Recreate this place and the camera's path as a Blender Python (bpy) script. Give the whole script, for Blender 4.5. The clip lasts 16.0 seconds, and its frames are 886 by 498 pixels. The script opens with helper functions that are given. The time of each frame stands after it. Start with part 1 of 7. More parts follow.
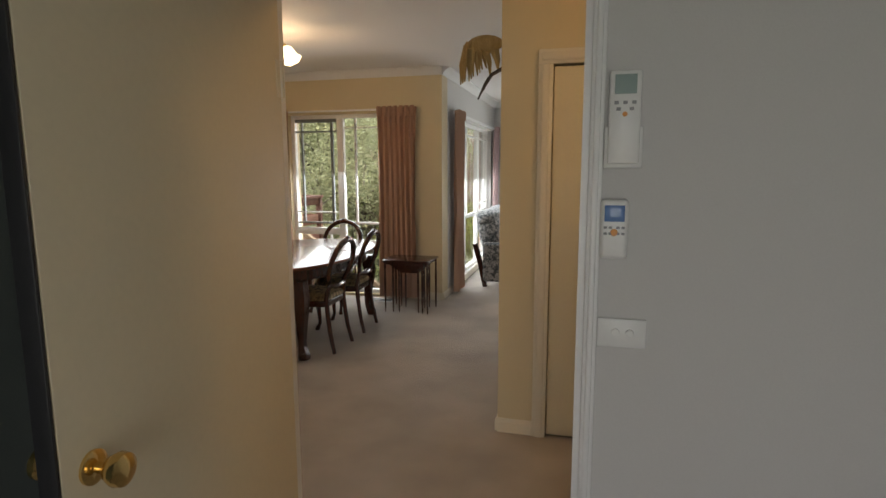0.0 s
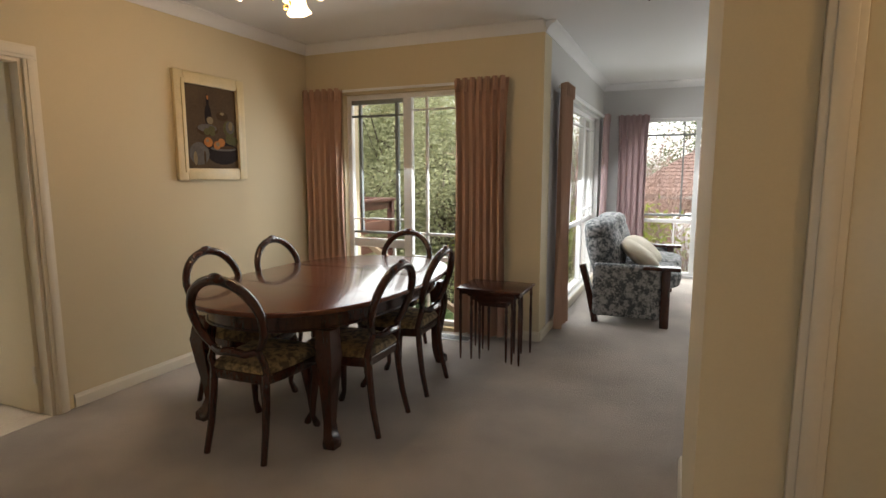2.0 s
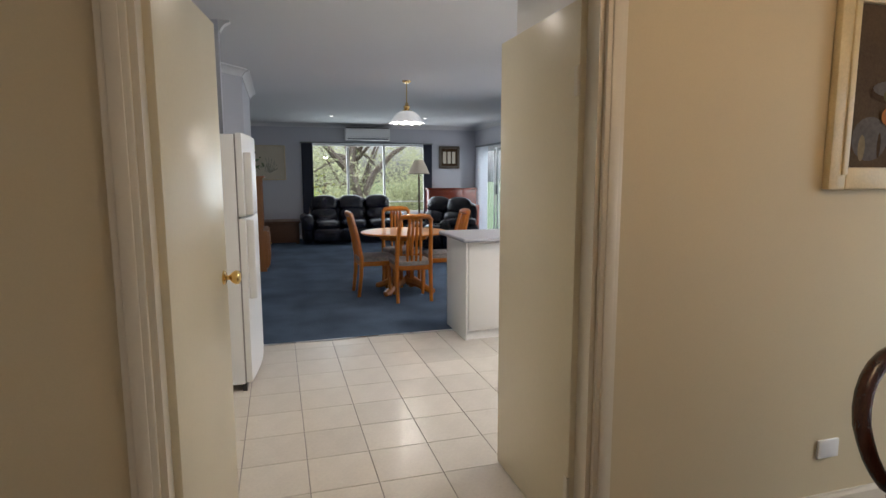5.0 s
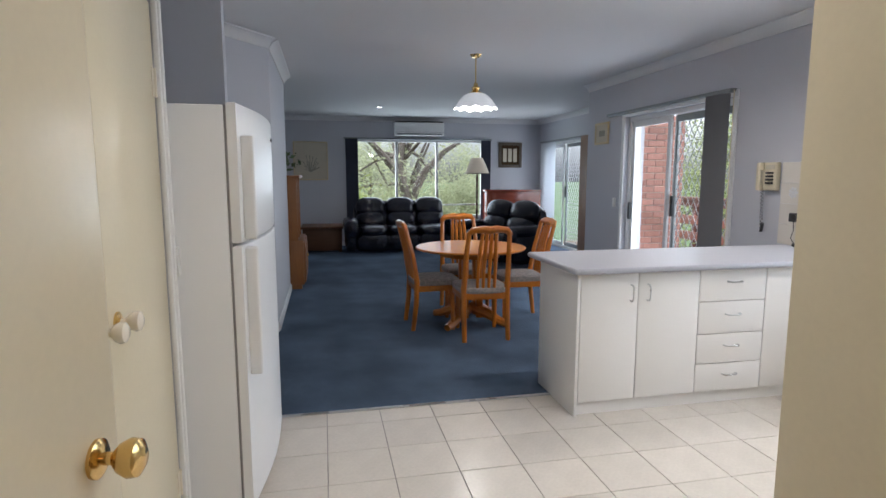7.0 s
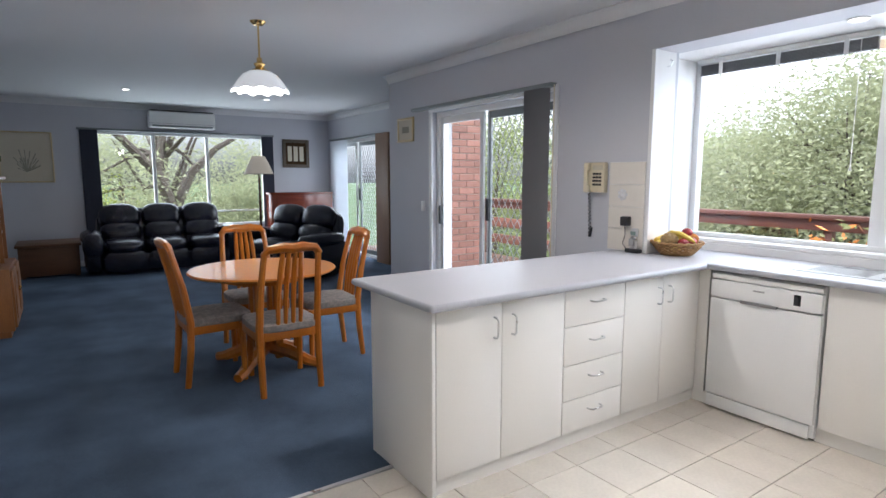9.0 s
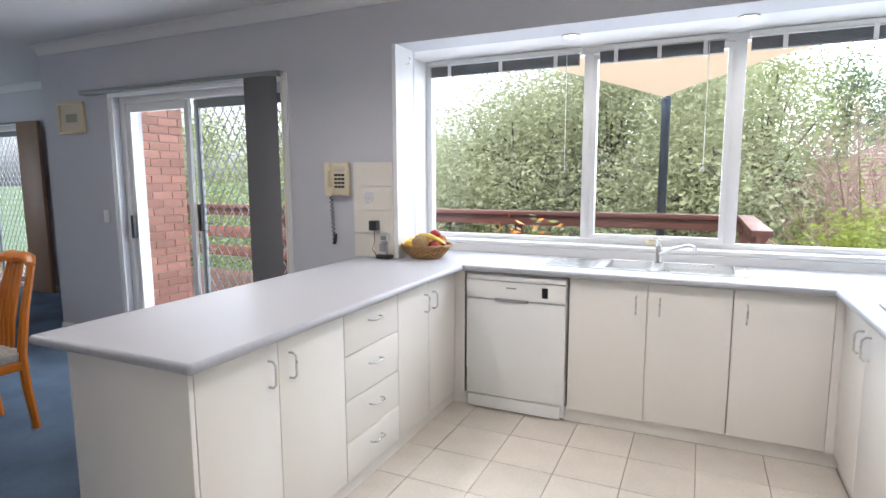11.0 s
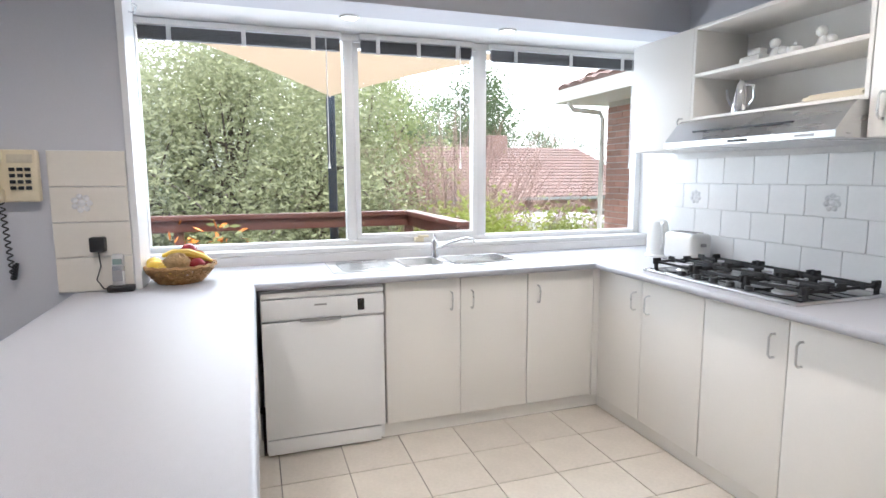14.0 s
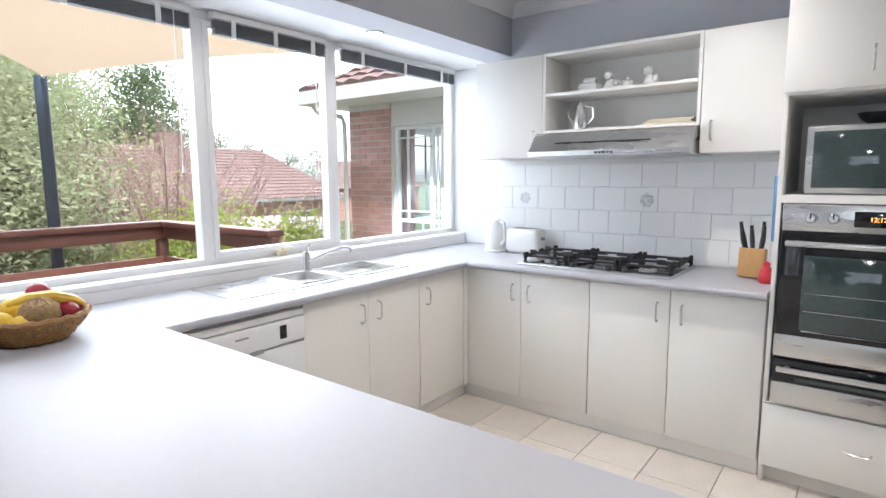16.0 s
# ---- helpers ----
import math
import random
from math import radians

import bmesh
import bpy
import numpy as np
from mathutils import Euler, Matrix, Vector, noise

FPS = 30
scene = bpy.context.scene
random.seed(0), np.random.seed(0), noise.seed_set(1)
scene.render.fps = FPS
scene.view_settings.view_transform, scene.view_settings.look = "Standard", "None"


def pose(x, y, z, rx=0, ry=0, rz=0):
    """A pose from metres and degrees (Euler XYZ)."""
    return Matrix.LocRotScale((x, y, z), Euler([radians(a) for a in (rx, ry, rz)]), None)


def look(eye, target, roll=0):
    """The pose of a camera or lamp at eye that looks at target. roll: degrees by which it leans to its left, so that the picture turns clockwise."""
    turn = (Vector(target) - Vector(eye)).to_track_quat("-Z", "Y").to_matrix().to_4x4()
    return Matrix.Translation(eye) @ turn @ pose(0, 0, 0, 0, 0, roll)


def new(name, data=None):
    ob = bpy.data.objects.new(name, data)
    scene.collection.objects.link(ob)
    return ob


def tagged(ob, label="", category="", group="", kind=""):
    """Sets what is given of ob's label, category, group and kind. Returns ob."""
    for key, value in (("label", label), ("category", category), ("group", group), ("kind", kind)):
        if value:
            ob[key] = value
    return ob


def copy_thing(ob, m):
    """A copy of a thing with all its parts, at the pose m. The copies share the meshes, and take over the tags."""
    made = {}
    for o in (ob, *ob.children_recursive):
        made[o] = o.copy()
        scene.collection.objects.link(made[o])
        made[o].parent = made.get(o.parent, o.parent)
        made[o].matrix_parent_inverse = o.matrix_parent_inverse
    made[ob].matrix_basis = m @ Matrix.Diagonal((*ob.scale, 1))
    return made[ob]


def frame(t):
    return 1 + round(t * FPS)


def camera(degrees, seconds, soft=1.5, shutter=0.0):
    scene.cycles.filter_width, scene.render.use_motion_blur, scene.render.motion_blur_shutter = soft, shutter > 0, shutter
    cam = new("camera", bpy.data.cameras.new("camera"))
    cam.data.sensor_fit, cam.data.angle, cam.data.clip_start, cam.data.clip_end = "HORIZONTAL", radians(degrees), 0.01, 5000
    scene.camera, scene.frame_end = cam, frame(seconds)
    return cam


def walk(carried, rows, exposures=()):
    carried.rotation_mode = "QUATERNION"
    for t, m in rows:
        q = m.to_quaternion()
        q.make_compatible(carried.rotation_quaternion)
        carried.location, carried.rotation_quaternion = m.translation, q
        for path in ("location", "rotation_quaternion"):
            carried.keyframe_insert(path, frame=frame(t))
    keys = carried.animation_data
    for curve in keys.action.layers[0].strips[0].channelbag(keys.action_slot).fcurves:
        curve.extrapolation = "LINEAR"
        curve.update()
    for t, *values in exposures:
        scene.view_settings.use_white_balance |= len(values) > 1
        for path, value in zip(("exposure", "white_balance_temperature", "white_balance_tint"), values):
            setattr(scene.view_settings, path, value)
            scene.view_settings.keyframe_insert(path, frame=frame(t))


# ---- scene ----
cam = camera(76.9, 16.0)
METRES, EYE, TILT, LEAN, TURN = 9.4, 1.5, 0.0, 0.0, 14.5
ROWS = [
    (0.0, 0.0, 0.0, 0.0, -0.03, -8.18, 0.18),
    (0.5, 0.0022, 0.0498, -0.0037, 0.04, -8.06, 0.09),
    (1.0, -0.0019, 0.0984, -0.0066, 1.54, -7.84, 0.17),
    (1.5, -0.0074, 0.1382, -0.0075, 5.0, -7.84, 0.08),
    (2.0, -0.0124, 0.1747, -0.0083, 8.64, -7.81, 0.09),
    (2.5, -0.0209, 0.2025, -0.0073, 11.87, -7.82, 0.13),
    (3.0, -0.0364, 0.2292, -0.0088, 20.43, -7.66, 0.27),
    (3.5, -0.057, 0.252, -0.0082, 35.03, -7.57, 0.3),
    (4.0, -0.0886, 0.2772, -0.0065, 47.19, -7.57, 0.27),
    (4.5, -0.1213, 0.2982, -0.0078, 54.09, -7.51, 0.21),
    (5.0, -0.1598, 0.3164, -0.0078, 59.04, -7.48, 0.13),
    (7.5, -0.3468, 0.3786, -0.008, 63.58, -7.47, -0.01),
    (8.0, -0.3738, 0.3883, -0.0078, 59.54, -7.43, -0.07),
    (8.5, -0.3969, 0.3994, -0.0089, 50.56, -7.37, -0.07),
    (9.0, -0.414, 0.4119, -0.0079, 41.32, -7.37, 0.0),
    (9.5, -0.4244, 0.421, -0.0074, 32.92, -7.33, 0.0),
    (10.0, -0.4361, 0.4277, -0.0065, 23.57, -7.3, 0.09),
    (12.5, -0.533, 0.4702, -0.0091, -8.06, -7.44, 0.19),
    (13.0, -0.5537, 0.4845, -0.0084, -17.42, -7.47, 0.16),
    (13.5, -0.5725, 0.4937, -0.008, -25.92, -7.47, 0.21),
    (14.0, -0.5928, 0.5071, -0.0097, -33.12, -7.4, 0.28),
    (14.5, -0.6126, 0.524, -0.0077, -39.43, -7.52, 0.36),
    (15.0, -0.638, 0.5464, -0.0078, -47.28, -7.48, 0.32),
    (15.5, -0.6573, 0.5749, -0.0079, -55.26, -7.49, 0.34),
    (16.0, -0.6714, 0.6127, -0.0068, -66.98, -7.44, 0.39),
]
EXPOSURES = [(0.0, 0.9, 6750, 10), (1.5, 0.8, 6750, 10), (2.5, 0.74, 6700, 10), (4.0, 0.74, 6350, 10), (5.0, 0.73, 6150, 10), (7.5, 0.86, 5800, 10), (10.0, 1.02, 5850, 10), (12.5, 1.04, 5900, 10), (14.5, 1.02, 5900, 10), (16.0, 0.96, 5850, 10)]
walk(cam, [(t, pose(0, 0, EYE, TILT, LEAN, TURN) @ pose(METRES * x, METRES * y, METRES * z, 90 + pitch, roll, yaw)) for t, x, y, z, yaw, pitch, roll in ROWS], EXPOSURES)

# ---- world and light ----
world = bpy.data.worlds.new("overcast_sky")
scene.world = world
world.use_nodes = True
wn = world.node_tree
wn.nodes.clear()
sky = wn.nodes.new("ShaderNodeTexSky")
sky.sky_type, sky.sun_disc = "NISHITA", False
sky.sun_elevation, sky.sun_rotation = radians(42), radians(20)
sky.dust_density, sky.air_density = 4.0, 1.0
pale = wn.nodes.new("ShaderNodeHueSaturation")
pale.inputs["Saturation"].default_value = 0.12
wbg = wn.nodes.new("ShaderNodeBackground")
wbg.inputs["Strength"].default_value = 0.23
wout = wn.nodes.new("ShaderNodeOutputWorld")
wn.links.new(sky.outputs["Color"], pale.inputs["Color"])
wn.links.new(pale.outputs["Color"], wbg.inputs["Color"])
wn.links.new(wbg.outputs["Background"], wout.inputs["Surface"])


def lamp(name, kind, m, power, colour, size=0.1, size_y=None, angle=None):
    d = bpy.data.lights.new(name, kind)
    d.color = colour
    d.energy = power
    if kind == "AREA":
        d.shape = "RECTANGLE" if size_y else "SQUARE"
        d.size = size
        if size_y:
            d.size_y = size_y
    elif kind == "SUN":
        d.angle = radians(angle)
    else:
        d.shadow_soft_size = size
    if kind == "SPOT":
        d.spot_size, d.spot_blend = radians(150), 1.0
    ob = new(name, d)
    ob.matrix_world = m
    return ob


lamp("sun", "SUN", look((-14, -10, 30), (-6, 12, 0)), 5.0, (1.0, 0.97, 0.93), angle=25)
DAY = (0.90, 0.95, 1.0)
# daylight in the window openings
lamp("daylight_bay", "AREA", look((-5.5, 6.95, 1.75), (-5.5, 4.0, 0.9)), 24, DAY, 3.1, 1.1)
lamp("daylight_slider", "AREA", look((-8.9, 6.4, 1.1), (-8.9, 3.0, 0.8)), 16, DAY, 1.6, 1.9)
lamp("daylight_far_window", "AREA", look((-15.5, 4.6, 1.4), (-10.0, 4.6, 0.9)), 22, DAY, 2.5, 1.5)
lamp("daylight_far_slider", "AREA", look((-14.0, 7.4, 1.1), (-14.0, 4.0, 0.8)), 16, DAY, 1.5, 1.9)
lamp("daylight_dining", "AREA", look((-2.86, 6.36, 1.15), (-2.86, 3.0, -1.2)), 14, DAY, 1.0, 1.9)
lamp("daylight_lounge_west", "AREA", look((-1.80, 8.0, 1.15), (1.0, 8.0, -1.0)), 34, DAY, 2.3, 1.9)
lamp("daylight_lounge_north", "AREA", look((0.3, 9.9, 1.15), (0.3, 6.0, -1.6)), 38, DAY, 2.5, 1.9)
# added fill lamp for the dark entry, at an assumed opening out of view
lamp("entry_fill_light", "AREA", look((0.3, -2.02, 1.1), (0.2, 1.5, 0.5)), 9, (0.96, 0.97, 1.0), 1.4, 1.6)

# ---- materials ----
MATS = {}


def mat(name, colour, rough=0.6, metal=0.0, vary=0.08, scale=6.0, fine=60.0, bump=0.08, stretch=(1, 1, 1), coat=0.0,
        second=None, blotch=0.5, emit=0.0, emit_colour=None, per_piece=0.0, spec=0.5, per_island=0.0, sss=0.0):
    """A two-scale procedural surface: broad stains and fine grain."""
    m = bpy.data.materials.new(name)
    m.use_nodes = True
    t = m.node_tree
    p = t.nodes["Principled BSDF"]
    p.inputs["Roughness"].default_value, p.inputs["Metallic"].default_value = rough, metal
    p.inputs["Coat Weight"].default_value = coat
    p.inputs["Specular IOR Level"].default_value = spec
    co = t.nodes.new("ShaderNodeTexCoord")
    mp = t.nodes.new("ShaderNodeMapping")
    mp.inputs["Scale"].default_value = stretch
    t.links.new(co.outputs["Object"], mp.inputs["Vector"])
    n1, n2 = t.nodes.new("ShaderNodeTexNoise"), t.nodes.new("ShaderNodeTexNoise")
    n1.inputs["Scale"].default_value, n2.inputs["Scale"].default_value = scale, fine
    n1.inputs["Detail"].default_value, n2.inputs["Detail"].default_value = 4, 5
    t.links.new(mp.outputs["Vector"], n1.inputs["Vector"])
    t.links.new(mp.outputs["Vector"], n2.inputs["Vector"])
    mx = t.nodes.new("ShaderNodeMath")
    mx.operation = "MULTIPLY_ADD"
    mx.inputs[1].default_value = blotch
    t.links.new(n1.outputs["Fac"], mx.inputs[0])
    sc = t.nodes.new("ShaderNodeMath")
    sc.operation = "MULTIPLY"
    sc.inputs[1].default_value = 1 - blotch
    t.links.new(n2.outputs["Fac"], sc.inputs[0])
    t.links.new(sc.outputs[0], mx.inputs[2])
    ramp = t.nodes.new("ShaderNodeValToRGB")
    ramp.color_ramp.elements[0].position, ramp.color_ramp.elements[1].position = 0.3, 0.7
    if second:
        a, b = colour, second
    else:
        a = tuple(max(0.0, c * (1 - vary)) for c in colour)
        b = tuple(min(0.95, c * (1 + vary)) for c in colour)
    ramp.color_ramp.elements[0].color, ramp.color_ramp.elements[1].color = (*a, 1), (*b, 1)
    t.links.new(mx.outputs[0], ramp.inputs["Fac"])
    source = ramp.outputs["Color"]
    if per_piece or per_island:
        hs = t.nodes.new("ShaderNodeHueSaturation")
        mr = t.nodes.new("ShaderNodeMapRange")
        amount = per_piece or per_island
        mr.inputs["To Min"].default_value, mr.inputs["To Max"].default_value = 1 - amount, 1 + amount
        if per_piece:
            oi = t.nodes.new("ShaderNodeObjectInfo")
            t.links.new(oi.outputs["Random"], mr.inputs["Value"])
        else:
            gi = t.nodes.new("ShaderNodeNewGeometry")
            t.links.new(gi.outputs["Random Per Island"], mr.inputs["Value"])
        t.links.new(mr.outputs["Result"], hs.inputs["Value"])
        t.links.new(source, hs.inputs["Color"])
        source = hs.outputs["Color"]
    t.links.new(source, p.inputs["Base Color"])
    if bump:
        bp = t.nodes.new("ShaderNodeBump")
        bp.inputs["Strength"].default_value, bp.inputs["Distance"].default_value = bump, 0.01
        t.links.new(n2.outputs["Fac"], bp.inputs["Height"])
        t.links.new(bp.outputs["Normal"], p.inputs["Normal"])
    rr = t.nodes.new("ShaderNodeMapRange")
    rr.inputs["To Min"].default_value, rr.inputs["To Max"].default_value = max(0.02, rough * 0.85), min(1, rough * 1.15)
    t.links.new(n1.outputs["Fac"], rr.inputs["Value"])
    t.links.new(rr.outputs["Result"], p.inputs["Roughness"])
    if emit:
        p.inputs["Emission Color"].default_value = (*(emit_colour or colour), 1)
        p.inputs["Emission Strength"].default_value = emit
    MATS[name] = m
    return m


def see_light(m, amount, colour):
    """Let part of the light through a thin leaf or cloth."""
    t = m.node_tree
    p = t.nodes["Principled BSDF"]
    out = [n for n in t.nodes if n.bl_idname == "ShaderNodeOutputMaterial"][0]
    tl, mix = t.nodes.new("ShaderNodeBsdfTranslucent"), t.nodes.new("ShaderNodeMixShader")
    tl.inputs["Color"].default_value = (*colour, 1)
    mix.inputs[0].default_value = amount
    t.links.new(p.outputs[0], mix.inputs[1])
    t.links.new(tl.outputs[0], mix.inputs[2])
    t.links.new(mix.outputs[0], out.inputs["Surface"])


def glass_mat(name, tint=(1, 1, 1), gloss=1.0):
    m = bpy.data.materials.new(name)
    m.use_nodes = True
    t = m.node_tree
    t.nodes.clear()
    out, mix = t.nodes.new("ShaderNodeOutputMaterial"), t.nodes.new("ShaderNodeMixShader")
    tr, gl, lw, fr = t.nodes.new("ShaderNodeBsdfTransparent"), t.nodes.new("ShaderNodeBsdfGlossy"), t.nodes.new("ShaderNodeLayerWeight"), t.nodes.new("ShaderNodeMath")
    tr.inputs["Color"].default_value = (*tint, 1)
    gl.inputs["Roughness"].default_value = 0.02
    lw.inputs["Blend"].default_value = 0.5
    up = t.nodes.new("ShaderNodeMath")
    up.operation, up.inputs[1].default_value = "POWER", 4.0
    fr.operation, fr.inputs[1].default_value, fr.inputs[2].default_value = "MULTIPLY_ADD", 0.6, 0.03
    t.links.new(lw.outputs["Facing"], up.inputs[0])
    t.links.new(up.outputs[0], fr.inputs[0])
    t.links.new(fr.outputs[0], mix.inputs[0])
    t.links.new(tr.outputs[0], mix.inputs[1])
    t.links.new(gl.outputs[0], mix.inputs[2])
    t.links.new(mix.outputs[0], out.inputs["Surface"])
    return m


def weave_mat(name, c1, c2, scale, rough=0.9):
    """A printed cloth: soft flower blotches of two colours over a ground."""
    m = mat(name, c1, rough, vary=0.1, scale=scale, fine=scale * 2.3, bump=0.25, second=c2, blotch=0.6)
    ramp = [n for n in m.node_tree.nodes if n.bl_idname == "ShaderNodeValToRGB"][0].color_ramp
    ramp.elements[0].position, ramp.elements[1].position = 0.43, 0.56
    return m


M_wall_warm = mat("wall_cream_paint", (0.63, 0.535, 0.355), 0.75, vary=0.03, scale=1.2, fine=180, bump=0.05)
M_wall_entry = mat("wall_entry_paint", (0.62, 0.61, 0.60), 0.75, vary=0.03, scale=1.2, fine=180, bump=0.05)
M_wall_blue = mat("wall_pale_blue_paint", (0.555, 0.56, 0.60), 0.75, vary=0.03, scale=1.2, fine=180, bump=0.05)
M_ceiling = mat("ceiling_paint", (0.74, 0.74, 0.74), 0.85, vary=0.02, scale=1.0, fine=200, bump=0.04)
M_trim = mat("cream_gloss_trim", (0.70, 0.64, 0.52), 0.35, vary=0.03, scale=3, fine=90, bump=0.02)
M_white_trim = mat("white_gloss_trim", (0.80, 0.80, 0.80), 0.35, vary=0.02, scale=3, fine=90, bump=0.02)
M_door = mat("cream_gloss_door", (0.72, 0.645, 0.47), 0.30, vary=0.03, scale=1.6, fine=70, bump=0.02)
M_door_hall = mat("cream_satin_door", (0.66, 0.58, 0.42), 0.55, vary=0.03, scale=1.6, fine=70, bump=0.02, spec=0.3)
# dark tone stands for the shadow behind the open hall door
M_wall_hall = mat("hall_wall_in_shade", (0.075, 0.09, 0.085), 0.7, vary=0.06, scale=1.5, fine=150, bump=0.05)
M_carpet_beige = mat("beige_carpet", (0.43, 0.385, 0.345), 0.95, vary=0.17, scale=1.7, fine=420, bump=0.7, spec=0.1)
M_carpet_blue = mat("blue_carpet", (0.083, 0.116, 0.17), 0.95, vary=0.34, scale=1.9, fine=380, bump=0.7, spec=0.1)
for pile in (M_carpet_beige, M_carpet_blue):
    pile_ramp = [n for n in pile.node_tree.nodes if n.bl_idname == "ShaderNodeValToRGB"][0].color_ramp
    pile_ramp.elements[0].position, pile_ramp.elements[1].position = 0.40, 0.60
M_tile = mat("floor_tile_glaze", (0.67, 0.62, 0.55), 0.25, vary=0.07, scale=7, fine=60, bump=0.02, per_piece=0.05)
M_grout = mat("grout", (0.30, 0.28, 0.26), 0.9, vary=0.15, scale=9, fine=140)
M_splash = mat("splash_tile_glaze", (0.84, 0.84, 0.84), 0.2, vary=0.02, scale=8, fine=60, bump=0.02, per_piece=0.025)
M_splash_warm = mat("splash_tile_cream_glaze", (0.74, 0.70, 0.63), 0.2, vary=0.02, scale=8, fine=60, bump=0.02, per_piece=0.04)
M_relief = mat("tile_relief_grey", (0.68, 0.68, 0.69), 0.3, vary=0.1)
M_cab = mat("white_laminate", (0.80, 0.785, 0.755), 0.38, vary=0.015, scale=2, fine=100, bump=0.015)
M_cab_dark = mat("cabinet_inside_dark", (0.08, 0.08, 0.08), 0.8)
M_bench = mat("speckled_grey_laminate", (0.42, 0.42, 0.45), 0.42, vary=0.10, scale=40, fine=500, bump=0.02, blotch=0.2)
M_bench_edge = mat("grey_laminate_edge", (0.40, 0.41, 0.45), 0.35, vary=0.08, scale=40, fine=400, bump=0.02)
M_steel = mat("brushed_steel", (0.62, 0.62, 0.62), 0.28, 1.0, vary=0.03, scale=3, fine=200, bump=0.008, stretch=(1, 1, 6))
M_chrome = mat("chrome", (0.80, 0.80, 0.82), 0.08, 1.0, vary=0.02, bump=0)
M_black_iron = mat("black_cast_iron", (0.012, 0.012, 0.014), 0.65, vary=0.2, bump=0.15)
M_black_gloss = mat("black_oven_glass", (0.012, 0.012, 0.014), 0.06, vary=0.1, bump=0)
M_oven_window = mat("dark_oven_window", (0.05, 0.07, 0.07), 0.06, vary=0.2, bump=0)
M_white_plastic = mat("white_plastic", (0.78, 0.78, 0.77), 0.35, vary=0.02, bump=0.01)
M_fridge = mat("white_enamel", (0.79, 0.80, 0.81), 0.36, vary=0.015, scale=2, fine=150, bump=0.02)
M_cream_plastic = mat("cream_plastic", (0.72, 0.64, 0.46), 0.4, vary=0.03, bump=0.02)
M_grey_plastic = mat("grey_plastic", (0.30, 0.30, 0.31), 0.45, vary=0.05, bump=0.02)
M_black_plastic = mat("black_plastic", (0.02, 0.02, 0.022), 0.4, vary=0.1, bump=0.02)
M_lcd = mat("lcd_green_grey", (0.24, 0.32, 0.30), 0.15, vary=0.03, bump=0)
M_lcd_blue = mat("lcd_blue", (0.12, 0.22, 0.45), 0.15, vary=0.03, bump=0)
M_orange = mat("orange_button", (0.75, 0.30, 0.04), 0.4, vary=0.05, bump=0)
M_clock = mat("orange_oven_clock", (0.8, 0.25, 0.02), 0.4, bump=0, emit=2.0, emit_colour=(1.0, 0.35, 0.05))
M_mahogany = mat("polished_mahogany", (0.065, 0.017, 0.009), 0.25, vary=0.35, scale=3, fine=22, bump=0.04, stretch=(9, 1, 9), coat=0.4,
                 second=(0.15, 0.042, 0.018), blotch=0.6)
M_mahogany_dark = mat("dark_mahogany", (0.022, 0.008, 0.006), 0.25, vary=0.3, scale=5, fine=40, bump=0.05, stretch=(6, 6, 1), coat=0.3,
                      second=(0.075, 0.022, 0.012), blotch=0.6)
M_oak = mat("golden_oak", (0.38, 0.105, 0.005), 0.32, vary=0.2, scale=4, fine=35, bump=0.05, stretch=(6, 6, 1), coat=0.2,
            second=(0.54, 0.175, 0.010), blotch=0.55)
M_oak_top = mat("golden_oak_top", (0.46, 0.145, 0.008), 0.38, vary=0.2, scale=4, fine=30, bump=0.03, stretch=(1, 8, 1), coat=0.08,
                second=(0.60, 0.215, 0.016), blotch=0.55)
M_unit_wood = mat("brown_oak_cabinet", (0.20, 0.075, 0.022), 0.4, vary=0.2, scale=3, fine=30, bump=0.05, stretch=(7, 7, 1),
                  second=(0.32, 0.13, 0.04))
M_chest = mat("dark_stained_chest", (0.07, 0.03, 0.013), 0.45, scale=3, fine=30, bump=0.05, stretch=(7, 1, 7), second=(0.14, 0.06, 0.025))
M_piano = mat("red_mahogany_case", (0.11, 0.02, 0.012), 0.2, scale=3, fine=24, bump=0.03, stretch=(7, 1, 7), coat=0.4, second=(0.20, 0.045, 0.022))
M_board = mat("brown_board", (0.20, 0.11, 0.06), 0.5, scale=3, fine=30, bump=0.04, stretch=(7, 7, 1), second=(0.27, 0.155, 0.085))
M_leather = mat("black_blue_leather", (0.009, 0.010, 0.020), 0.24, vary=0.3, scale=5, fine=130, bump=0.25)
M_floral = weave_mat("floral_tapestry", (0.36, 0.26, 0.13), (0.10, 0.075, 0.045), 22)
M_floral2 = weave_mat("blue_grey_floral_cloth", (0.34, 0.34, 0.34), (0.06, 0.07, 0.075), 24)
M_seat_grey = weave_mat("grey_beige_cloth", (0.33, 0.30, 0.27), (0.24, 0.225, 0.215), 30)
M_cushion = mat("cream_cushion_cloth", (0.68, 0.62, 0.50), 0.9, vary=0.08, scale=12, fine=300, bump=0.3)
M_curtain = mat("dusty_pink_curtain", (0.46, 0.285, 0.20), 0.85, vary=0.08, scale=8, fine=500, bump=0.25, stretch=(1, 1, 0.3))
M_curtain_mauve = mat("mauve_curtain", (0.40, 0.28, 0.28), 0.85, vary=0.08, scale=8, fine=500, bump=0.25, stretch=(1, 1, 0.3))
M_blind = mat("grey_vertical_blind", (0.17, 0.17, 0.18), 0.8, vary=0.06, scale=8, fine=400, bump=0.15)
M_blind_navy = mat("dark_blue_blind", (0.045, 0.05, 0.075), 0.8, vary=0.08, scale=8, fine=400, bump=0.15)
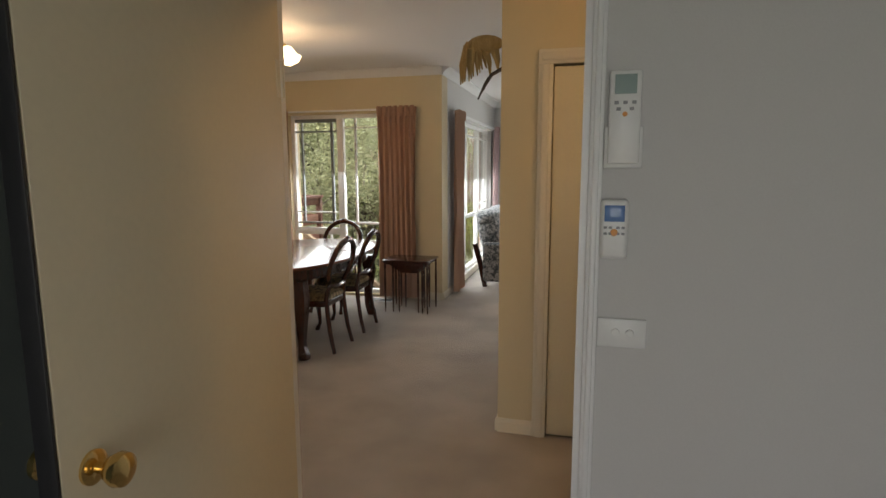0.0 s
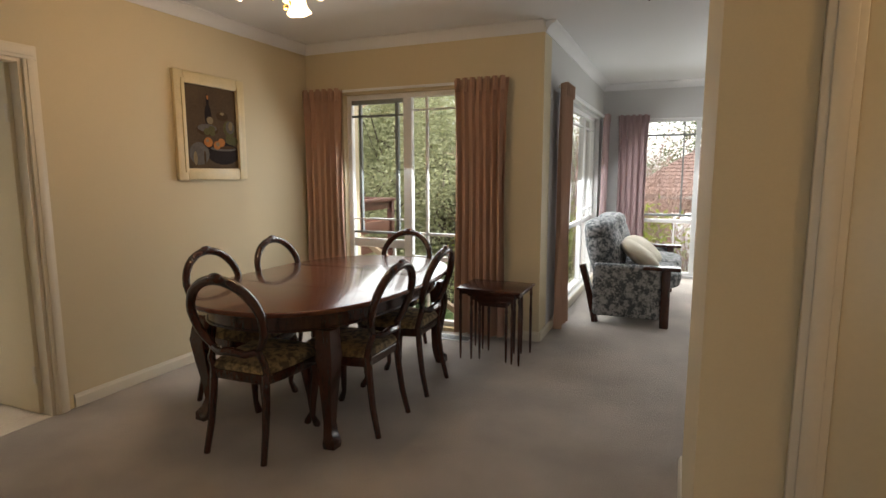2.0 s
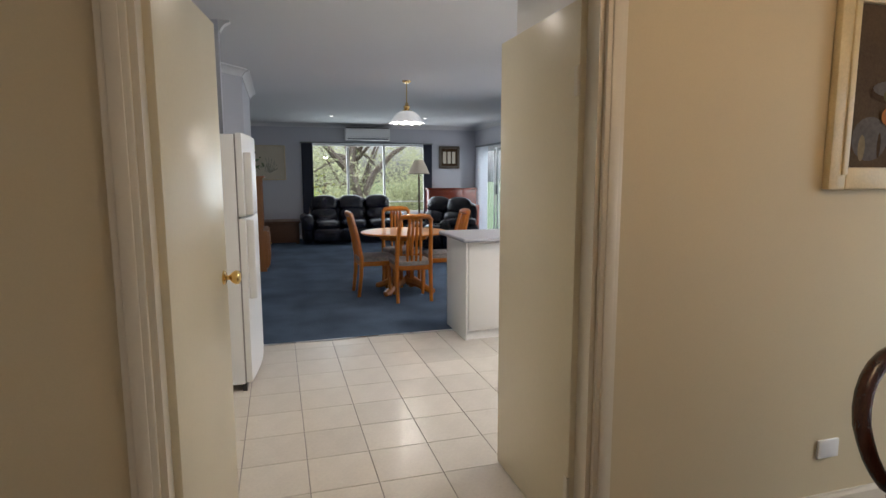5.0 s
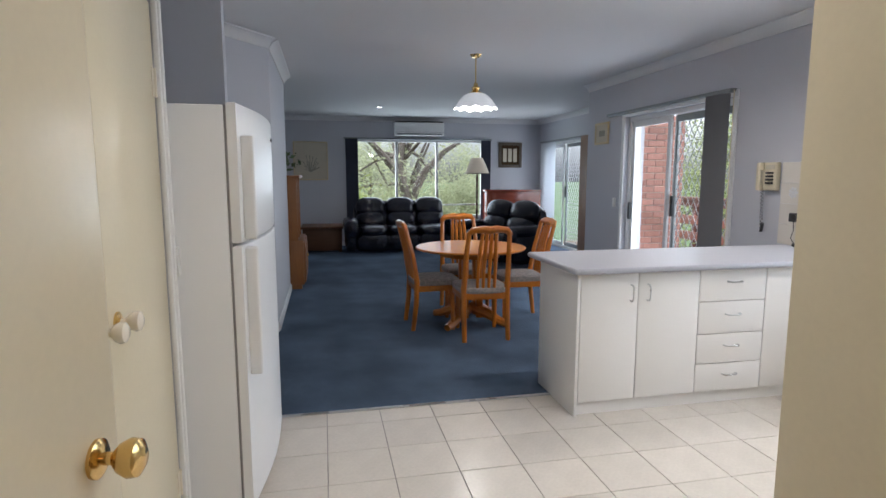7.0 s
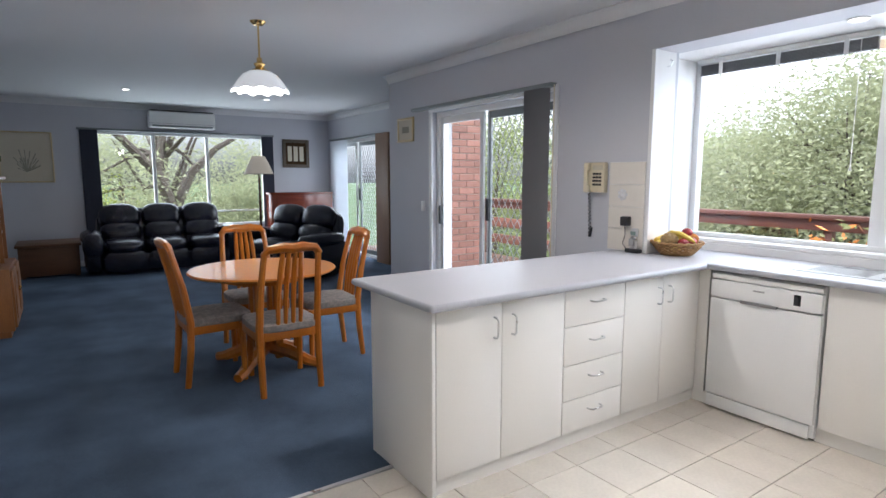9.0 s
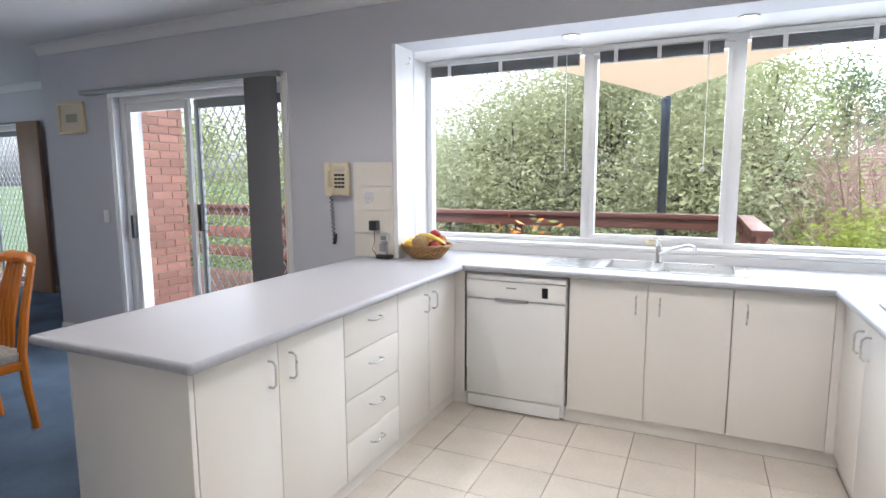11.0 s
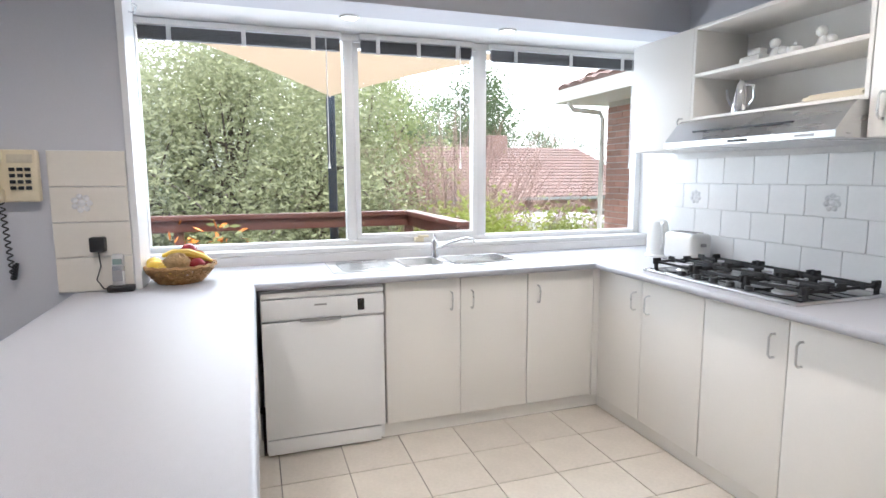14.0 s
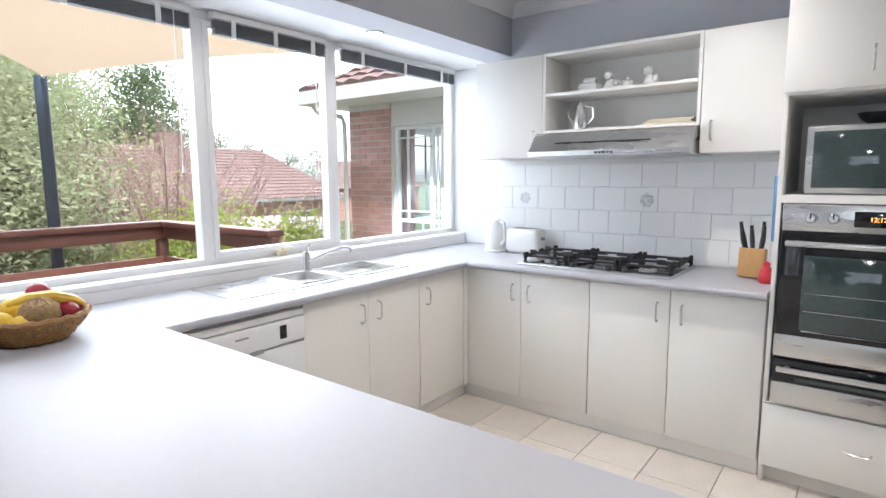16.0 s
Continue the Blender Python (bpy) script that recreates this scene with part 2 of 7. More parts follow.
M_sheer = mat("white_sheer_blind", (0.80, 0.82, 0.85), 0.8, vary=0.03, scale=8, fine=300, bump=0.1)
M_brass = mat("polished_brass", (0.78, 0.55, 0.22), 0.16, 1.0, vary=0.05, bump=0.01)
M_ivory = mat("ivory_porcelain", (0.80, 0.74, 0.62), 0.2, vary=0.03, bump=0)
M_gilt = mat("cream_gilt_frame", (0.66, 0.54, 0.31), 0.4, vary=0.1, scale=10, fine=90, bump=0.1)
M_dark_frame = mat("dark_bronze_frame", (0.10, 0.075, 0.05), 0.45, vary=0.2, bump=0.1)
M_alu = mat("white_aluminium", (0.78, 0.78, 0.77), 0.4, vary=0.02, bump=0.01)
M_alu_dark = mat("grey_aluminium", (0.20, 0.22, 0.22), 0.4, vary=0.05, bump=0.01)
M_mesh = mat("security_mesh_metal", (0.42, 0.43, 0.44), 0.5, 0.3, vary=0.05, bump=0)
M_glass = glass_mat("window_glass", (0.97, 0.98, 0.98))
M_brick = mat("orange_red_brick", (0.40, 0.195, 0.15), 0.9, vary=0.2, scale=14, fine=120, bump=0.5, per_piece=0.2, second=(0.52, 0.29, 0.23))
M_mortar = mat("mortar", (0.60, 0.56, 0.51), 0.95, vary=0.1, scale=20, fine=150, bump=0.4)
M_deck = mat("weathered_deck_timber", (0.16, 0.085, 0.06), 0.8, vary=0.25, scale=4, fine=40, bump=0.2, stretch=(1, 8, 8))
M_rail = mat("red_brown_stained_timber", (0.125, 0.045, 0.032), 0.5, vary=0.25, scale=4, fine=40, bump=0.15, stretch=(1, 8, 8))
M_rail_board = mat("orange_brown_stained_timber", (0.17, 0.065, 0.042), 0.6, vary=0.25, scale=4, fine=40, bump=0.15, stretch=(1, 8, 8))
M_pale_timber = mat("pale_stair_timber", (0.38, 0.28, 0.19), 0.8, vary=0.2, scale=4, fine=40, bump=0.2)
M_post = mat("dark_blue_steel", (0.035, 0.05, 0.075), 0.5, vary=0.1, bump=0.02)
M_roof = mat("terracotta_roof_tile", (0.16, 0.098, 0.085), 0.85, vary=0.2, scale=5, fine=60, bump=0.3, per_island=0.18, second=(0.23, 0.15, 0.13))
M_fascia = mat("white_fascia", (0.74, 0.72, 0.68), 0.5, vary=0.04, bump=0.02)
M_render_wall = mat("pale_render", (0.55, 0.53, 0.48), 0.85, vary=0.06, bump=0.1)
M_bark = mat("bark", (0.10, 0.08, 0.065), 0.95, vary=0.3, scale=8, fine=50, bump=0.8)
M_leaf = mat("green_foliage", (0.17, 0.20, 0.085), 0.6, vary=0.3, scale=0.6, fine=6, bump=0, per_island=0.28, second=(0.30, 0.32, 0.16))
M_leaf_dark = mat("dark_foliage", (0.075, 0.11, 0.06), 0.6, vary=0.3, scale=0.6, fine=6, bump=0, per_island=0.4, second=(0.13, 0.17, 0.085))
M_leaf_pale = mat("olive_grey_foliage", (0.27, 0.285, 0.15), 0.65, vary=0.3, scale=0.6, fine=6, bump=0, per_island=0.4, second=(0.40, 0.41, 0.255))
M_twig_pink = mat("bare_pinkish_twigs", (0.30, 0.20, 0.17), 0.9, vary=0.2, bump=0, per_island=0.3)
M_leaf_yellow = mat("yellow_green_foliage", (0.22, 0.26, 0.05), 0.6, vary=0.2, scale=0.6, fine=6, bump=0, per_island=0.4)
M_grass = mat("lawn", (0.05, 0.09, 0.025), 0.95, vary=0.3, scale=1.5, fine=60, bump=0.6)
M_sail = mat("sand_shade_cloth", (0.62, 0.50, 0.36), 0.9, vary=0.04, scale=3, fine=300, bump=0.1)
M_globe = mat("lit_frosted_glass", (0.9, 0.82, 0.66), 0.3, bump=0, emit=2.0, emit_colour=(1.0, 0.74, 0.42))
M_pend = mat("lit_milk_glass", (0.9, 0.9, 0.9), 0.25, bump=0, emit=0.18, emit_colour=(1.0, 0.98, 0.95))
M_down = mat("lit_downlight", (0.9, 0.9, 0.9), 0.3, bump=0, emit=9.0, emit_colour=(1.0, 0.96, 0.9))
M_shade = mat("cream_lamp_shade", (0.66, 0.60, 0.50), 0.85, vary=0.05, fine=200)
M_feather = mat("straw_feathers", (0.34, 0.22, 0.085), 0.85, vary=0.3, scale=9, fine=70, bump=0.4, stretch=(5, 5, 1), second=(0.55, 0.40, 0.19))
M_wicker = mat("wicker", (0.36, 0.20, 0.075), 0.7, vary=0.3, scale=20, fine=150, bump=0.4)
M_red = mat("red_apple_skin", (0.30, 0.02, 0.03), 0.25, vary=0.3, scale=14, fine=80, bump=0.03)
M_yellow = mat("banana_skin", (0.72, 0.50, 0.07), 0.4, vary=0.12, scale=12, fine=80, bump=0.05)
M_lemon = mat("lemon_skin", (0.75, 0.52, 0.05), 0.4, vary=0.1, scale=12, fine=120, bump=0.2)
M_brown_fruit = mat("tan_artichoke", (0.36, 0.24, 0.11), 0.7, vary=0.3, scale=25, fine=90, bump=0.6)
M_red_plastic = mat("red_plastic", (0.50, 0.02, 0.03), 0.35, vary=0.05, bump=0.01)
M_towel = mat("blue_towel", (0.16, 0.30, 0.52), 0.95, vary=0.15, scale=15, fine=300, bump=0.5)
M_wood_block = mat("beech_block", (0.50, 0.29, 0.11), 0.5, vary=0.12, scale=6, fine=50, bump=0.05)
M_paper = mat("cream_paper", (0.62, 0.56, 0.44), 0.8, vary=0.05, bump=0)
M_ink = mat("faded_drawing", (0.33, 0.31, 0.24), 0.8, vary=0.1, bump=0)
M_canvas = mat("dark_oil_canvas", (0.06, 0.038, 0.022), 0.8, spec=0.15, vary=0.3, scale=5, fine=120, bump=0.1, second=(0.105, 0.07, 0.04))
M_paint_orange = mat("painted_orange", (0.40, 0.15, 0.04), 0.8, spec=0.15, vary=0.2, bump=0.05)
M_paint_green = mat("painted_olive", (0.095, 0.09, 0.035), 0.8, spec=0.15, vary=0.3, bump=0.05)
M_paint_grey = mat("painted_grey_cloth", (0.115, 0.105, 0.095), 0.8, spec=0.15, vary=0.3, bump=0.05)
M_umber = mat("painted_umber", (0.06, 0.034, 0.016), 0.8, spec=0.15, vary=0.3, bump=0.05)
M_paint_pale = mat("painted_pale_ochre", (0.22, 0.17, 0.10), 0.8, spec=0.15, vary=0.25, bump=0.05)
M_paint_black = mat("painted_near_black", (0.018, 0.012, 0.012), 0.8, spec=0.15, vary=0.3, bump=0.05)
M_car = mat("silver_car_paint", (0.55, 0.57, 0.60), 0.3, 0.3, vary=0.03, bump=0)
M_white_cloth = mat("white_umbrella_cloth", (0.78, 0.78, 0.80), 0.8, vary=0.03)
M_orange_flower = mat("orange_flowers", (0.60, 0.20, 0.03), 0.7, vary=0.2, bump=0, per_island=0.3)


see_light(M_sail, 0.30, (0.62, 0.48, 0.34))
for leafy, tone in ((M_leaf, (0.36, 0.42, 0.17)), (M_leaf_pale, (0.42, 0.445, 0.28)), (M_leaf_dark, (0.20, 0.26, 0.13)), (M_leaf_yellow, (0.40, 0.44, 0.10))):
    see_light(leafy, 0.45, tone)
see_light(M_sheer, 0.5, (0.8, 0.82, 0.85))
M_grout_white = mat("pale_grout", (0.76, 0.76, 0.75), 0.8, vary=0.06, scale=9, fine=140)


# ---- builders ----
def box(bm, x0, x1, y0, y1, z0, z1, bevel=0.0, seg=2):
    m = Matrix.Translation(((x0 + x1) / 2, (y0 + y1) / 2, (z0 + z1) / 2)) @ Matrix.Diagonal((abs(x1 - x0), abs(y1 - y0), abs(z1 - z0), 1))
    made = bmesh.ops.create_cube(bm, size=1, matrix=m)["verts"]
    if bevel:
        edges = list({e for v in made for e in v.link_edges})
        bmesh.ops.bevel(bm, geom=edges, offset=bevel, segments=seg, affect="EDGES", profile=0.5)
    return bm


def rod(bm, p0, p1, r0, r1=None, seg=12):
    r1 = r0 if r1 is None else r1
    a, b = Vector(p0), Vector(p1)
    d = b - a
    m = Matrix.Translation((a + b) / 2) @ d.to_track_quat("Z", "Y").to_matrix().to_4x4()
    bmesh.ops.create_cone(bm, cap_ends=True, segments=seg, radius1=r0, radius2=max(r1, 1e-4), depth=d.length, matrix=m)
    return bm


def tube(bm, pts, r, seg=10, closed=False, flat=1.0):
    """A round bar bent through points; r is a number or one for each point."""
    pts = [Vector(p) for p in pts]
    n = len(pts)
    rs = r if isinstance(r, (list, tuple)) else [r] * n
    rings = []
    side = None
    for i, p in enumerate(pts):
        a = pts[(i - 1) % n] if closed or i else p
        b = pts[(i + 1) % n] if closed or i < n - 1 else p
        d = (b - a).normalized()
        if side is None:
            side = d.orthogonal().normalized()
        side = (side - d * side.dot(d)).normalized()
        up = d.cross(side)
        rings.append([bm.verts.new(p + rs[i] * (math.cos(k * math.tau / seg) * side + flat * math.sin(k * math.tau / seg) * up)) for k in range(seg)])
    for i in range(n if closed else n - 1):
        q, w = rings[i], rings[(i + 1) % n]
        for k in range(seg):
            bm.faces.new((q[k], q[(k + 1) % seg], w[(k + 1) % seg], w[k]))
    if not closed:
        bm.faces.new(rings[0][::-1])
        bm.faces.new(rings[-1])
    return bm


def lathe(bm, profile, centre=(0, 0, 0), seg=24, wave=0.0, lobes=6, m=None):
    """Turn a profile of (radius, height) round the upright axis; wave scallops the rim."""
    rings = []
    for i, (r, z) in enumerate(profile):
        ring = []
        for k in range(seg):
            a = k * math.tau / seg
            f = 1 + wave * math.cos(lobes * a) * (i / (len(profile) - 1))
            v = Vector((r * f * math.cos(a), r * f * math.sin(a), z))
            v = (m @ v) if m else v + Vector(centre)
            ring.append(bm.verts.new(v))
        rings.append(ring)
    for q, w in zip(rings, rings[1:]):
        for k in range(seg):
            bm.faces.new((q[k], q[(k + 1) % seg], w[(k + 1) % seg], w[k]))
    if profile[0][0] > 1e-3:
        bm.faces.new(rings[0][::-1])
    return bm


def ball(bm, c, r, squash=(1, 1, 1), seg=14):
    m = Matrix.Translation(c) @ Matrix.Diagonal((*(r * s for s in squash), 1))
    bmesh.ops.create_uvsphere(bm, u_segments=seg, v_segments=seg // 2 + 2, radius=1, matrix=m)
    return bm


def slab(bm, outline, z0, z1, bevel=0.0):
    """A flat board of any outline, with rounded top and bottom edges."""
    verts = [bm.verts.new((x, y, z0)) for x, y in outline]
    f = bm.faces.new(verts)
    ext = bmesh.ops.extrude_face_region(bm, geom=[f])
    top = [g for g in ext["geom"] if isinstance(g, bmesh.types.BMVert)]
    bmesh.ops.translate(bm, verts=top, vec=(0, 0, z1 - z0))
    bmesh.ops.recalc_face_normals(bm, faces=bm.faces)
    if bevel:
        es = [e for e in bm.edges if abs(e.verts[0].co.z - e.verts[1].co.z) < 1e-5]
        bmesh.ops.bevel(bm, geom=es, offset=bevel, segments=3, affect="EDGES", profile=0.5)
    return bm


def part(name, bm, material, parent=None, label="", smooth=True, kind=""):
    me = bpy.data.meshes.new(name)
    bmesh.ops.recalc_face_normals(bm, faces=bm.faces)
    bm.to_mesh(me)
    bm.free()
    me.materials.append(material)
    if smooth:
        me.polygons.foreach_set("use_smooth", [True] * len(me.polygons))
        me.set_sharp_from_angle(angle=radians(38))
    ob = new(name, me)
    if parent:
        ob.parent = parent
    return tagged(ob, label=label, kind=kind)


def thing(name, label, category, m=None, group="", kind=""):
    ob = new(name)
    ob.empty_display_size = 0.1
    if m is not None:
        ob.matrix_world = m
    return tagged(ob, label, category, group, kind)


def B():
    return bmesh.new()


def structure(name, bm, material, label="", smooth=False):
    return tagged(part(name, bm, material, smooth=smooth), label=label, kind="structure")


def wall(name, along, a0, a1, b0, b1, z0, z1, material, holes=(), label=""):
    """An upright wall along x or y, with openings (a0, a1, z0, z1) right through it."""
    cuts = sorted({a0, a1, *[h[0] for h in holes], *[h[1] for h in holes]})
    bm = B()
    for p, q in zip(cuts, cuts[1:]):
        mid = (p + q) / 2
        gaps = sorted((h[2], h[3]) for h in holes if h[0] < mid < h[1])
        z = z0
        for g0, g1 in gaps + [(z1, z1)]:
            if g0 - z > 1e-4:
                if along == "x":
                    box(bm, p, q, b0, b1, z, g0)
                else:
                    box(bm, b0, b1, p, q, z, g0)
            z = g1
    bmesh.ops.remove_doubles(bm, verts=bm.verts, dist=1e-4)
    return structure(name, bm, material, label)


def cornice(name, p, q, inward, material=None, z=2.6, size=0.085):
    """A coved moulding along the top of a wall; inward points into the room."""
    p, q, n = Vector((*p, z)), Vector((*q, z)), Vector((*inward, 0)).normalized()
    prof = [(0.001, -size), (0.012, -size), (0.02, -size * 0.72), (0.045, -size * 0.36), (0.075, -0.016), (0.085, -0.012), (0.085, -0.001), (0.001, -0.001)]
    bm = B()
    ends = [[bm.verts.new(e + n * a + Vector((0, 0, b))) for a, b in prof] for e in (p, q)]
    k = len(prof)
    for i in range(k):
        bm.faces.new((ends[0][i], ends[0][(i + 1) % k], ends[1][(i + 1) % k], ends[1][i]))
    bm.faces.new(ends[0])
    bm.faces.new(ends[1])
    return structure(name, bm, material or M_ceiling, "", True)


def skirting(name, p, q, inward, material=None, h=0.085):
    p, q, n = Vector((*p, 0)), Vector((*q, 0)), Vector((*inward, 0)).normalized()
    prof = [(0.001, 0.004), (0.016, 0.004), (0.016, h * 0.75), (0.01, h * 0.9), (0.008, h), (0.001, h)]
    bm = B()
    ends = [[bm.verts.new(e + n * a + Vector((0, 0, b))) for a, b in prof] for e in (p, q)]
    k = len(prof)
    for i in range(k):
        bm.faces.new((ends[0][i], ends[0][(i + 1) % k], ends[1][(i + 1) % k], ends[1][i]))
    bm.faces.new(ends[0])
    bm.faces.new(ends[1])
    return structure(name, bm, material or M_trim, "", False)


def pane(name, x0, x1, y0, y1, z0, z1, parent):
    ob = part(name, box(B(), x0, x1, y0, y1, z0, z1), M_glass, parent, "clear window glass", smooth=False)
    ob.visible_shadow = False
    return ob


# ---- large structure ----
CEIL, NW = 2.6, 6.08
structure("floor_dining", slab(B(), [(-3.87, 1.46), (-1.7, 1.46), (-1.7, -2.0), (4.0, -2.0), (4.0, 9.75), (-1.7, 9.75), (-1.7, 6.2), (-3.87, 6.2)], -0.12, 0.0), M_carpet_beige, "beige cut-pile carpet with footprints")
structure("floor_kitchen_base", box(B(), -7.03, -3.87, 1.3, 6.75, -0.12, -0.006), M_grout, "grey grout bed under floor tiles")
structure("floor_family", box(box(B(), -15.3, -10.75, 0.6, 7.2, -0.12, 0.004), -10.75, -7.03, 1.5, 6.08, -0.12, 0.004), M_carpet_blue, "slate blue cut-pile carpet")
structure("trim_carpet_edge", box(B(), -7.045, -7.02, 1.7, 6.0, -0.01, 0.008, 0.003), M_steel, "thin metal strip between tiles and carpet")
structure("ceiling_main", box(box(B(), -3.95, 4.1, -2.1, 6.33, CEIL, CEIL + 0.15), -1.75, 4.1, 6.33, 9.85, CEIL, CEIL + 0.15), M_ceiling, "flat white plaster ceiling")
structure("ceiling_family", box(box(B(), -15.45, -10.55, 0.5, 7.35, CEIL, CEIL + 0.15), -10.55, -3.95, 0.5, 6.33, CEIL, CEIL + 0.15), M_ceiling, "flat white plaster ceiling")

# dining and lounge walls
wall("wall_dining_west", "y", 1.56, 6.08, -3.97, -3.87, 0, CEIL, M_wall_warm, [(2.15, 3.55, 0, 2.04)], "cream painted plaster wall")
wall("wall_dining_north", "x", -3.87, -1.58, NW, 6.33, 0, CEIL, M_wall_warm, [(-3.46, -2.28, 0.03, 2.13)], "cream painted plaster wall")
wall("wall_lounge_west", "y", 6.33, 9.85, -1.75, -1.58, 0, CEIL, M_wall_entry, [(6.75, 9.32, 0.06, 2.12)], "pale painted plaster wall")
wall("wall_lounge_north", "x", -1.58, 4.0, 9.65, 9.85, 0, CEIL, M_wall_entry, [(-1.05, 1.7, 0.03, 2.13)], "pale painted plaster wall")
wall("wall_lounge_east", "y", -2.0, 9.85, 4.0, 4.1, 0, CEIL, M_wall_entry, (), "pale painted plaster wall")
wall("wall_cupboard", "x", -0.46, 4.0, 3.02, 3.13, 0, CEIL, M_wall_warm, [(-0.19, 0.60, 0, 2.03)], "cream painted wall with a cupboard door")
wall("wall_cupboard_side", "y", 3.13, 4.3, -0.46, -0.35, 0, CEIL, M_wall_warm, (), "cream painted end wall")
wall("wall_cupboard_back", "x", -0.35, 4.0, 4.2, 4.3, 0, CEIL, M_wall_entry, (), "pale painted wall")
wall("wall_entry_north", "x", -3.87, 4.0, 1.46, 1.56, 0, CEIL, M_wall_entry, [(-0.91, 0.0, 0, 2.05)], "white painted wall beside a doorway")
# west wall carries the shade behind the door in its colour
wall("wall_entry_west", "y", -2.0, 1.46, -1.75, -1.65, 0, CEIL, M_wall_hall, (), "hall wall with its shade put into a dark green-grey colour")
# unseen wall; its opening is added to let the entry fill lamp in
wall("wall_entry_south", "x", -1.75, 4.0, -2.1, -2.0, 0, CEIL, M_wall_entry, [(-0.4, 1.0, 0.5, 2.1)], "white painted hall wall")

# kitchen and family room walls
wall("wall_kitchen_east", "y", 3.56, 6.16, -4.04, -3.97, 0, CEIL, M_wall_blue, (), "pale painted kitchen wall")
wall("wall_kitchen_north", "x", -10.75, -3.87, NW, 6.33, 0, CEIL, M_wall_blue, [(-9.80, -8.02, 0.02, 2.10), (-7.10, -3.87, 0.0, 2.262)], "pale blue painted wall")
wall("wall_family_step", "y", 6.33, 7.35, -10.75, -10.55, 0, CEIL, M_wall_blue, (), "pale blue painted wall")
wall("wall_family_north", "x", -15.3, -10.75, 7.2, 7.35, 0, CEIL, M_wall_blue, [(-14.95, -13.05, 0.02, 2.10)], "pale blue painted wall")
wall("wall_family_west", "y", 0.5, 7.35, -15.45, -15.3, 0, CEIL, M_wall_blue, [(3.25, 5.95, 0.55, 2.16)], "pale blue painted wall")
wall("wall_family_south", "x", -15.3, -10.85, 0.5, 0.6, 0, CEIL, M_wall_blue, (), "pale blue painted wall")
wall("wall_family_nib", "x", -10.85, -8.95, 2.05, 2.17, 0, CEIL, M_wall_blue, (), "pale blue painted wall")
wall("wall_family_return", "y", 0.6, 2.05, -10.85, -10.75, 0, CEIL, M_wall_blue, (), "pale blue painted wall")
bm = B()
for a, b in (((-8.95, 2.17), (-8.2, 1.60)),):
    vs = [bm.verts.new((*p, z)) for z in (0, CEIL) for p in (a, b, (b[0], b[1] - 0.12), (a[0], a[1] - 0.12))]
    for f in ((0, 1, 5, 4), (1, 2, 6, 5), (2, 3, 7, 6), (3, 0, 4, 7), (0, 3, 2, 1), (4, 5, 6, 7)):
        bm.faces.new([vs[i] for i in f])
structure("wall_family_splay", bm, M_wall_blue, "pale blue painted splayed wall")
wall("wall_kitchen_south_far", "x", -8.2, -6.90, 1.48, 1.60, 0, CEIL, M_wall_blue, (), "pale blue painted wall")
wall("wall_fridge_nib", "y", 1.60, 2.12, -6.98, -6.90, 0, CEIL, M_wall_blue, (), "pale blue painted end wall")
wall("wall_fridge_back", "x", -6.90, -6.0, 1.48, 1.60, 0, CEIL, M_wall_blue, (), "pale blue painted wall")
wall("wall_pantry", "x", -6.0, -3.97, 1.94, 2.04, 0, CEIL, M_wall_blue, [(-5.93, -4.77, 0, 2.04)], "pale painted wall with pantry doors")
wall("wall_pantry_side", "y", 1.48, 1.94, -6.0, -5.94, 0, CEIL, M_wall_blue, (), "pale painted wall")
wall("wall_pantry_back", "x", -5.94, -3.97, 1.48, 1.56, 0, CEIL, M_wall_blue, (), "pale painted wall")
wall("wall_bay_left", "y", 6.33, 6.80, -7.30, -7.20, 0, 2.4, M_white_trim, (), "white painted reveal of a bay window")
wall("wall_bay_right", "y", 6.33, 6.80, -3.87, -3.80, 0, 2.4, M_white_trim, (), "white painted reveal of a bay window")
wall("wall_bay_front", "x", -7.20, -3.87, 6.70, 6.80, 0, 0.955, M_white_trim, (), "white painted wall under a bay window")
structure("ceiling_bay", box(B(), -7.30, -3.80, 6.33, 6.82, 2.262, 2.4), M_white_trim, "white painted soffit of a bay window")
structure("trim_bay_right", box(B(), -3.882, -3.872, 6.17, 6.328, 0.955, 2.258), M_white_trim, "white painted window lining")
structure("window_sill", box(B(), -7.20, -3.87, 6.60, 6.709, 0.955, 0.985, 0.006), M_white_trim, "white painted window sill")
structure("trim_bay_edge", box(B(), -7.125, -7.096, NW - 0.012, 6.30, 0.9, 2.262, 0.003), M_white_trim, "white painted window lining")

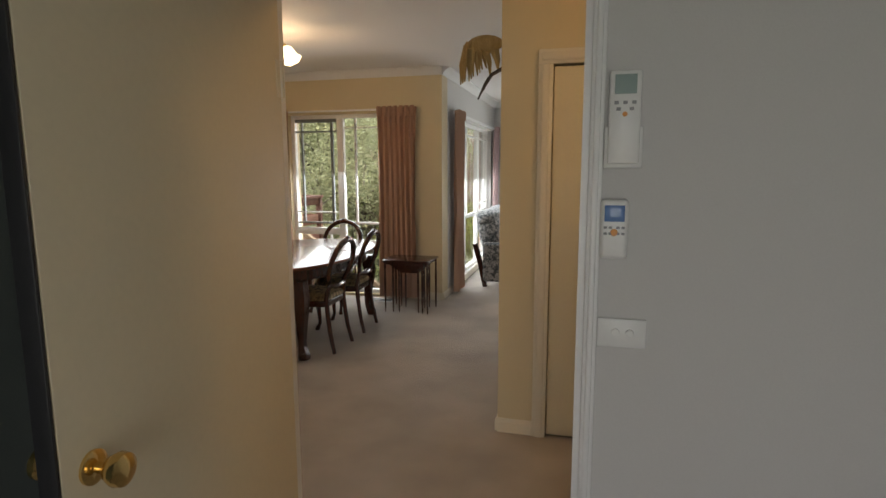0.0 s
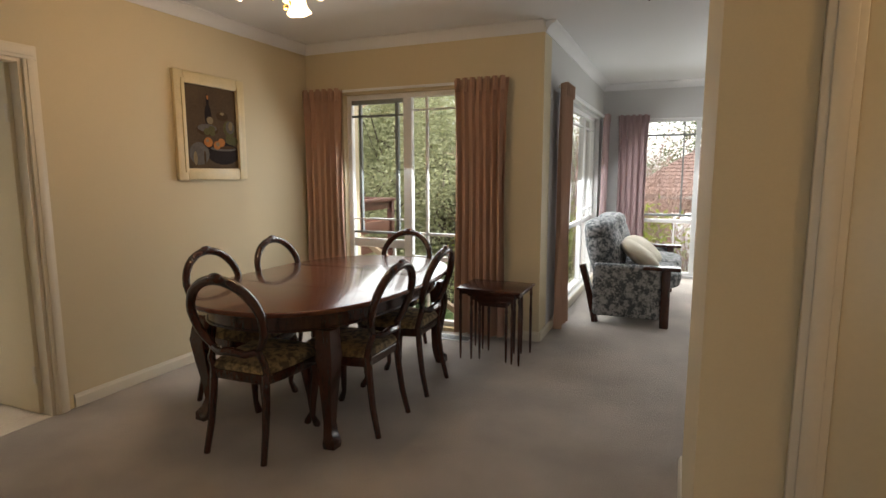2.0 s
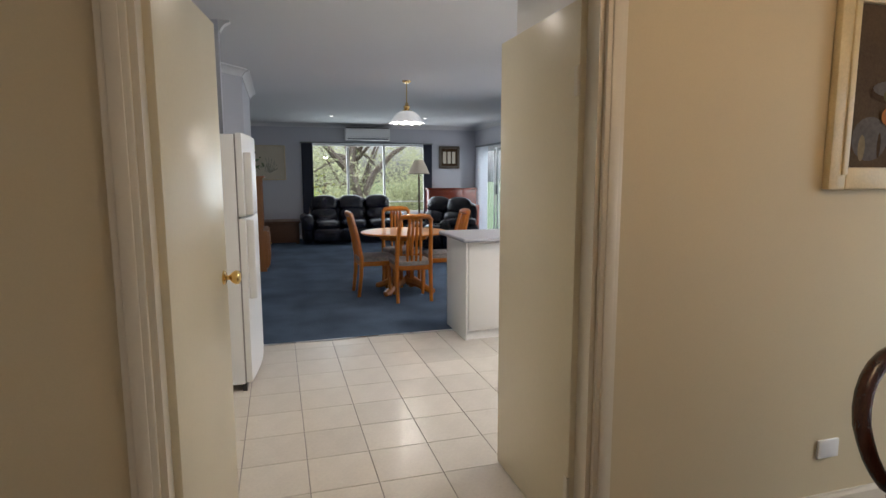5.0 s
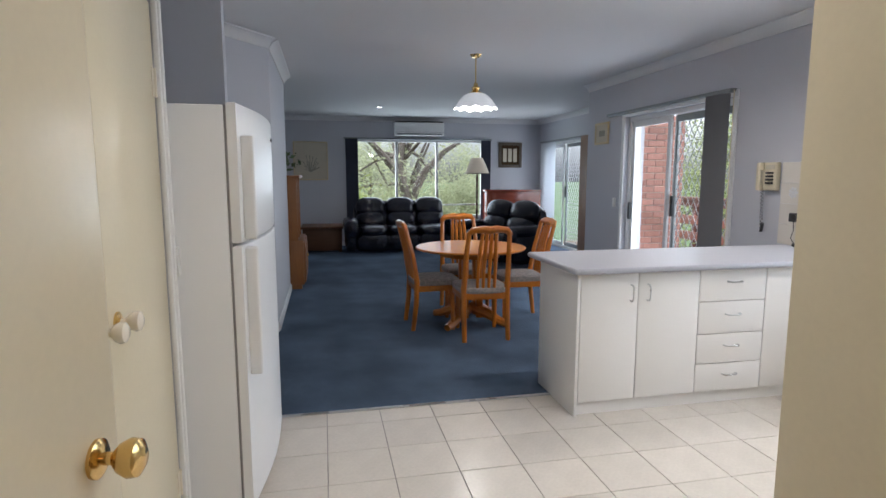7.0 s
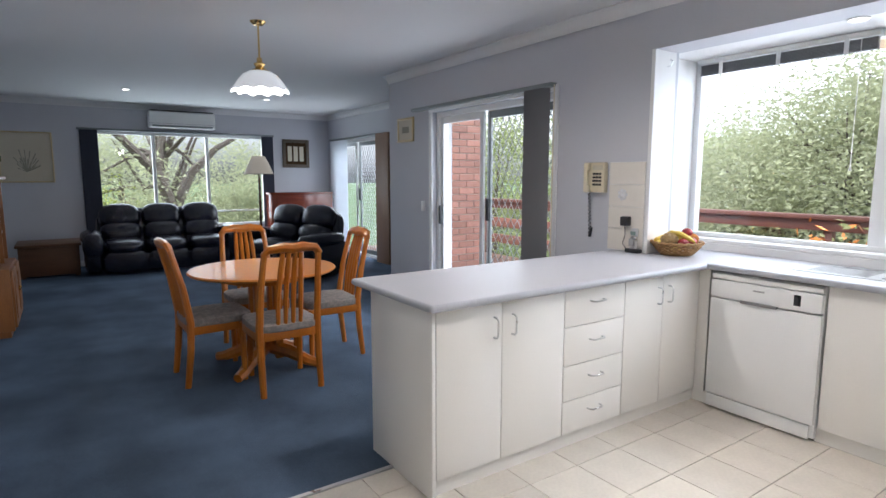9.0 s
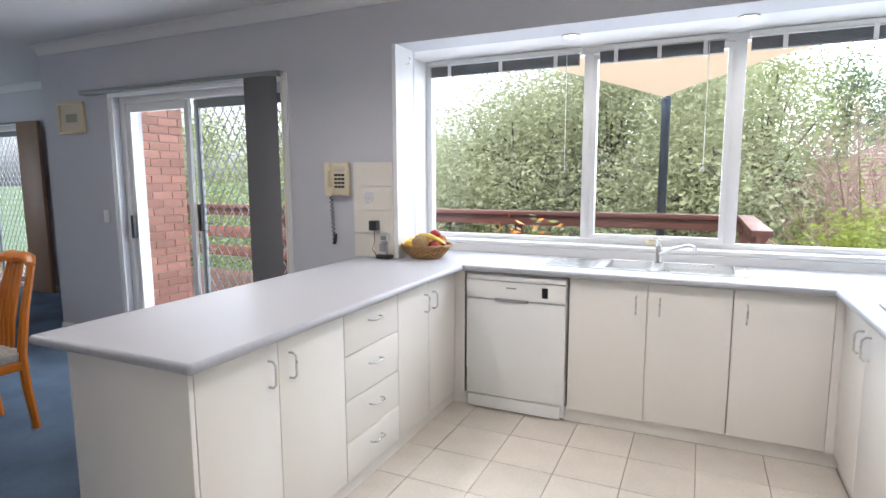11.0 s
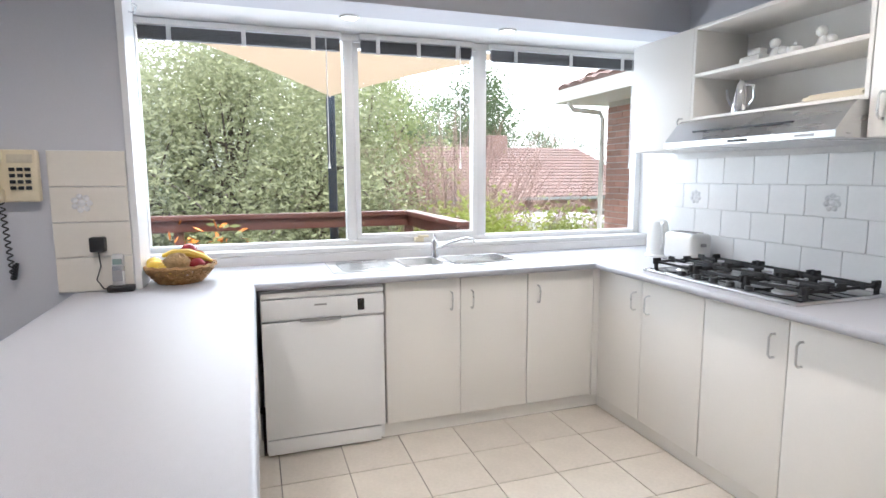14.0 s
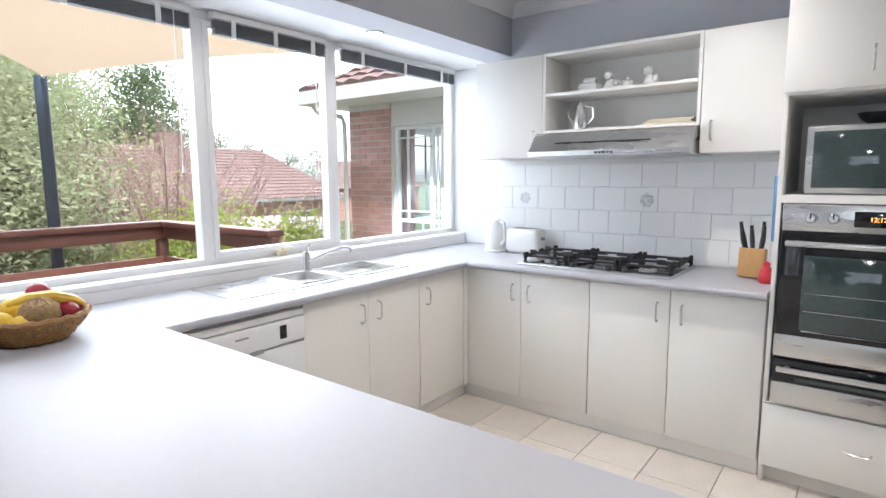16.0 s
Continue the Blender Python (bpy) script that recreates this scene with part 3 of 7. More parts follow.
CORN = [((-3.87, 1.62), (-3.87, NW), (1, 0)), ((-3.87, NW), (-1.58, NW), (0, -1)), ((-1.58, NW), (-1.58, 9.65), (1, 0)), ((-1.58, 9.65), (4.0, 9.65), (0, -1)),
        ((-0.46, 3.02), (4.0, 3.02), (0, -1)), ((-0.46, 3.02), (-0.46, 4.3), (-1, 0)), ((-3.87, 1.56), (4.0, 1.56), (0, 1)),
        ((-10.75, NW), (-4.04, NW), (0, -1)), ((-4.04, 3.6), (-4.04, NW), (-1, 0)), ((-15.3, 0.6), (-15.3, 7.2), (1, 0)), ((-15.3, 7.2), (-10.75, 7.2), (0, -1)),
        ((-10.75, NW), (-10.75, 7.2), (-1, 0)), ((-10.85, 2.17), (-8.95, 2.17), (0, 1)), ((-8.95, 2.17), (-8.2, 1.60), (0.605, 0.796)), ((-8.2, 1.60), (-6.98, 1.60), (0, 1)),
        ((-6.98, 2.12), (-6.90, 2.12), (0, 1)), ((-6.0, 2.04), (-3.97, 2.04), (0, 1)), ((-6.98, 1.6), (-6.98, 2.12), (-1, 0))]
for a, b, n in CORN:
    cornice("cornice_1", a, b, n)
SKIRT = [((-3.87, 3.66), (-3.87, NW), (1, 0)), ((-3.87, 1.62), (-3.87, 2.04), (1, 0)), ((-2.28, NW), (-1.58, NW), (0, -1)), ((-3.87, NW), (-3.46, NW), (0, -1)),
         ((-1.58, NW), (-1.58, 9.65), (1, 0)), ((-0.46, 3.02), (-0.265, 3.02), (0, -1)), ((-0.46, 3.02), (-0.46, 4.3), (-1, 0))]
for a, b, n in SKIRT:
    skirting("baseboard_1", a, b, n)
for a, b, n in [((-10.85, 2.17), (-8.95, 2.17), (0, 1)), ((-8.95, 2.17), (-8.2, 1.60), (0.605, 0.796)), ((-10.75, NW), (-9.86, NW), (0, -1)), ((-15.3, 0.6), (-15.3, 7.2), (1, 0)),
                ((-10.75, 7.2), (-13.0, 7.2), (0, -1))]:
    skirting("baseboard_2", a, b, n, M_white_trim)


def architrave(name, along, a0, a1, face, out, top, material, w=0.075, d=0.018):
    """Moulded boards round a door opening, on one face of a wall."""
    bm = B()
    for p, q, z0, z1 in ((a0 - w, a0, 0, top), (a1, a1 + w, 0, top), (a0 - w, a1 + w, top, top + w)):
        for inset, depth in ((0, d), (min(0.018, w * 0.28), d + 0.006)):
            lo, hi = sorted((face, face + out * depth))
            g = inset
            if along == "y":
                box(bm, lo, hi, p + g, q - g, z0 + (g if z0 else 0), z1 - (g if z0 else 0), 0.004)
            else:
                box(bm, p + g, q - g, lo, hi, z0 + (g if z0 else 0), z1 - (g if z0 else 0), 0.004)
    return structure(name, bm, material, "moulded gloss-painted door surround", True)


def jamb(name, along, a0, a1, b0, b1, top, material):
    bm = B()
    t = 0.018
    for p, q, z0, z1 in ((a0, a0 + t, 0, top), (a1 - t, a1, 0, top), (a0 + t, a1 - t, top - t, top)):
        if along == "y":
            box(bm, b0, b1, p, q, z0, z1)
        else:
            box(bm, p, q, b0, b1, z0, z1)
    return structure(name, bm, material, "gloss-painted door lining")


architrave("trim_kitchen_door", "y", 2.15, 3.55, -3.87, 1, 2.04, M_trim)
jamb("trim_kitchen_jamb", "y", 2.15, 3.55, -3.968, -3.872, 2.04, M_trim)
architrave("trim_cupboard_door", "x", -0.19, 0.60, 3.02, -1, 2.03, M_trim)
architrave("trim_entry_door", "x", -0.91, 0.0, 1.46, -1, 2.05, M_white_trim, 0.034, 0.012)
jamb("trim_entry_jamb", "x", -0.91, 0.0, 1.462, 1.558, 2.05, M_white_trim)
architrave("trim_patio", "x", -9.80, -8.02, NW, -1, 2.10, M_white_trim, 0.055)
architrave("trim_pantry", "x", -5.93, -4.77, 2.04, 1, 2.04, M_white_trim, 0.06)


# ---- doors ----
def knob(parent, p, d, name="door_knob", material=None, plate=None):
    """A round knob on a rose, sticking out along d."""
    p, d = Vector(p), Vector(d).normalized()
    m = Matrix.Translation(p) @ d.to_track_quat("Z", "Y").to_matrix().to_4x4()
    k = part(name, lathe(B(), [(0.009, 0.008), (0.010, 0.024), (0.022, 0.034), (0.029, 0.048), (0.027, 0.060), (0.015, 0.067), (0.0, 0.068)], m=m, seg=20), material or M_brass, parent, "round door knob")
    part("rose_plate", lathe(B(), [(0.029, 0.0), (0.029, 0.005), (0.020, 0.010), (0.0, 0.011)], m=m, seg=20), plate or M_brass, k)
    return k


def door_leaf(name, label, hinge, angle, width, height=2.02, material=None, knob_side=(1, -1), knob_mat=None, kind="structure", knob_inset=0.06):
    """A flush leaf turned about its hinge; hinges and knobs are parts."""
    d = thing(name, label, "door", pose(hinge[0], hinge[1], 0, 0, 0, angle), kind=kind)
    part("leaf", box(B(), 0, width, -0.018, 0.018, 0.012, height, 0.003), material or M_door, d)
    for z in (0.25, 1.75):
        hg = rod(B(), (0.0, 0.020, z - 0.05), (0.0, 0.020, z + 0.05), 0.007)
        box(hg, 0.0, 0.03, 0.018, 0.0205, z - 0.05, z + 0.05)
        part("hinge", hg, M_trim, d)
    for s in knob_side:
        knob(d, (width - knob_inset, s * 0.018, 1.02), (0, s, 0), material=knob_mat)
    return d


door_leaf("door_1", "cream gloss flush door standing open into the kitchen", (-3.95, 3.525), 180, 0.70, knob_side=(-1,))
door_leaf("door_2", "cream gloss flush door standing open beside the pantry", (-3.95, 2.175), 172, 0.70)
hall_door = door_leaf("door_3", "cream satin flush hall door standing open", (-0.865, 1.455), -84.2, 0.84, material=M_door_hall)
# thin black strip along the free edge of the leaf
part("edge_seal", box(B(), 0.841, 0.848, -0.017, 0.017, 0.012, 2.02, 0.002), M_black_plastic, hall_door, "thin black strip down the door's free edge")
door_leaf("door_4", "closed cream gloss cupboard door", (-0.185, 3.045), 0, 0.78, knob_side=(-1,), knob_mat=M_ivory, knob_inset=0.165)
door_leaf("door_5", "closed cream gloss pantry door", (-5.925, 2.02), 0, 0.575, knob_side=(1,), knob_mat=M_ivory)
door_leaf("door_6", "closed cream gloss pantry door", (-4.775, 2.02), 180, 0.575, knob_side=(-1,), knob_mat=M_ivory)


# ---- windows ----
def win_x(name, x0, x1, z0, z1, y, splits, bars, label, depth=0.06, frame_w=0.045, material=None):
    """A window in a wall along x. splits: upright frame members; bars: thin glazing bars (x0, x1, z0, z1)."""
    m = material or M_alu
    w = thing(name, label, "window", kind="structure")
    bm = B()
    box(bm, x0, x0 + frame_w, y, y + depth, z0, z1, 0.003)
    box(bm, x1 - frame_w, x1, y, y + depth, z0, z1, 0.003)
    box(bm, x0 + frame_w, x1 - frame_w, y, y + depth, z0, z0 + frame_w, 0.003)
    box(bm, x0 + frame_w, x1 - frame_w, y, y + depth, z1 - frame_w, z1, 0.003)
    part("window_frame", bm, m, w)
    edges = [x0 + frame_w]
    for a, b in splits:
        part("mullion", box(B(), a, b, y, y + depth, z0 + frame_w, z1 - frame_w, 0.003), m, w)
        edges += [a, b]
    edges.append(x1 - frame_w)
    for a, b in zip(edges[::2], edges[1::2]):
        pane("pane", a, b, y + depth / 2 - 0.002, y + depth / 2 + 0.002, z0 + frame_w, z1 - frame_w, w)
    for a, b, c, d, mm in bars:
        part("glazing_bar", box(B(), a, b, y + 0.012, y + depth - 0.012, c, d, 0.002), mm, w)
    return w


def win_y(name, y0, y1, z0, z1, x, splits, bars, label, depth=0.06, frame_w=0.045, material=None):
    m = material or M_alu
    w = thing(name, label, "window", kind="structure")
    bm = B()
    box(bm, x, x + depth, y0, y0 + frame_w, z0, z1, 0.003)
    box(bm, x, x + depth, y1 - frame_w, y1, z0, z1, 0.003)
    box(bm, x, x + depth, y0 + frame_w, y1 - frame_w, z0, z0 + frame_w, 0.003)
    box(bm, x, x + depth, y0 + frame_w, y1 - frame_w, z1 - frame_w, z1, 0.003)
    part("window_frame", bm, m, w)
    edges = [y0 + frame_w]
    for a, b in splits:
        part("mullion", box(B(), x, x + depth, a, b, z0 + frame_w, z1 - frame_w, 0.003), m, w)
        edges += [a, b]
    edges.append(y1 - frame_w)
    for a, b in zip(edges[::2], edges[1::2]):
        pane("pane", x + depth / 2 - 0.002, x + depth / 2 + 0.002, a, b, z0 + frame_w, z1 - frame_w, w)
    for a, b, c, d, mm in bars:
        part("glazing_bar", box(B(), x + 0.012, x + depth - 0.012, a, b, c, d, 0.002), mm, w)
    return w


win_x("window_kitchen", -7.20, -3.87, 0.975, 2.262, 6.71, [(-6.045, -5.985), (-5.175, -5.108)], [], "wide white three-pane bay window over the sink", 0.07, 0.042, M_white_trim)
kw = bpy.data.objects["window_kitchen"]
part("sash_frame", box(box(box(box(B(), -5.985, -5.957, 6.70, 6.76, 1.018, 2.21), -5.205, -5.175, 6.70, 6.76, 1.018, 2.21), -5.957, -5.205, 6.70, 6.76, 1.018, 1.048), -5.957, -5.205, 6.70, 6.76, 2.18, 2.21), M_white_trim, kw)
part("window_winder", box(box(B(), -5.62, -5.56, 6.665, 6.70, 0.99, 1.02, 0.004), -5.60, -5.53, 6.655, 6.668, 1.02, 1.035, 0.003), M_cream_plastic, kw, "cream window winder")
DG, MG = M_alu_dark, M_alu
win_x("window_dining", -3.46, -2.28, 0.03, 2.13, 6.14, [(-2.87, -2.79)],
      [(-3.415, -2.87, 2.045, 2.085, DG), (-3.415, -2.87, 1.93, 1.95, DG), (-3.34, -3.32, 0.87, 2.05, DG), (-2.96, -2.93, 0.87, 2.05, DG), (-3.415, -2.87, 0.85, 0.87, DG), (-3.415, -2.87, 0.98, 0.995, MG),
       (-3.415, -2.87, 0.72, 0.80, MG), (-2.79, -2.325, 1.97, 1.985, MG), (-2.655, -2.635, 0.075, 2.085, MG), (-2.79, -2.325, 0.85, 0.875, MG), (-2.79, -2.325, 0.62, 0.66, MG), (-3.0, -2.98, 0.075, 0.72, MG)],
      "white aluminium window with a colonial bar pattern")
win_y("window_lounge_west", 6.75, 9.32, 0.06, 2.12, -1.70, [(7.55, 7.62), (8.45, 8.52)],
      [(6.795, 7.55, 1.95, 1.97, MG), (7.62, 8.45, 1.95, 1.97, MG), (8.52, 9.275, 1.95, 1.97, MG), (8.65, 8.67, 0.8, 2.07, MG), (9.1, 9.12, 0.8, 2.07, MG), (6.795, 9.275, 0.80, 0.85, MG), (8.52, 9.275, 0.95, 0.965, MG), (7.75, 7.77, 0.8, 2.07, MG)],
      "tall white aluminium window in the lounge wing")
win_x("window_lounge_north", -1.05, 1.7, 0.03, 2.13, 9.70, [(-0.40, -0.34), (0.55, 0.62)],
      [(-1.005, -0.40, 1.90, 1.925, DG), (-0.55, -0.53, 0.85, 2.085, DG), (-1.005, -0.40, 0.83, 0.86, DG), (-1.005, 1.655, 0.74, 0.79, MG), (-0.34, 0.55, 1.92, 1.935, MG), (-0.22, -0.20, 0.075, 2.085, MG),
       (-0.62, -0.60, 0.075, 0.74, MG)],
      "tall white aluminium lounge window with glazing bars")
win_y("window_family", 3.25, 5.95, 0.55, 2.16, -15.42, [(4.07, 4.12), (4.92, 4.97)], [(3.3, 5.9, 0.80, 0.83, MG)], "wide three-pane window behind the sofa")


def slider(name, x0, x1, y, label, mesh_from, mesh_to):
    """A sliding glass door with a diamond-mesh security screen on one side."""
    s = thing(name, label, "sliding door", kind="structure")
    top = 2.10
    bm = B()
    for a, b in ((x0, x0 + 0.05), (x1 - 0.05, x1)):
        box(bm, a, b, y, y + 0.12, 0.02, top, 0.004)
    box(bm, x0 + 0.05, x1 - 0.05, y, y + 0.12, top - 0.05, top, 0.004)
    box(bm, x0 + 0.05, x1 - 0.05, y, y + 0.12, 0.0, 0.045, 0.004)
    part("door_frame", bm, M_alu, s)
    mid = mesh_from
    bm = B()
    for a, b in ((x0 + 0.052, x0 + 0.10), (mid - 0.05, mid)):
        box(bm, a, b, y + 0.02, y + 0.05, 0.046, top - 0.052, 0.003)
    box(bm, x0 + 0.10, mid - 0.05, y + 0.02, y + 0.05, 0.046, 0.12, 0.003)
    box(bm, x0 + 0.10, mid - 0.05, y + 0.02, y + 0.05, top - 0.12, top - 0.052, 0.003)
    g = part("glass_leaf", bm, M_alu, s)
    pane("pane", x0 + 0.10, mid - 0.05, y + 0.033, y + 0.037, 0.12, top - 0.12, g)
    part("latch_handle", box(B(), x0 + 0.06, x0 + 0.09, y - 0.02, y + 0.02, 0.92, 1.12, 0.008), M_black_plastic, s, "black latch handle")
    bm = B()
    for a, b in ((mesh_from, mesh_from + 0.05), (mesh_to - 0.05, mesh_to)):
        box(bm, a, b, y + 0.07, y + 0.10, 0.046, top - 0.052, 0.003)
    box(bm, mesh_from + 0.05, mesh_to - 0.05, y + 0.07, y + 0.10, 0.046, 0.12, 0.003)
    box(bm, mesh_from + 0.05, mesh_to - 0.05, y + 0.07, y + 0.10, top - 0.12, top - 0.052, 0.003)
    sc = part("screen_leaf", bm, M_alu_dark, s)
    part("screen_latch", box(B(), mesh_from + 0.005, mesh_from + 0.045, y + 0.045, y + 0.072, 1.0, 1.22, 0.008), M_black_plastic, s, "black screen door latch")
    bm = B()
    w, h, step = mesh_to - mesh_from - 0.10, top - 0.24, 0.088
    xa, za = mesh_from + 0.05, 0.12
    k = -h * 0.62
    while k < w:
        for sgn in (1, -1):
            pts = []
            for q in (0.0, h):
                u = k + q * 0.62
                pts.append((u, q))
            (u0, q0), (u1, q1) = pts
            if u0 < 0:
                q0, u0 = q0 + (0 - u0) / 0.62, 0
            if u1 > w:
                q1, u1 = q1 - (u1 - w) / 0.62, w
            if u1 - u0 > 0.02:
                if sgn < 0:
                    u0, u1 = w - u0, w - u1
                rod(bm, (xa + u0, y + 0.085, za + q0), (xa + u1, y + 0.085, za + q1), 0.0055, seg=4)
        k += step
    part("security_mesh", bm, M_mesh, sc, "diamond security grille", smooth=False)
    return s


slider("door_patio", -9.80, -8.02, 6.13, "white sliding patio door with a diamond security screen", -9.02, -8.07)
slider("door_family_patio", -14.95, -13.05, 7.22, "white sliding patio door with a diamond security screen", -14.1, -13.1)


# ---- curtains and blinds ----
def curtain(name, label, a0, a1, along, wall_at, out, z0, z1, material, folds, gather=0.7, group="curtains"):
    """A pinch-pleated curtain: a folded sheet with thickness and a gathered heading."""
    c = thing(name, label, "curtain", group=group)
    bm = B()
    nz, nu = 14, folds * 8
    for surf in (0, 1):
        rows = []
        for i in range(nz + 1):
            z = z0 + (z1 - z0) * i / nz
            f = i / nz
            pinch = 1.0 if f < 0.9 else 1.0 + 0.06 * (f - 0.9) / 0.1
            row = []
            for k in range(nu + 1):
                u = k / nu
                mid = (a0 + a1) / 2
                a = mid + (a0 + u * (a1 - a0) - mid) * pinch * (0.94 + 0.06 * abs(2 * f - 1))
                ph = u * folds * math.tau + 0.5 * math.sin(3.1 * f + folds + 5 * u)
                amp = 0.032 * (1.15 - 0.4 * f) * (0.8 + 0.3 * math.sin(7 * u + 2))
                d = 0.075 + amp * math.sin(ph) + 0.01 * math.sin(2 * ph + f * 4) + surf * 0.006
                p = (a, wall_at + out * d, z) if along == "x" else (wall_at + out * d, a, z)
                row.append(bm.verts.new(p))
            rows.append(row)
        for q, w in zip(rows, rows[1:]):
            for k in range(nu):
                bm.faces.new((q[k], q[k + 1], w[k + 1], w[k]))
    part("drape", bm, material, c)
    bm = B()
    for k in range(folds):
        a = a0 + (k + 0.5) * (a1 - a0) / folds
        for o in (-0.012, 0, 0.012):
            p = (a + o, wall_at + out * (0.105 + 0.012 * (o == 0)), z1 - 0.10) if along == "x" else (wall_at + out * (0.105 + 0.012 * (o == 0)), a + o, z1 - 0.10)
            rod(bm, p, (p[0], p[1], z1 + 0.01), 0.007, 0.010, 6)
    part("pinch_pleats", bm, material, c)
    return c


curtain("curtain", "dusty pink pinch-pleated curtain beside the dining window", -3.84, -3.43, "x", NW, -1, 0.03, 2.17, M_curtain, 6)
curtain("curtain", "dusty pink pinch-pleated curtain behind the side tables", -2.31, -1.86, "x", NW, -1, 0.03, 2.18, M_curtain, 7)
curtain("curtain", "dusty pink pinch-pleated lounge curtain", 6.42, 6.80, "y", -1.58, 1, 0.03, 2.17, M_curtain, 5)
curtain("curtain", "mauve pinch-pleated lounge curtain in the corner", 9.22, 9.50, "y", -1.58, 1, 0.03, 2.17, M_curtain_mauve, 4)
curtain("curtain", "mauve pinch-pleated curtain beside the lounge window", -1.36, -0.98, "x", 9.65, -1, 0.03, 2.17, M_curtain_mauve, 5)
for nm, bm in (("curtain_track", box(B(), -3.6, -2.1, NW - 0.06, NW - 0.03, 2.15, 2.17, 0.003)), ("curtain_track", box(B(), -1.54, -1.51, 6.45, 9.45, 2.13, 2.16, 0.003))):
    tagged(part(nm, bm, M_white_trim), "thin white curtain track on the wall", "curtain track")


def blind_stack(name, label, along, a0, a1, wall_at, out, z0, z1, material, n):
    """Vertical blind slats stacked to one side, each turned edge-on."""
    b = thing(name, label, "blind")
    for k in range(n):
        a = a0 + (k + 0.5) * (a1 - a0) / n
        bm = B()
        if along == "x":
            box(bm, -0.002, 0.002, -0.045, 0.045, z0, z1)
            mm = pose(a, wall_at + out * 0.06, 0, 0, 0, -50)
        else:
            box(bm, -0.045, 0.045, -0.002, 0.002, z0, z1)
            mm = pose(wall_at + out * 0.06, a, 0, 0, 0, 65)
        s = part("slat", bm, material, b, smooth=False)
        s.matrix_basis = mm
    return b


blind_stack("vertical_blind", "grey vertical blind slats drawn to one side", "x", -8.26, -8.06, NW, -1, 0.05, 2.13, M_blind, 9)
blind_stack("vertical_blind", "dark vertical blind slats beside the sofa window", "y", 3.08, 3.27, -15.3, 1, 0.5, 2.16, M_blind_navy, 7)
blind_stack("vertical_blind", "dark vertical blind slats at the window edge", "y", 5.90, 6.05, -15.3, 1, 0.5, 2.16, M_blind_navy, 5)
blind_stack("vertical_blind", "white translucent vertical blind slats by the far patio door", "x", -15.0, -14.35, 7.2, -1, 0.05, 2.10, M_sheer, 8)
tagged(part("blind_headrail", box(B(), -10.13, -7.99, NW - 0.075, NW - 0.005, 2.13, 2.165, 0.005), M_alu_dark), "grey metal blind headrail above the patio door", "headrail")
tagged(part("blind_headrail", box(B(), -15.295, -15.22, 3.02, 6.1, 2.16, 2.19, 0.005), M_alu_dark), "grey metal blind headrail above the window", "headrail")
tagged(part("blind_headrail", box(B(), -15.1, -13.0, 7.13, 7.195, 2.11, 2.14, 0.005), M_alu_dark), "grey metal blind headrail above the far door", "headrail")
tagged(part("cord", rod(rod(B(), (-7.985, NW - 0.04, 0.6), (-7.985, NW - 0.04, 2.15), 0.004, seg=6), (-7.985, NW - 0.04, 0.55), (-7.985, NW - 0.04, 0.6), 0.008, seg=8), M_cream_plastic), "cream pull cord hanging from the headrail", "cord")
for a, b in ((-7.15, -6.06), (-5.95, -5.22), (-5.10, -3.92)):
    v = thing("venetian_blind", "raised aluminium venetian blind under the window head", "blind")
    part("headrail", box(B(), a, b, 6.655, 6.70, 2.225, 2.258, 0.004), M_alu, v)
    for k in range(9):
        part("slat", box(B(), a + 0.01, b - 0.01, 6.658, 6.697, 2.150 + k * 0.008, 2.153 + k * 0.008), M_blind, v, smooth=False)
    part("pull_cord", rod(rod(B(), (b - 0.09, 6.66, 1.50), (b - 0.09, 6.66, 2.22), 0.003, seg=5), (b - 0.09, 6.66, 1.46), (b - 0.09, 6.66, 1.50), 0.009, 0.004, seg=8), M_white_plastic, v)
    for q in (0.15, 0.5, 0.85):
        part("ladder_clip", box(B(), a + (b - a) * q - 0.012, a + (b - a) * q + 0.012, 6.652, 6.658, 2.14, 2.235), M_white_plastic, v)

# ---- kitchen ----
def d_handle(parent, p, axis, out, length=0.096):
    """A bent-wire D handle; axis is the way it runs, out the way it stands off."""
    p, a, o = Vector(p), Vector(axis), Vector(out)
    h = length / 2
    pts = [p - a * h, p - a * h + o * 0.020, p - a * (h - 0.012) + o * 0.032, p + a * (h - 0.012) + o * 0.032, p + a * h + o * 0.020, p + a * h]
    return part("handle", tube(B(), pts, 0.0048, 8), M_steel, parent, "brushed metal D handle")


def front(parent, name, face, out, along, a0, a1, z0, z1, handle=None):
    """A door or drawer front with a small gap round it, on a cabinet face."""
    g = 0.002
    lo, hi = sorted((face, face + out * 0.018))
    bm = B()
    if along == "x":
        box(bm, a0 + g, a1 - g, lo, hi, z0 + g, z1 - g, 0.0025)
    else:
        box(bm, lo, hi, a0 + g, a1 - g, z0 + g, z1 - g, 0.0025)
    f = part(name, bm, M_cab, parent)
    if handle:
        a, z, up = handle
        p = (a, face + out * 0.018, z) if along == "x" else (face + out * 0.018, a, z)
        ax = (0, 0, 1) if up else ((1, 0, 0) if along == "x" else (0, 1, 0))
        o = (0, out, 0) if along == "x" else (out, 0, 0)
        d_handle(f, p, ax, o)
    return f


def carcass(name, label, x0, x1, y0, y1, z0, z1, group="kitchen cabinets"):
    c = thing(name, label, "cabinet", group=group)
    part("body", box(B(), x0, x1, y0, y1, z0, z1, 0.002), M_cab, c, smooth=False)
    return c


KZ, CT = 0.085, 0.865
# sink run
SY = 6.048
c = carcass("base_cabinet", "white laminate sink cabinet with two doors", -5.965, -5.135, SY, 6.58, KZ, CT)
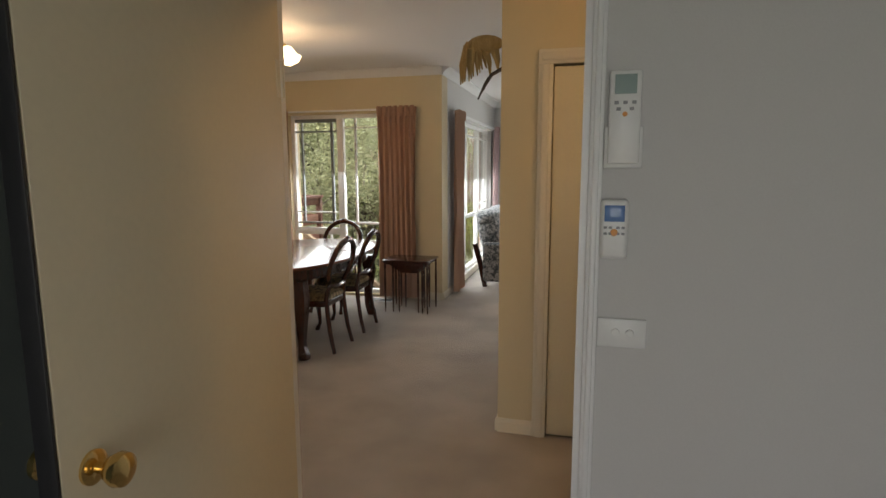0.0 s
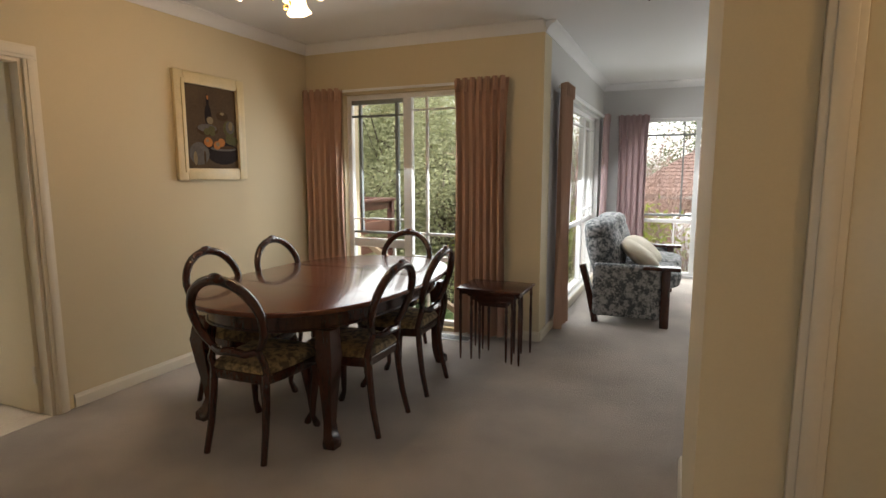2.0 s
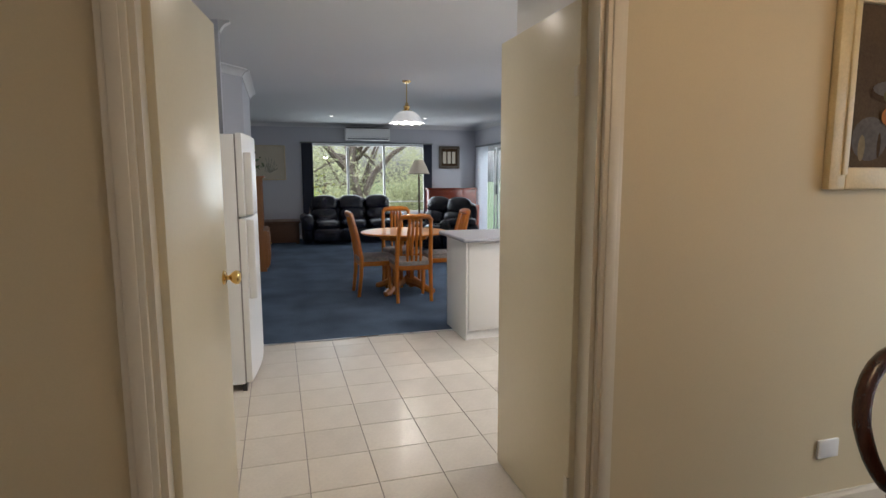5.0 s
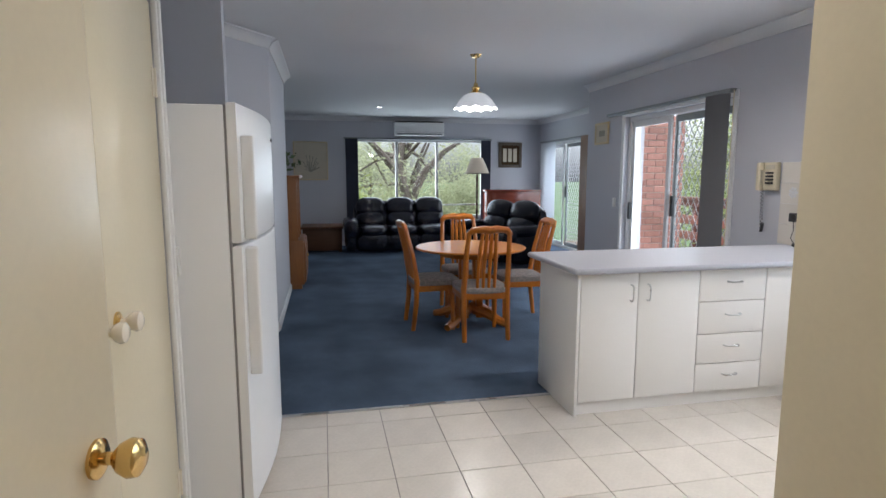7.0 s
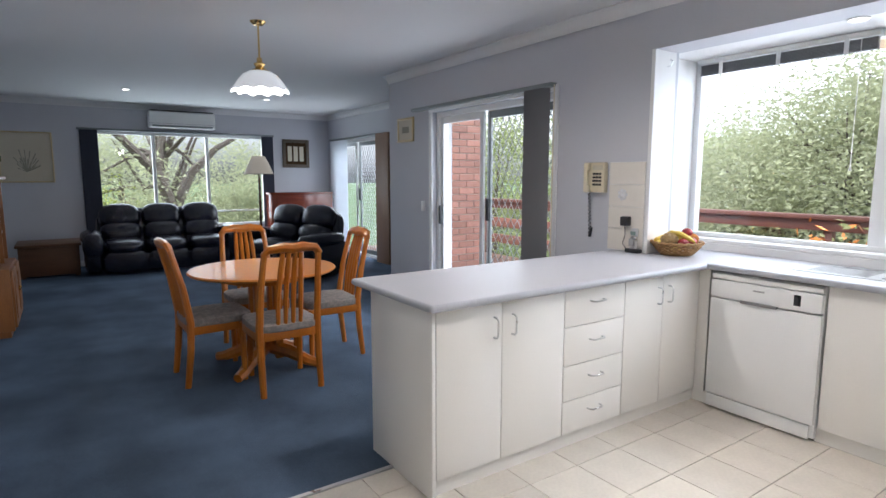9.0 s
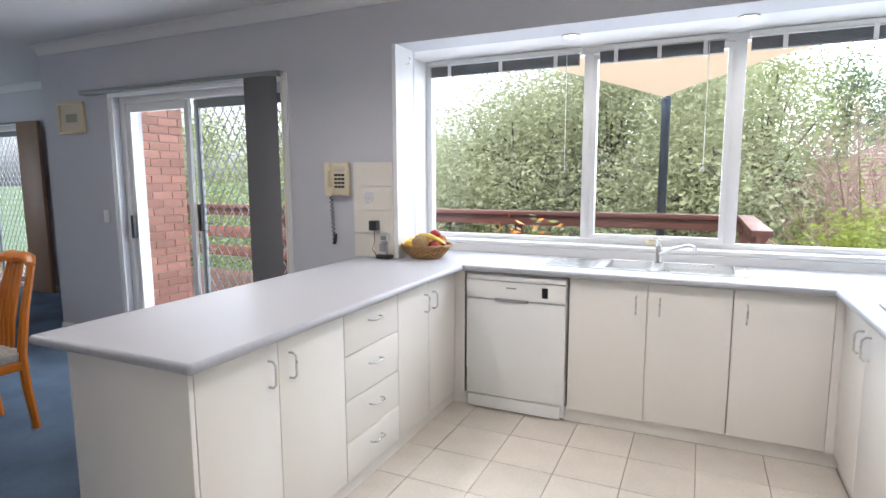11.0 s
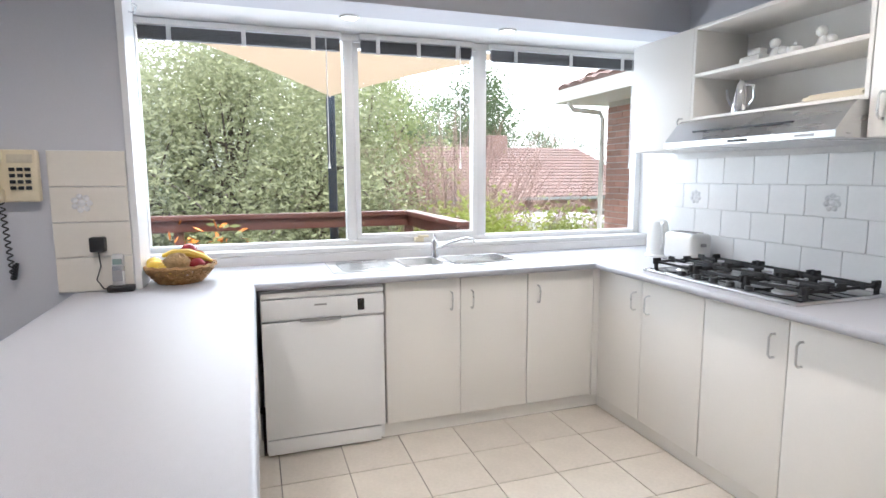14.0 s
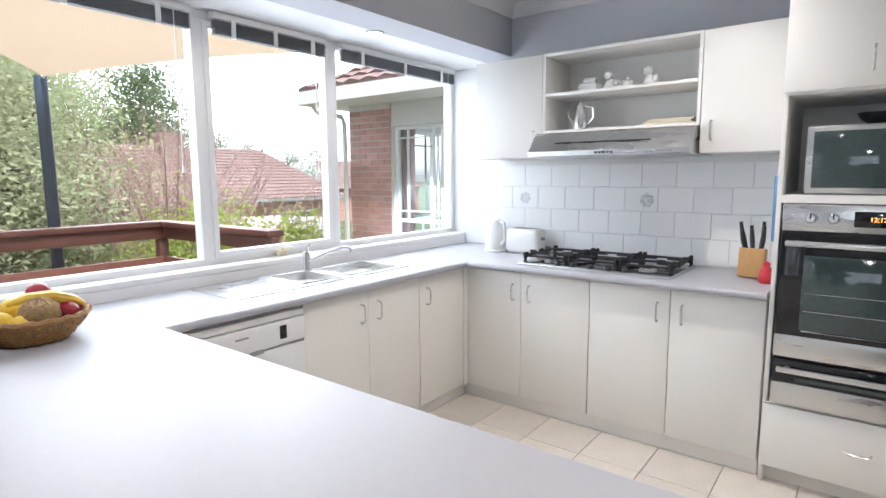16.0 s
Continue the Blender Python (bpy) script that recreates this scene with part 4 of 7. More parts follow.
front(c, "door", SY, -1, "x", -5.965, -5.545, KZ, CT, (-5.60, 0.74, True))
front(c, "door", SY, -1, "x", -5.545, -5.135, KZ, CT, (-5.48, 0.74, True))
c = carcass("base_cabinet", "white laminate corner base cabinet with one door", -5.133, -4.685, SY, 6.58, KZ, CT)
front(c, "door", SY, -1, "x", -5.133, -4.70, KZ, CT, (-5.07, 0.74, True))
# range run
EX = -4.648
c = carcass("base_cabinet", "white laminate base cabinet under the bench corner", EX, -4.06, 5.20, 6.04, KZ, CT)
front(c, "door", EX, -1, "y", 5.63, 6.02, KZ, CT, (5.68, 0.74, True))
front(c, "door", EX, -1, "y", 5.20, 5.63, KZ, CT, (5.57, 0.74, True))
c = carcass("base_cabinet", "white laminate base cabinet under the hob", EX, -4.06, 4.345, 5.198, KZ, CT)
front(c, "door", EX, -1, "y", 4.77, 5.198, KZ, CT, (4.83, 0.74, True))
front(c, "door", EX, -1, "y", 4.345, 4.77, KZ, CT, (4.71, 0.74, True))
# peninsula
PX = -6.688
c = carcass("base_cabinet", "white laminate end cabinet of the peninsula", -7.22, PX, 4.05, 4.83, KZ, CT)
front(c, "door", PX, 1, "y", 4.05, 4.42, KZ, CT, (4.37, 0.74, True))
front(c, "door", PX, 1, "y", 4.42, 4.83, KZ, CT, (4.48, 0.74, True))
c = carcass("drawer_cabinet", "white laminate cabinet with four drawers", -7.22, PX, 4.832, 5.30, KZ, CT)
for z0, z1 in ((0.66, CT), (0.455, 0.66), (0.265, 0.455), (KZ, 0.265)):
    front(c, "drawer", PX, 1, "y", 4.832, 5.30, z0, z1, (5.07, (z0 + z1) / 2 + 0.02, False))
c = carcass("base_cabinet", "white laminate peninsula cabinet beside the dishwasher", -7.22, PX, 5.302, 6.04, KZ, CT)
front(c, "door", PX, 1, "y", 5.302, 5.65, KZ, CT, (5.60, 0.74, True))
front(c, "door", PX, 1, "y", 5.65, 6.02, KZ, CT, (5.70, 0.74, True))
cladding = thing("peninsula_cladding", "white laminate cladding round the peninsula cabinets", "panel")
part("end_panel", box(B(), -7.24, -6.67, 4.03, 4.048, 0.0, CT, 0.002), M_cab, cladding)
part("back_panel", box(B(), -7.242, -7.222, 4.05, 6.07, 0.0, CT, 0.002), M_cab, cladding)
for x0, x1, y0, y1 in ((-7.22, -6.70, 4.05, 6.06), (-6.70, -6.60, 6.056, 6.4), (-5.985, -4.62, 6.062, 6.5), (-4.636, -4.06, 4.345, 6.055)):
    structure("trim_kickboard", box(B(), x0, x1, y0, y1, 0.0, KZ - 0.001), M_cab, "white laminate kickboard")
structure("trim_corner_filler", box(B(), -6.688, -6.61, 6.035, 6.06, KZ, CT), M_cab, "white filler strip between cabinets")
structure("trim_corner_filler_range", box(B(), -4.70, -4.648, 6.022, 6.046, KZ, CT), M_cab, "white filler strip between cabinets")

# worktop in three runs, with rounded front edges and a sink cut-out
wt = thing("worktop", "pale grey speckled laminate worktop with rounded edges", "worktop")


def bench_piece(x0, x1, y0, y1):
    part("worktop_slab", box(B(), x0, x1, y0, y1, 0.866, 0.902, 0.0), M_bench, wt, smooth=False)


def nosing(p, q, name="nosing"):
    part(name, rod(B(), p, q, 0.018, seg=16), M_bench_edge, wt)


bench_piece(-7.36, -6.62, 4.0, 6.075)
nosing((-6.62, 4.0, 0.884), (-6.62, 6.0, 0.884))
nosing((-7.36, 4.0, 0.884), (-6.62, 4.0, 0.884))
nosing((-7.36, 4.0, 0.884), (-7.36, 6.07, 0.884))
for cap_x in (-6.62, -7.36):
    part("corner_cap", ball(B(), (cap_x, 4.0, 0.884), 0.018), M_bench_edge, wt)
SX0, SX1, SYA, SYB = -6.21, -5.06, 6.17, 6.56
bench_piece(-7.125, -6.62, 6.075, 6.60)
bench_piece(-6.62, SX0 + 0.02, 6.0, 6.60)
bench_piece(SX1 - 0.02, -4.70, 6.0, 6.60)
bench_piece(SX0 + 0.02, SX1 - 0.02, 6.0, SYA + 0.02)
bench_piece(SX0 + 0.02, SX1 - 0.02, SYB - 0.02, 6.60)
nosing((-6.62, 6.0, 0.884), (-4.70, 6.0, 0.884))
bench_piece(-4.70, -4.045, 4.342, 6.16)
bench_piece(-4.70, -3.875, 6.16, 6.60)
nosing((-4.70, 4.342, 0.884), (-4.70, 6.0, 0.884))
structure("trim_upstand", box(B(), -7.195, -3.875, 6.60, 6.70, 0.866, 0.954, 0.004), M_white_trim, "white upstand behind the worktop")

# sink
sk = thing("sink", "stainless steel sink with two bowls and a ribbed drainer", "sink")
bm = B()
Z = 0.904
bowls = [(-5.80, -5.555, 6.22, 6.52), (-5.50, -5.12, 6.22, 6.52)]
for x0, x1, y0, y1 in ((SX0, -5.80, SYA, SYB), (-5.555, -5.50, 6.22, 6.52), (-5.12, SX1, 6.22, 6.52), (-5.80, SX1, SYA, 6.22), (-5.80, SX1, 6.52, SYB)):
    box(bm, x0, x1, y0, y1, Z - 0.003, Z + 0.002)
part("deck", bm, M_steel, sk, smooth=False)
bm = B()
for k in range(10):
    box(bm, SX0 + 0.05, -5.86, 6.21 + k * 0.032, 6.218 + k * 0.032, Z + 0.0022, Z + 0.005, 0.001)
part("drainer_ribs", bm, M_steel, sk)
for x0, x1, y0, y1 in bowls:
    bm = B()
    zb = 0.76
    t = 0.002
    box(bm, x0, x1, y0, y1, zb - t, zb)
    box(bm, x0 - t, x0, y0, y1, zb, Z - 0.003)
    box(bm, x1, x1 + t, y0, y1, zb, Z - 0.003)
    box(bm, x0, x1, y0 - t, y0, zb, Z - 0.003)
    box(bm, x0, x1, y1, y1 + t, zb, Z - 0.003)
    b = part("bowl", bm, M_steel, sk, smooth=False)
    part("drain", lathe(B(), [(0.045, 0.0), (0.045, 0.003), (0.03, 0.004), (0.0, 0.002)], ((x0 + x1) / 2, (y0 + y1) / 2, zb + 0.001)), M_chrome, b)
    part("rim", tube(B(), [(x0, y0, Z + 0.003), (x1, y0, Z + 0.003), (x1, y1, Z + 0.003), (x0, y1, Z + 0.003)], 0.005, 8, True), M_steel, b)
tap = thing("mixer_tap", "chrome mixer tap with a long spout behind the sink", "tap")
part("tap_body", lathe(B(), [(0.028, 0.0), (0.026, 0.01), (0.021, 0.03), (0.021, 0.09), (0.019, 0.105), (0.0, 0.11)], (-5.53, 6.535, 0.906)), M_chrome, tap)
part("spout", tube(B(), [(-5.53, 6.53, 0.96), (-5.50, 6.50, 0.975), (-5.44, 6.46, 1.005), (-5.36, 6.41, 1.03), (-5.33, 6.39, 1.025), (-5.325, 6.388, 1.0)], 0.011, 10), M_chrome, tap)
part("lever", tube(B(), [(-5.53, 6.535, 1.012), (-5.535, 6.52, 1.04), (-5.55, 6.48, 1.06)], [0.012, 0.008, 0.006], 8), M_chrome, tap)

# dishwasher
dw = thing("dishwasher", "white freestanding dishwasher under the worktop", "dishwasher")
part("body", box(B(), -6.585, -5.978, 6.03, 6.57, 0.02, 0.855, 0.004), M_fridge, dw, smooth=False)
part("door", box(B(), -6.585, -5.978, 6.005, 6.03, 0.10, 0.70, 0.006), M_fridge, dw)
part("control_panel", box(B(), -6.585, -5.978, 6.0, 6.03, 0.71, 0.815, 0.006), M_fridge, dw)
part("top_edge", box(B(), -6.585, -5.978, 6.008, 6.03, 0.82, 0.85, 0.004), M_white_plastic, dw)
part("grip_recess", slab(B(), [(-6.40 + 0.20 * k / 12, 5.998 - 0.010 * math.sin(math.pi * k / 12)) for k in range(13)] + [(-6.20, 6.02), (-6.40, 6.02)], 0.696, 0.712), M_grey_plastic, dw)
part("display", box(B(), -6.115, -6.08, 5.997, 6.003, 0.735, 0.795, 0.002), M_black_gloss, dw, "small black display")
part("badge", box(B(), -6.33, -6.27, 5.998, 6.002, 0.775, 0.783), M_grey_plastic, dw)
part("kick_plate", box(B(), -6.58, -6.0, 6.012, 6.03, 0.015, 0.092, 0.003), M_fridge, dw)

# upper cabinets, shelves and range hood
UX, UB, UT = -4.40, 1.545, 2.165
c = carcass("wall_cabinet", "white laminate wall cabinet beside the window", UX + 0.018, -4.045, 5.645, 6.13, UB, UT)
front(c, "door", UX + 0.018, -1, "y", 5.645, 6.13, UB, UT, (5.70, 1.66, True))
c = carcass("wall_cabinet", "white laminate wall cabinet beside the hood", UX + 0.018, -4.045, 4.345, 4.735, UB, UT)
front(c, "door", UX + 0.018, -1, "y", 4.345, 4.735, UB, UT, (4.68, 1.66, True))
sh = thing("open_shelf", "white open shelf unit above the range hood", "shelf")
part("back", box(B(), -4.06, -4.045, 4.737, 5.643, 1.70, UT), M_cab, sh, smooth=False)
for z0, z1 in ((1.69, 1.708), (1.91, 1.928), (UT - 0.018, UT)):
    part("shelf_board", box(B(), UX, -4.06, 4.755, 5.625, z0, z1, 0.002), M_cab, sh)
for y0, y1 in ((4.737, 4.755), (5.625, 5.643)):
    part("side", box(B(), UX, -4.06, y0, y1, 1.69, UT, 0.002), M_cab, sh)
hd = thing("range_hood", "slim stainless steel range hood under the shelf", "range hood")
bm = B()
prof = [(-4.05, 1.688), (-4.44, 1.688), (-4.47, 1.665), (-4.545, 1.575), (-4.545, 1.548), (-4.05, 1.540)]
ends = [[bm.verts.new((x, y, z)) for x, z in prof] for y in (4.745, 5.66)]
for k in range(6):
    bm.faces.new((ends[0][k], ends[0][(k + 1) % 6], ends[1][(k + 1) % 6], ends[1][k]))
bm.faces.new(ends[0])
bm.faces.new(ends[1])
part("hood_body", bm, M_steel, hd)
part("visor_slot", box(B(), -4.512, -4.50, 4.95, 5.50, 1.618, 1.626), M_black_plastic, hd).rotation_euler = (0, 0, 0)
for k in range(5):
    part("switch", box(B(), -4.549, -4.543, 5.14 + k * 0.022, 5.155 + k * 0.022, 1.556, 1.567), M_black_plastic, hd)
part("badge", box(B(), -4.5485, -4.543, 4.83, 4.91, 1.557, 1.566), M_grey_plastic, hd)

# gas hob
hob = thing("gas_hob", "five-burner steel gas hob with black iron trivets", "hob")
HX0, HX1, HY0, HY1 = -4.63, -4.14, 4.78, 5.68
part("hob_plate", box(B(), HX0, HX1, HY0, HY1, 0.903, 0.915, 0.004), M_steel, hob)
part("hob_surface", box(B(), HX0 + 0.035, HX1 - 0.01, HY0 + 0.012, HY1 - 0.012, 0.9145, 0.9165, 0.0008), M_black_gloss, hob, "glossy black hob surface")
for x, y, r in ((-4.26, 5.52, 0.038), (-4.50, 5.52, 0.030), (-4.34, 5.23, 0.055), (-4.26, 4.94, 0.030), (-4.50, 4.94, 0.038)):
    b = part("burner", lathe(B(), [(r * 1.25, 0.0), (r * 1.25, 0.010), (r, 0.014), (r, 0.020), (0, 0.020)], (x, y, 0.915)), M_steel, hob)
    part("burner_cap", lathe(B(), [(r * 0.95, 0.0), (r, 0.004), (r * 0.9, 0.009), (0, 0.010)], (x, y, 0.936)), M_black_iron, b)
for y0, y1 in ((5.39, 5.66), (5.09, 5.37), (4.80, 5.07)):
    bm = B()
    xa, xb = HX0 + 0.07, HX1 - 0.02
    for p, q in (((xa, y0), (xb, y0)), ((xb, y0), (xb, y1)), ((xb, y1), (xa, y1)), ((xa, y1), (xa, y0)), (((xa + xb) / 2, y0), ((xa + xb) / 2, y1))):
        lo, hi = (min(p[0], q[0]) - 0.005, min(p[1], q[1]) - 0.005), (max(p[0], q[0]) + 0.005, max(p[1], q[1]) + 0.005)
        box(bm, lo[0], hi[0], lo[1], hi[1], 0.945, 0.957, 0.002)
    for px in ((xa * 0.75 + xb * 0.25), (xa * 0.25 + xb * 0.75)):
        for s in (-1, 1):
            m0 = (y0 + y1) / 2
            box(bm, px - 0.005, px + 0.005, min(m0 + s * 0.03, m0 + s * 0.135), max(m0 + s * 0.03, m0 + s * 0.135), 0.95, 0.966, 0.002)
    for px in (xa, xb):
        for py in (y0, y1):
            box(bm, px - 0.008, px + 0.008, py - 0.008, py + 0.008, 0.915, 0.964, 0.002)
    for px in (xa, (xa + xb) / 2, xb):
        for py in (y0 + 0.004, y1 - 0.004):
            box(bm, px - 0.022, px + 0.022, py - 0.007, py + 0.007, 0.940, 0.972, 0.002)
    for px in ((xa * 0.75 + xb * 0.25), (xa * 0.25 + xb * 0.75)):
        for py in (y0, y1):
            box(bm, px - 0.006, px + 0.006, py - 0.02, py + 0.02, 0.944, 0.975, 0.002)
    part("trivet", bm, M_black_iron, hob)
for k in range(5):
    part("hob_knob", lathe(B(), [(0.019, 0.0), (0.018, 0.018), (0.015, 0.022), (0, 0.022)], (-4.595, 5.03 + k * 0.10, 0.915)), M_black_plastic, hob)

# tall oven unit
TX = -4.68
c = thing("oven_tower", "tall white laminate unit holding a microwave and double oven", "cabinet")
part("side_panel", box(B(), TX, -4.045, 4.315, 4.335, 0.0, 2.25, 0.002), M_cab, c)
part("side_panel", box(B(), TX, -4.045, 3.60, 3.62, 0.0, 2.25, 0.002), M_cab, c)
part("back_panel", box(B(), -4.06, -4.045, 3.62, 4.315, 0.0, 2.25), M_cab, c, smooth=False)
for z0, z1 in ((0.085, 0.10), (0.38, 0.395), (1.31, 1.345), (1.77, 1.79), (2.235, 2.25)):
    part("shelf_board", box(B(), TX, -4.06, 3.62, 4.315, z0, z1), M_cab, c, smooth=False)
front(c, "door", TX, -1, "y", 3.97, 4.335, 1.78, 2.25, (4.03, 1.89, True))
front(c, "door", TX, -1, "y", 3.60, 3.97, 1.78, 2.25, (3.91, 1.89, True))
front(c, "drawer", TX, -1, "y", 3.60, 4.335, 0.085, 0.39, (3.97, 0.25, False))
part("kickboard", box(B(), TX + 0.05, TX + 0.065, 3.60, 4.335, 0.0, 0.083), M_cab, c)
ov = thing("double_oven", "stainless steel double oven with black glass doors", "oven")
OY0, OY1 = 3.63, 4.305
part("oven_case", box(B(), TX + 0.005, -4.10, OY0, OY1, 0.40, 1.305), M_black_plastic, ov, smooth=False)
part("control_panel", box(B(), TX - 0.02, TX + 0.005, OY0, OY1, 1.19, 1.305, 0.004), M_steel, ov)
part("display", box(B(), TX - 0.023, TX - 0.0195, 3.85, 4.05, 1.215, 1.28, 0.001), M_black_gloss, ov)
for y in (4.20, 4.12, 3.78, 3.70):
    k = part("dial", lathe(B(), [(0.022, 0), (0.020, 0.02), (0.016, 0.026), (0, 0.026)], m=Matrix.Translation((TX - 0.02, y, 1.247)) @ Matrix.Rotation(radians(-90), 4, "Y")), M_steel, ov)
    part("pointer", box(B(), TX - 0.0485, TX - 0.046, y - 0.003, y + 0.003, 1.247, 1.268), M_black_plastic, k)
for z0, z1 in ((0.625, 1.175), (0.405, 0.61)):
    d = part("oven_door", box(B(), TX - 0.025, TX + 0.004, OY0, OY1, z0, z1, 0.005), M_black_gloss, ov)
    part("lower_trim", box(B(), TX - 0.029, TX - 0.0245, OY0, OY1, z0, z0 + 0.10, 0.002), M_steel, d, "steel door trim")
    part("window", box(B(), TX - 0.028, TX - 0.0245, OY0 + 0.09, OY1 - 0.09, z0 + 0.13, z1 - 0.09, 0.001), M_oven_window, d)
    if z1 > 1:
        bm = B()
        for zz in (0.84, 0.92, 0.75):
            rod(bm, (TX - 0.0285, OY0 + 0.10, zz), (TX - 0.0285, OY1 - 0.10, zz), 0.0015, seg=4)
        part("oven_rack", bm, M_steel, d)
    hb = box(B(), TX - 0.07, TX - 0.05, OY0 + 0.02, OY1 - 0.02, z1 - 0.05, z1 - 0.025, 0.006)
    for y in (OY0 + 0.06, OY1 - 0.06):
        box(hb, TX - 0.055, TX - 0.025, y - 0.01, y + 0.01, z1 - 0.048, z1 - 0.027)
    part("door_handle", hb, M_steel, d, "steel bar handle")
cu = bpy.data.curves.new("clock", "FONT")
cu.body, cu.size, cu.extrude, cu.align_x, cu.align_y = "12:12", 0.026, 0.0005, "CENTER", "CENTER"
tx = new("clock_digits", cu)
tx.matrix_world = pose(TX - 0.0245, 3.97, 1.247, 90, 0, -90)
cu.materials.append(M_clock)
dg = bpy.context.evaluated_depsgraph_get()
me = bpy.data.meshes.new_from_object(tx.evaluated_get(dg))
tx2 = new("clock_digits", me)
tx2.matrix_world = tx.matrix_world.copy()
tx2.parent = ov
bpy.data.objects.remove(tx)
mw = thing("microwave", "silver microwave with a dark glass door in the niche", "microwave")
part("case", box(B(), TX + 0.06, -4.12, 3.66, 4.24, 1.347, 1.64, 0.006), M_steel, mw)
part("door", box(B(), TX + 0.03, TX + 0.06, 3.80, 4.24, 1.352, 1.635, 0.005), M_steel, mw)
part("door_window", box(B(), TX + 0.027, TX + 0.031, 3.82, 4.215, 1.375, 1.615, 0.002), M_oven_window, mw)
part("keypad", box(B(), TX + 0.032, TX + 0.06, 3.66, 3.795, 1.352, 1.635, 0.004), M_black_plastic, mw)
tagged(part("bowl_on_microwave", lathe(B(), [(0.03, 0.0), (0.06, 0.02), (0.08, 0.05), (0.076, 0.05), (0.055, 0.022), (0.0, 0.006)], (-4.5, 4.0, 1.642)), M_black_plastic), "small dark bowl on the microwave", "bowl")

# things on the bench
kt = thing("kettle", "white plastic electric kettle by the splashback", "kettle")
part("kettle_body", lathe(B(), [(0.068, 0.0), (0.072, 0.02), (0.066, 0.10), (0.056, 0.18), (0.048, 0.205), (0.02, 0.222), (0.0, 0.224)], (-4.17, 6.12, 0.918)), M_white_plastic, kt)
part("kettle_base", lathe(B(), [(0.078, 0.0), (0.08, 0.008), (0.07, 0.016), (0.0, 0.016)], (-4.17, 6.12, 0.902)), M_white_plastic, kt)
part("kettle_handle", tube(B(), [(-4.20, 6.06, 1.115), (-4.22, 6.025, 1.11), (-4.23, 6.01, 1.06), (-4.225, 6.015, 0.99), (-4.205, 6.05, 0.96)], 0.011, 8), M_white_plastic, kt)
part("spout", box(B(), -4.135, -4.11, 6.16, 6.185, 1.06, 1.11, 0.01), M_white_plastic, kt)
ts = thing("toaster", "white two-slot toaster beside the kettle", "toaster")
part("toaster_body", box(B(), -4.24, -4.09, 5.755, 6.0, 0.908, 1.075, 0.03, 4), M_white_plastic, ts)
for x in (-4.20, -4.15):
    part("slot", box(B(), x, x + 0.025, 5.79, 5.965, 1.072, 1.077), M_black_plastic, ts)
part("lever", box(B(), -4.18, -4.15, 5.738, 5.757, 1.0, 1.02, 0.004), M_grey_plastic, ts)
part("base", box(B(), -4.235, -4.095, 5.76, 5.995, 0.902, 0.91), M_grey_plastic, ts)
kb = thing("knife_block", "beech knife block full of black-handled knives and scissors", "knife block")
bm = B()
box(bm, -0.05, 0.05, -0.06, 0.06, 0, 0.15, 0.004)
blk = part("block", bm, M_wood_block, kb)
blk.matrix_basis = pose(-4.30, 4.47, 0.903, 0, 8, 0)
for i, (dx, dy) in enumerate(((-0.03, -0.035), (0.0, -0.035), (0.03, -0.03), (-0.03, 0.0), (0.0, 0.005), (-0.03, 0.035), (0.01, 0.035))):
    part("knife_handle", tube(B(), [(-4.28 + dx, 4.47 + dy, 1.045), (-4.27 + dx, 4.475 + dy * 1.3, 1.10), (-4.268 + dx, 4.48 + dy * 1.5, 1.15 + 0.02 * (i % 3))], [0.009, 0.011, 0.008], 8), M_black_plastic, kb)
tagged(part("tea_towel", box(box(B(), -4.56, -4.48, 4.340, 4.362, 1.12, 1.43, 0.008), -4.50, -4.43, 4.340, 4.355, 1.08, 1.41, 0.006), M_towel), "blue tea towel hanging beside the oven tower", "towel")
tagged(part("red_timer", lathe(B(), [(0.03, 0.0), (0.034, 0.02), (0.03, 0.06), (0.015, 0.085), (0.018, 0.10), (0, 0.11)], (-4.44, 4.385, 0.902)), M_red_plastic), "small red kitchen timer on the worktop", "timer")

# fruit basket
fb = thing("fruit_basket", "round wicker basket on the worktop", "basket")
bx, by, bz = -6.95, 6.19, 0.902
bm = B()
lathe(bm, [(0.085, 0.0), (0.10, 0.006), (0.09, 0.008), (0.0, 0.008)], (bx, by, bz), 28)
part("base", bm, M_wicker, fb)
for k in range(7):
    f = k / 6
    r = 0.10 + 0.062 * f ** 0.8
    pts = [(bx + r * math.cos(a * math.tau / 36), by + r * math.sin(a * math.tau / 36), bz + 0.01 + 0.075 * f + 0.003 * (1 if (a + k) % 2 else -1)) for a in range(36)]
    part("woven_ring", tube(B(), pts, 0.0065 if k < 6 else 0.010, 6, True), M_wicker, fb)
for k in range(24):
    a = k * math.tau / 24
    pts = [(bx + r * math.cos(a), by + r * math.sin(a), bz + z) for r, z in ((0.095, 0.004), (0.125, 0.035), (0.15, 0.06), (0.168, 0.095))]
    part("stake", tube(B(), pts, 0.004, 5), M_wicker, fb)
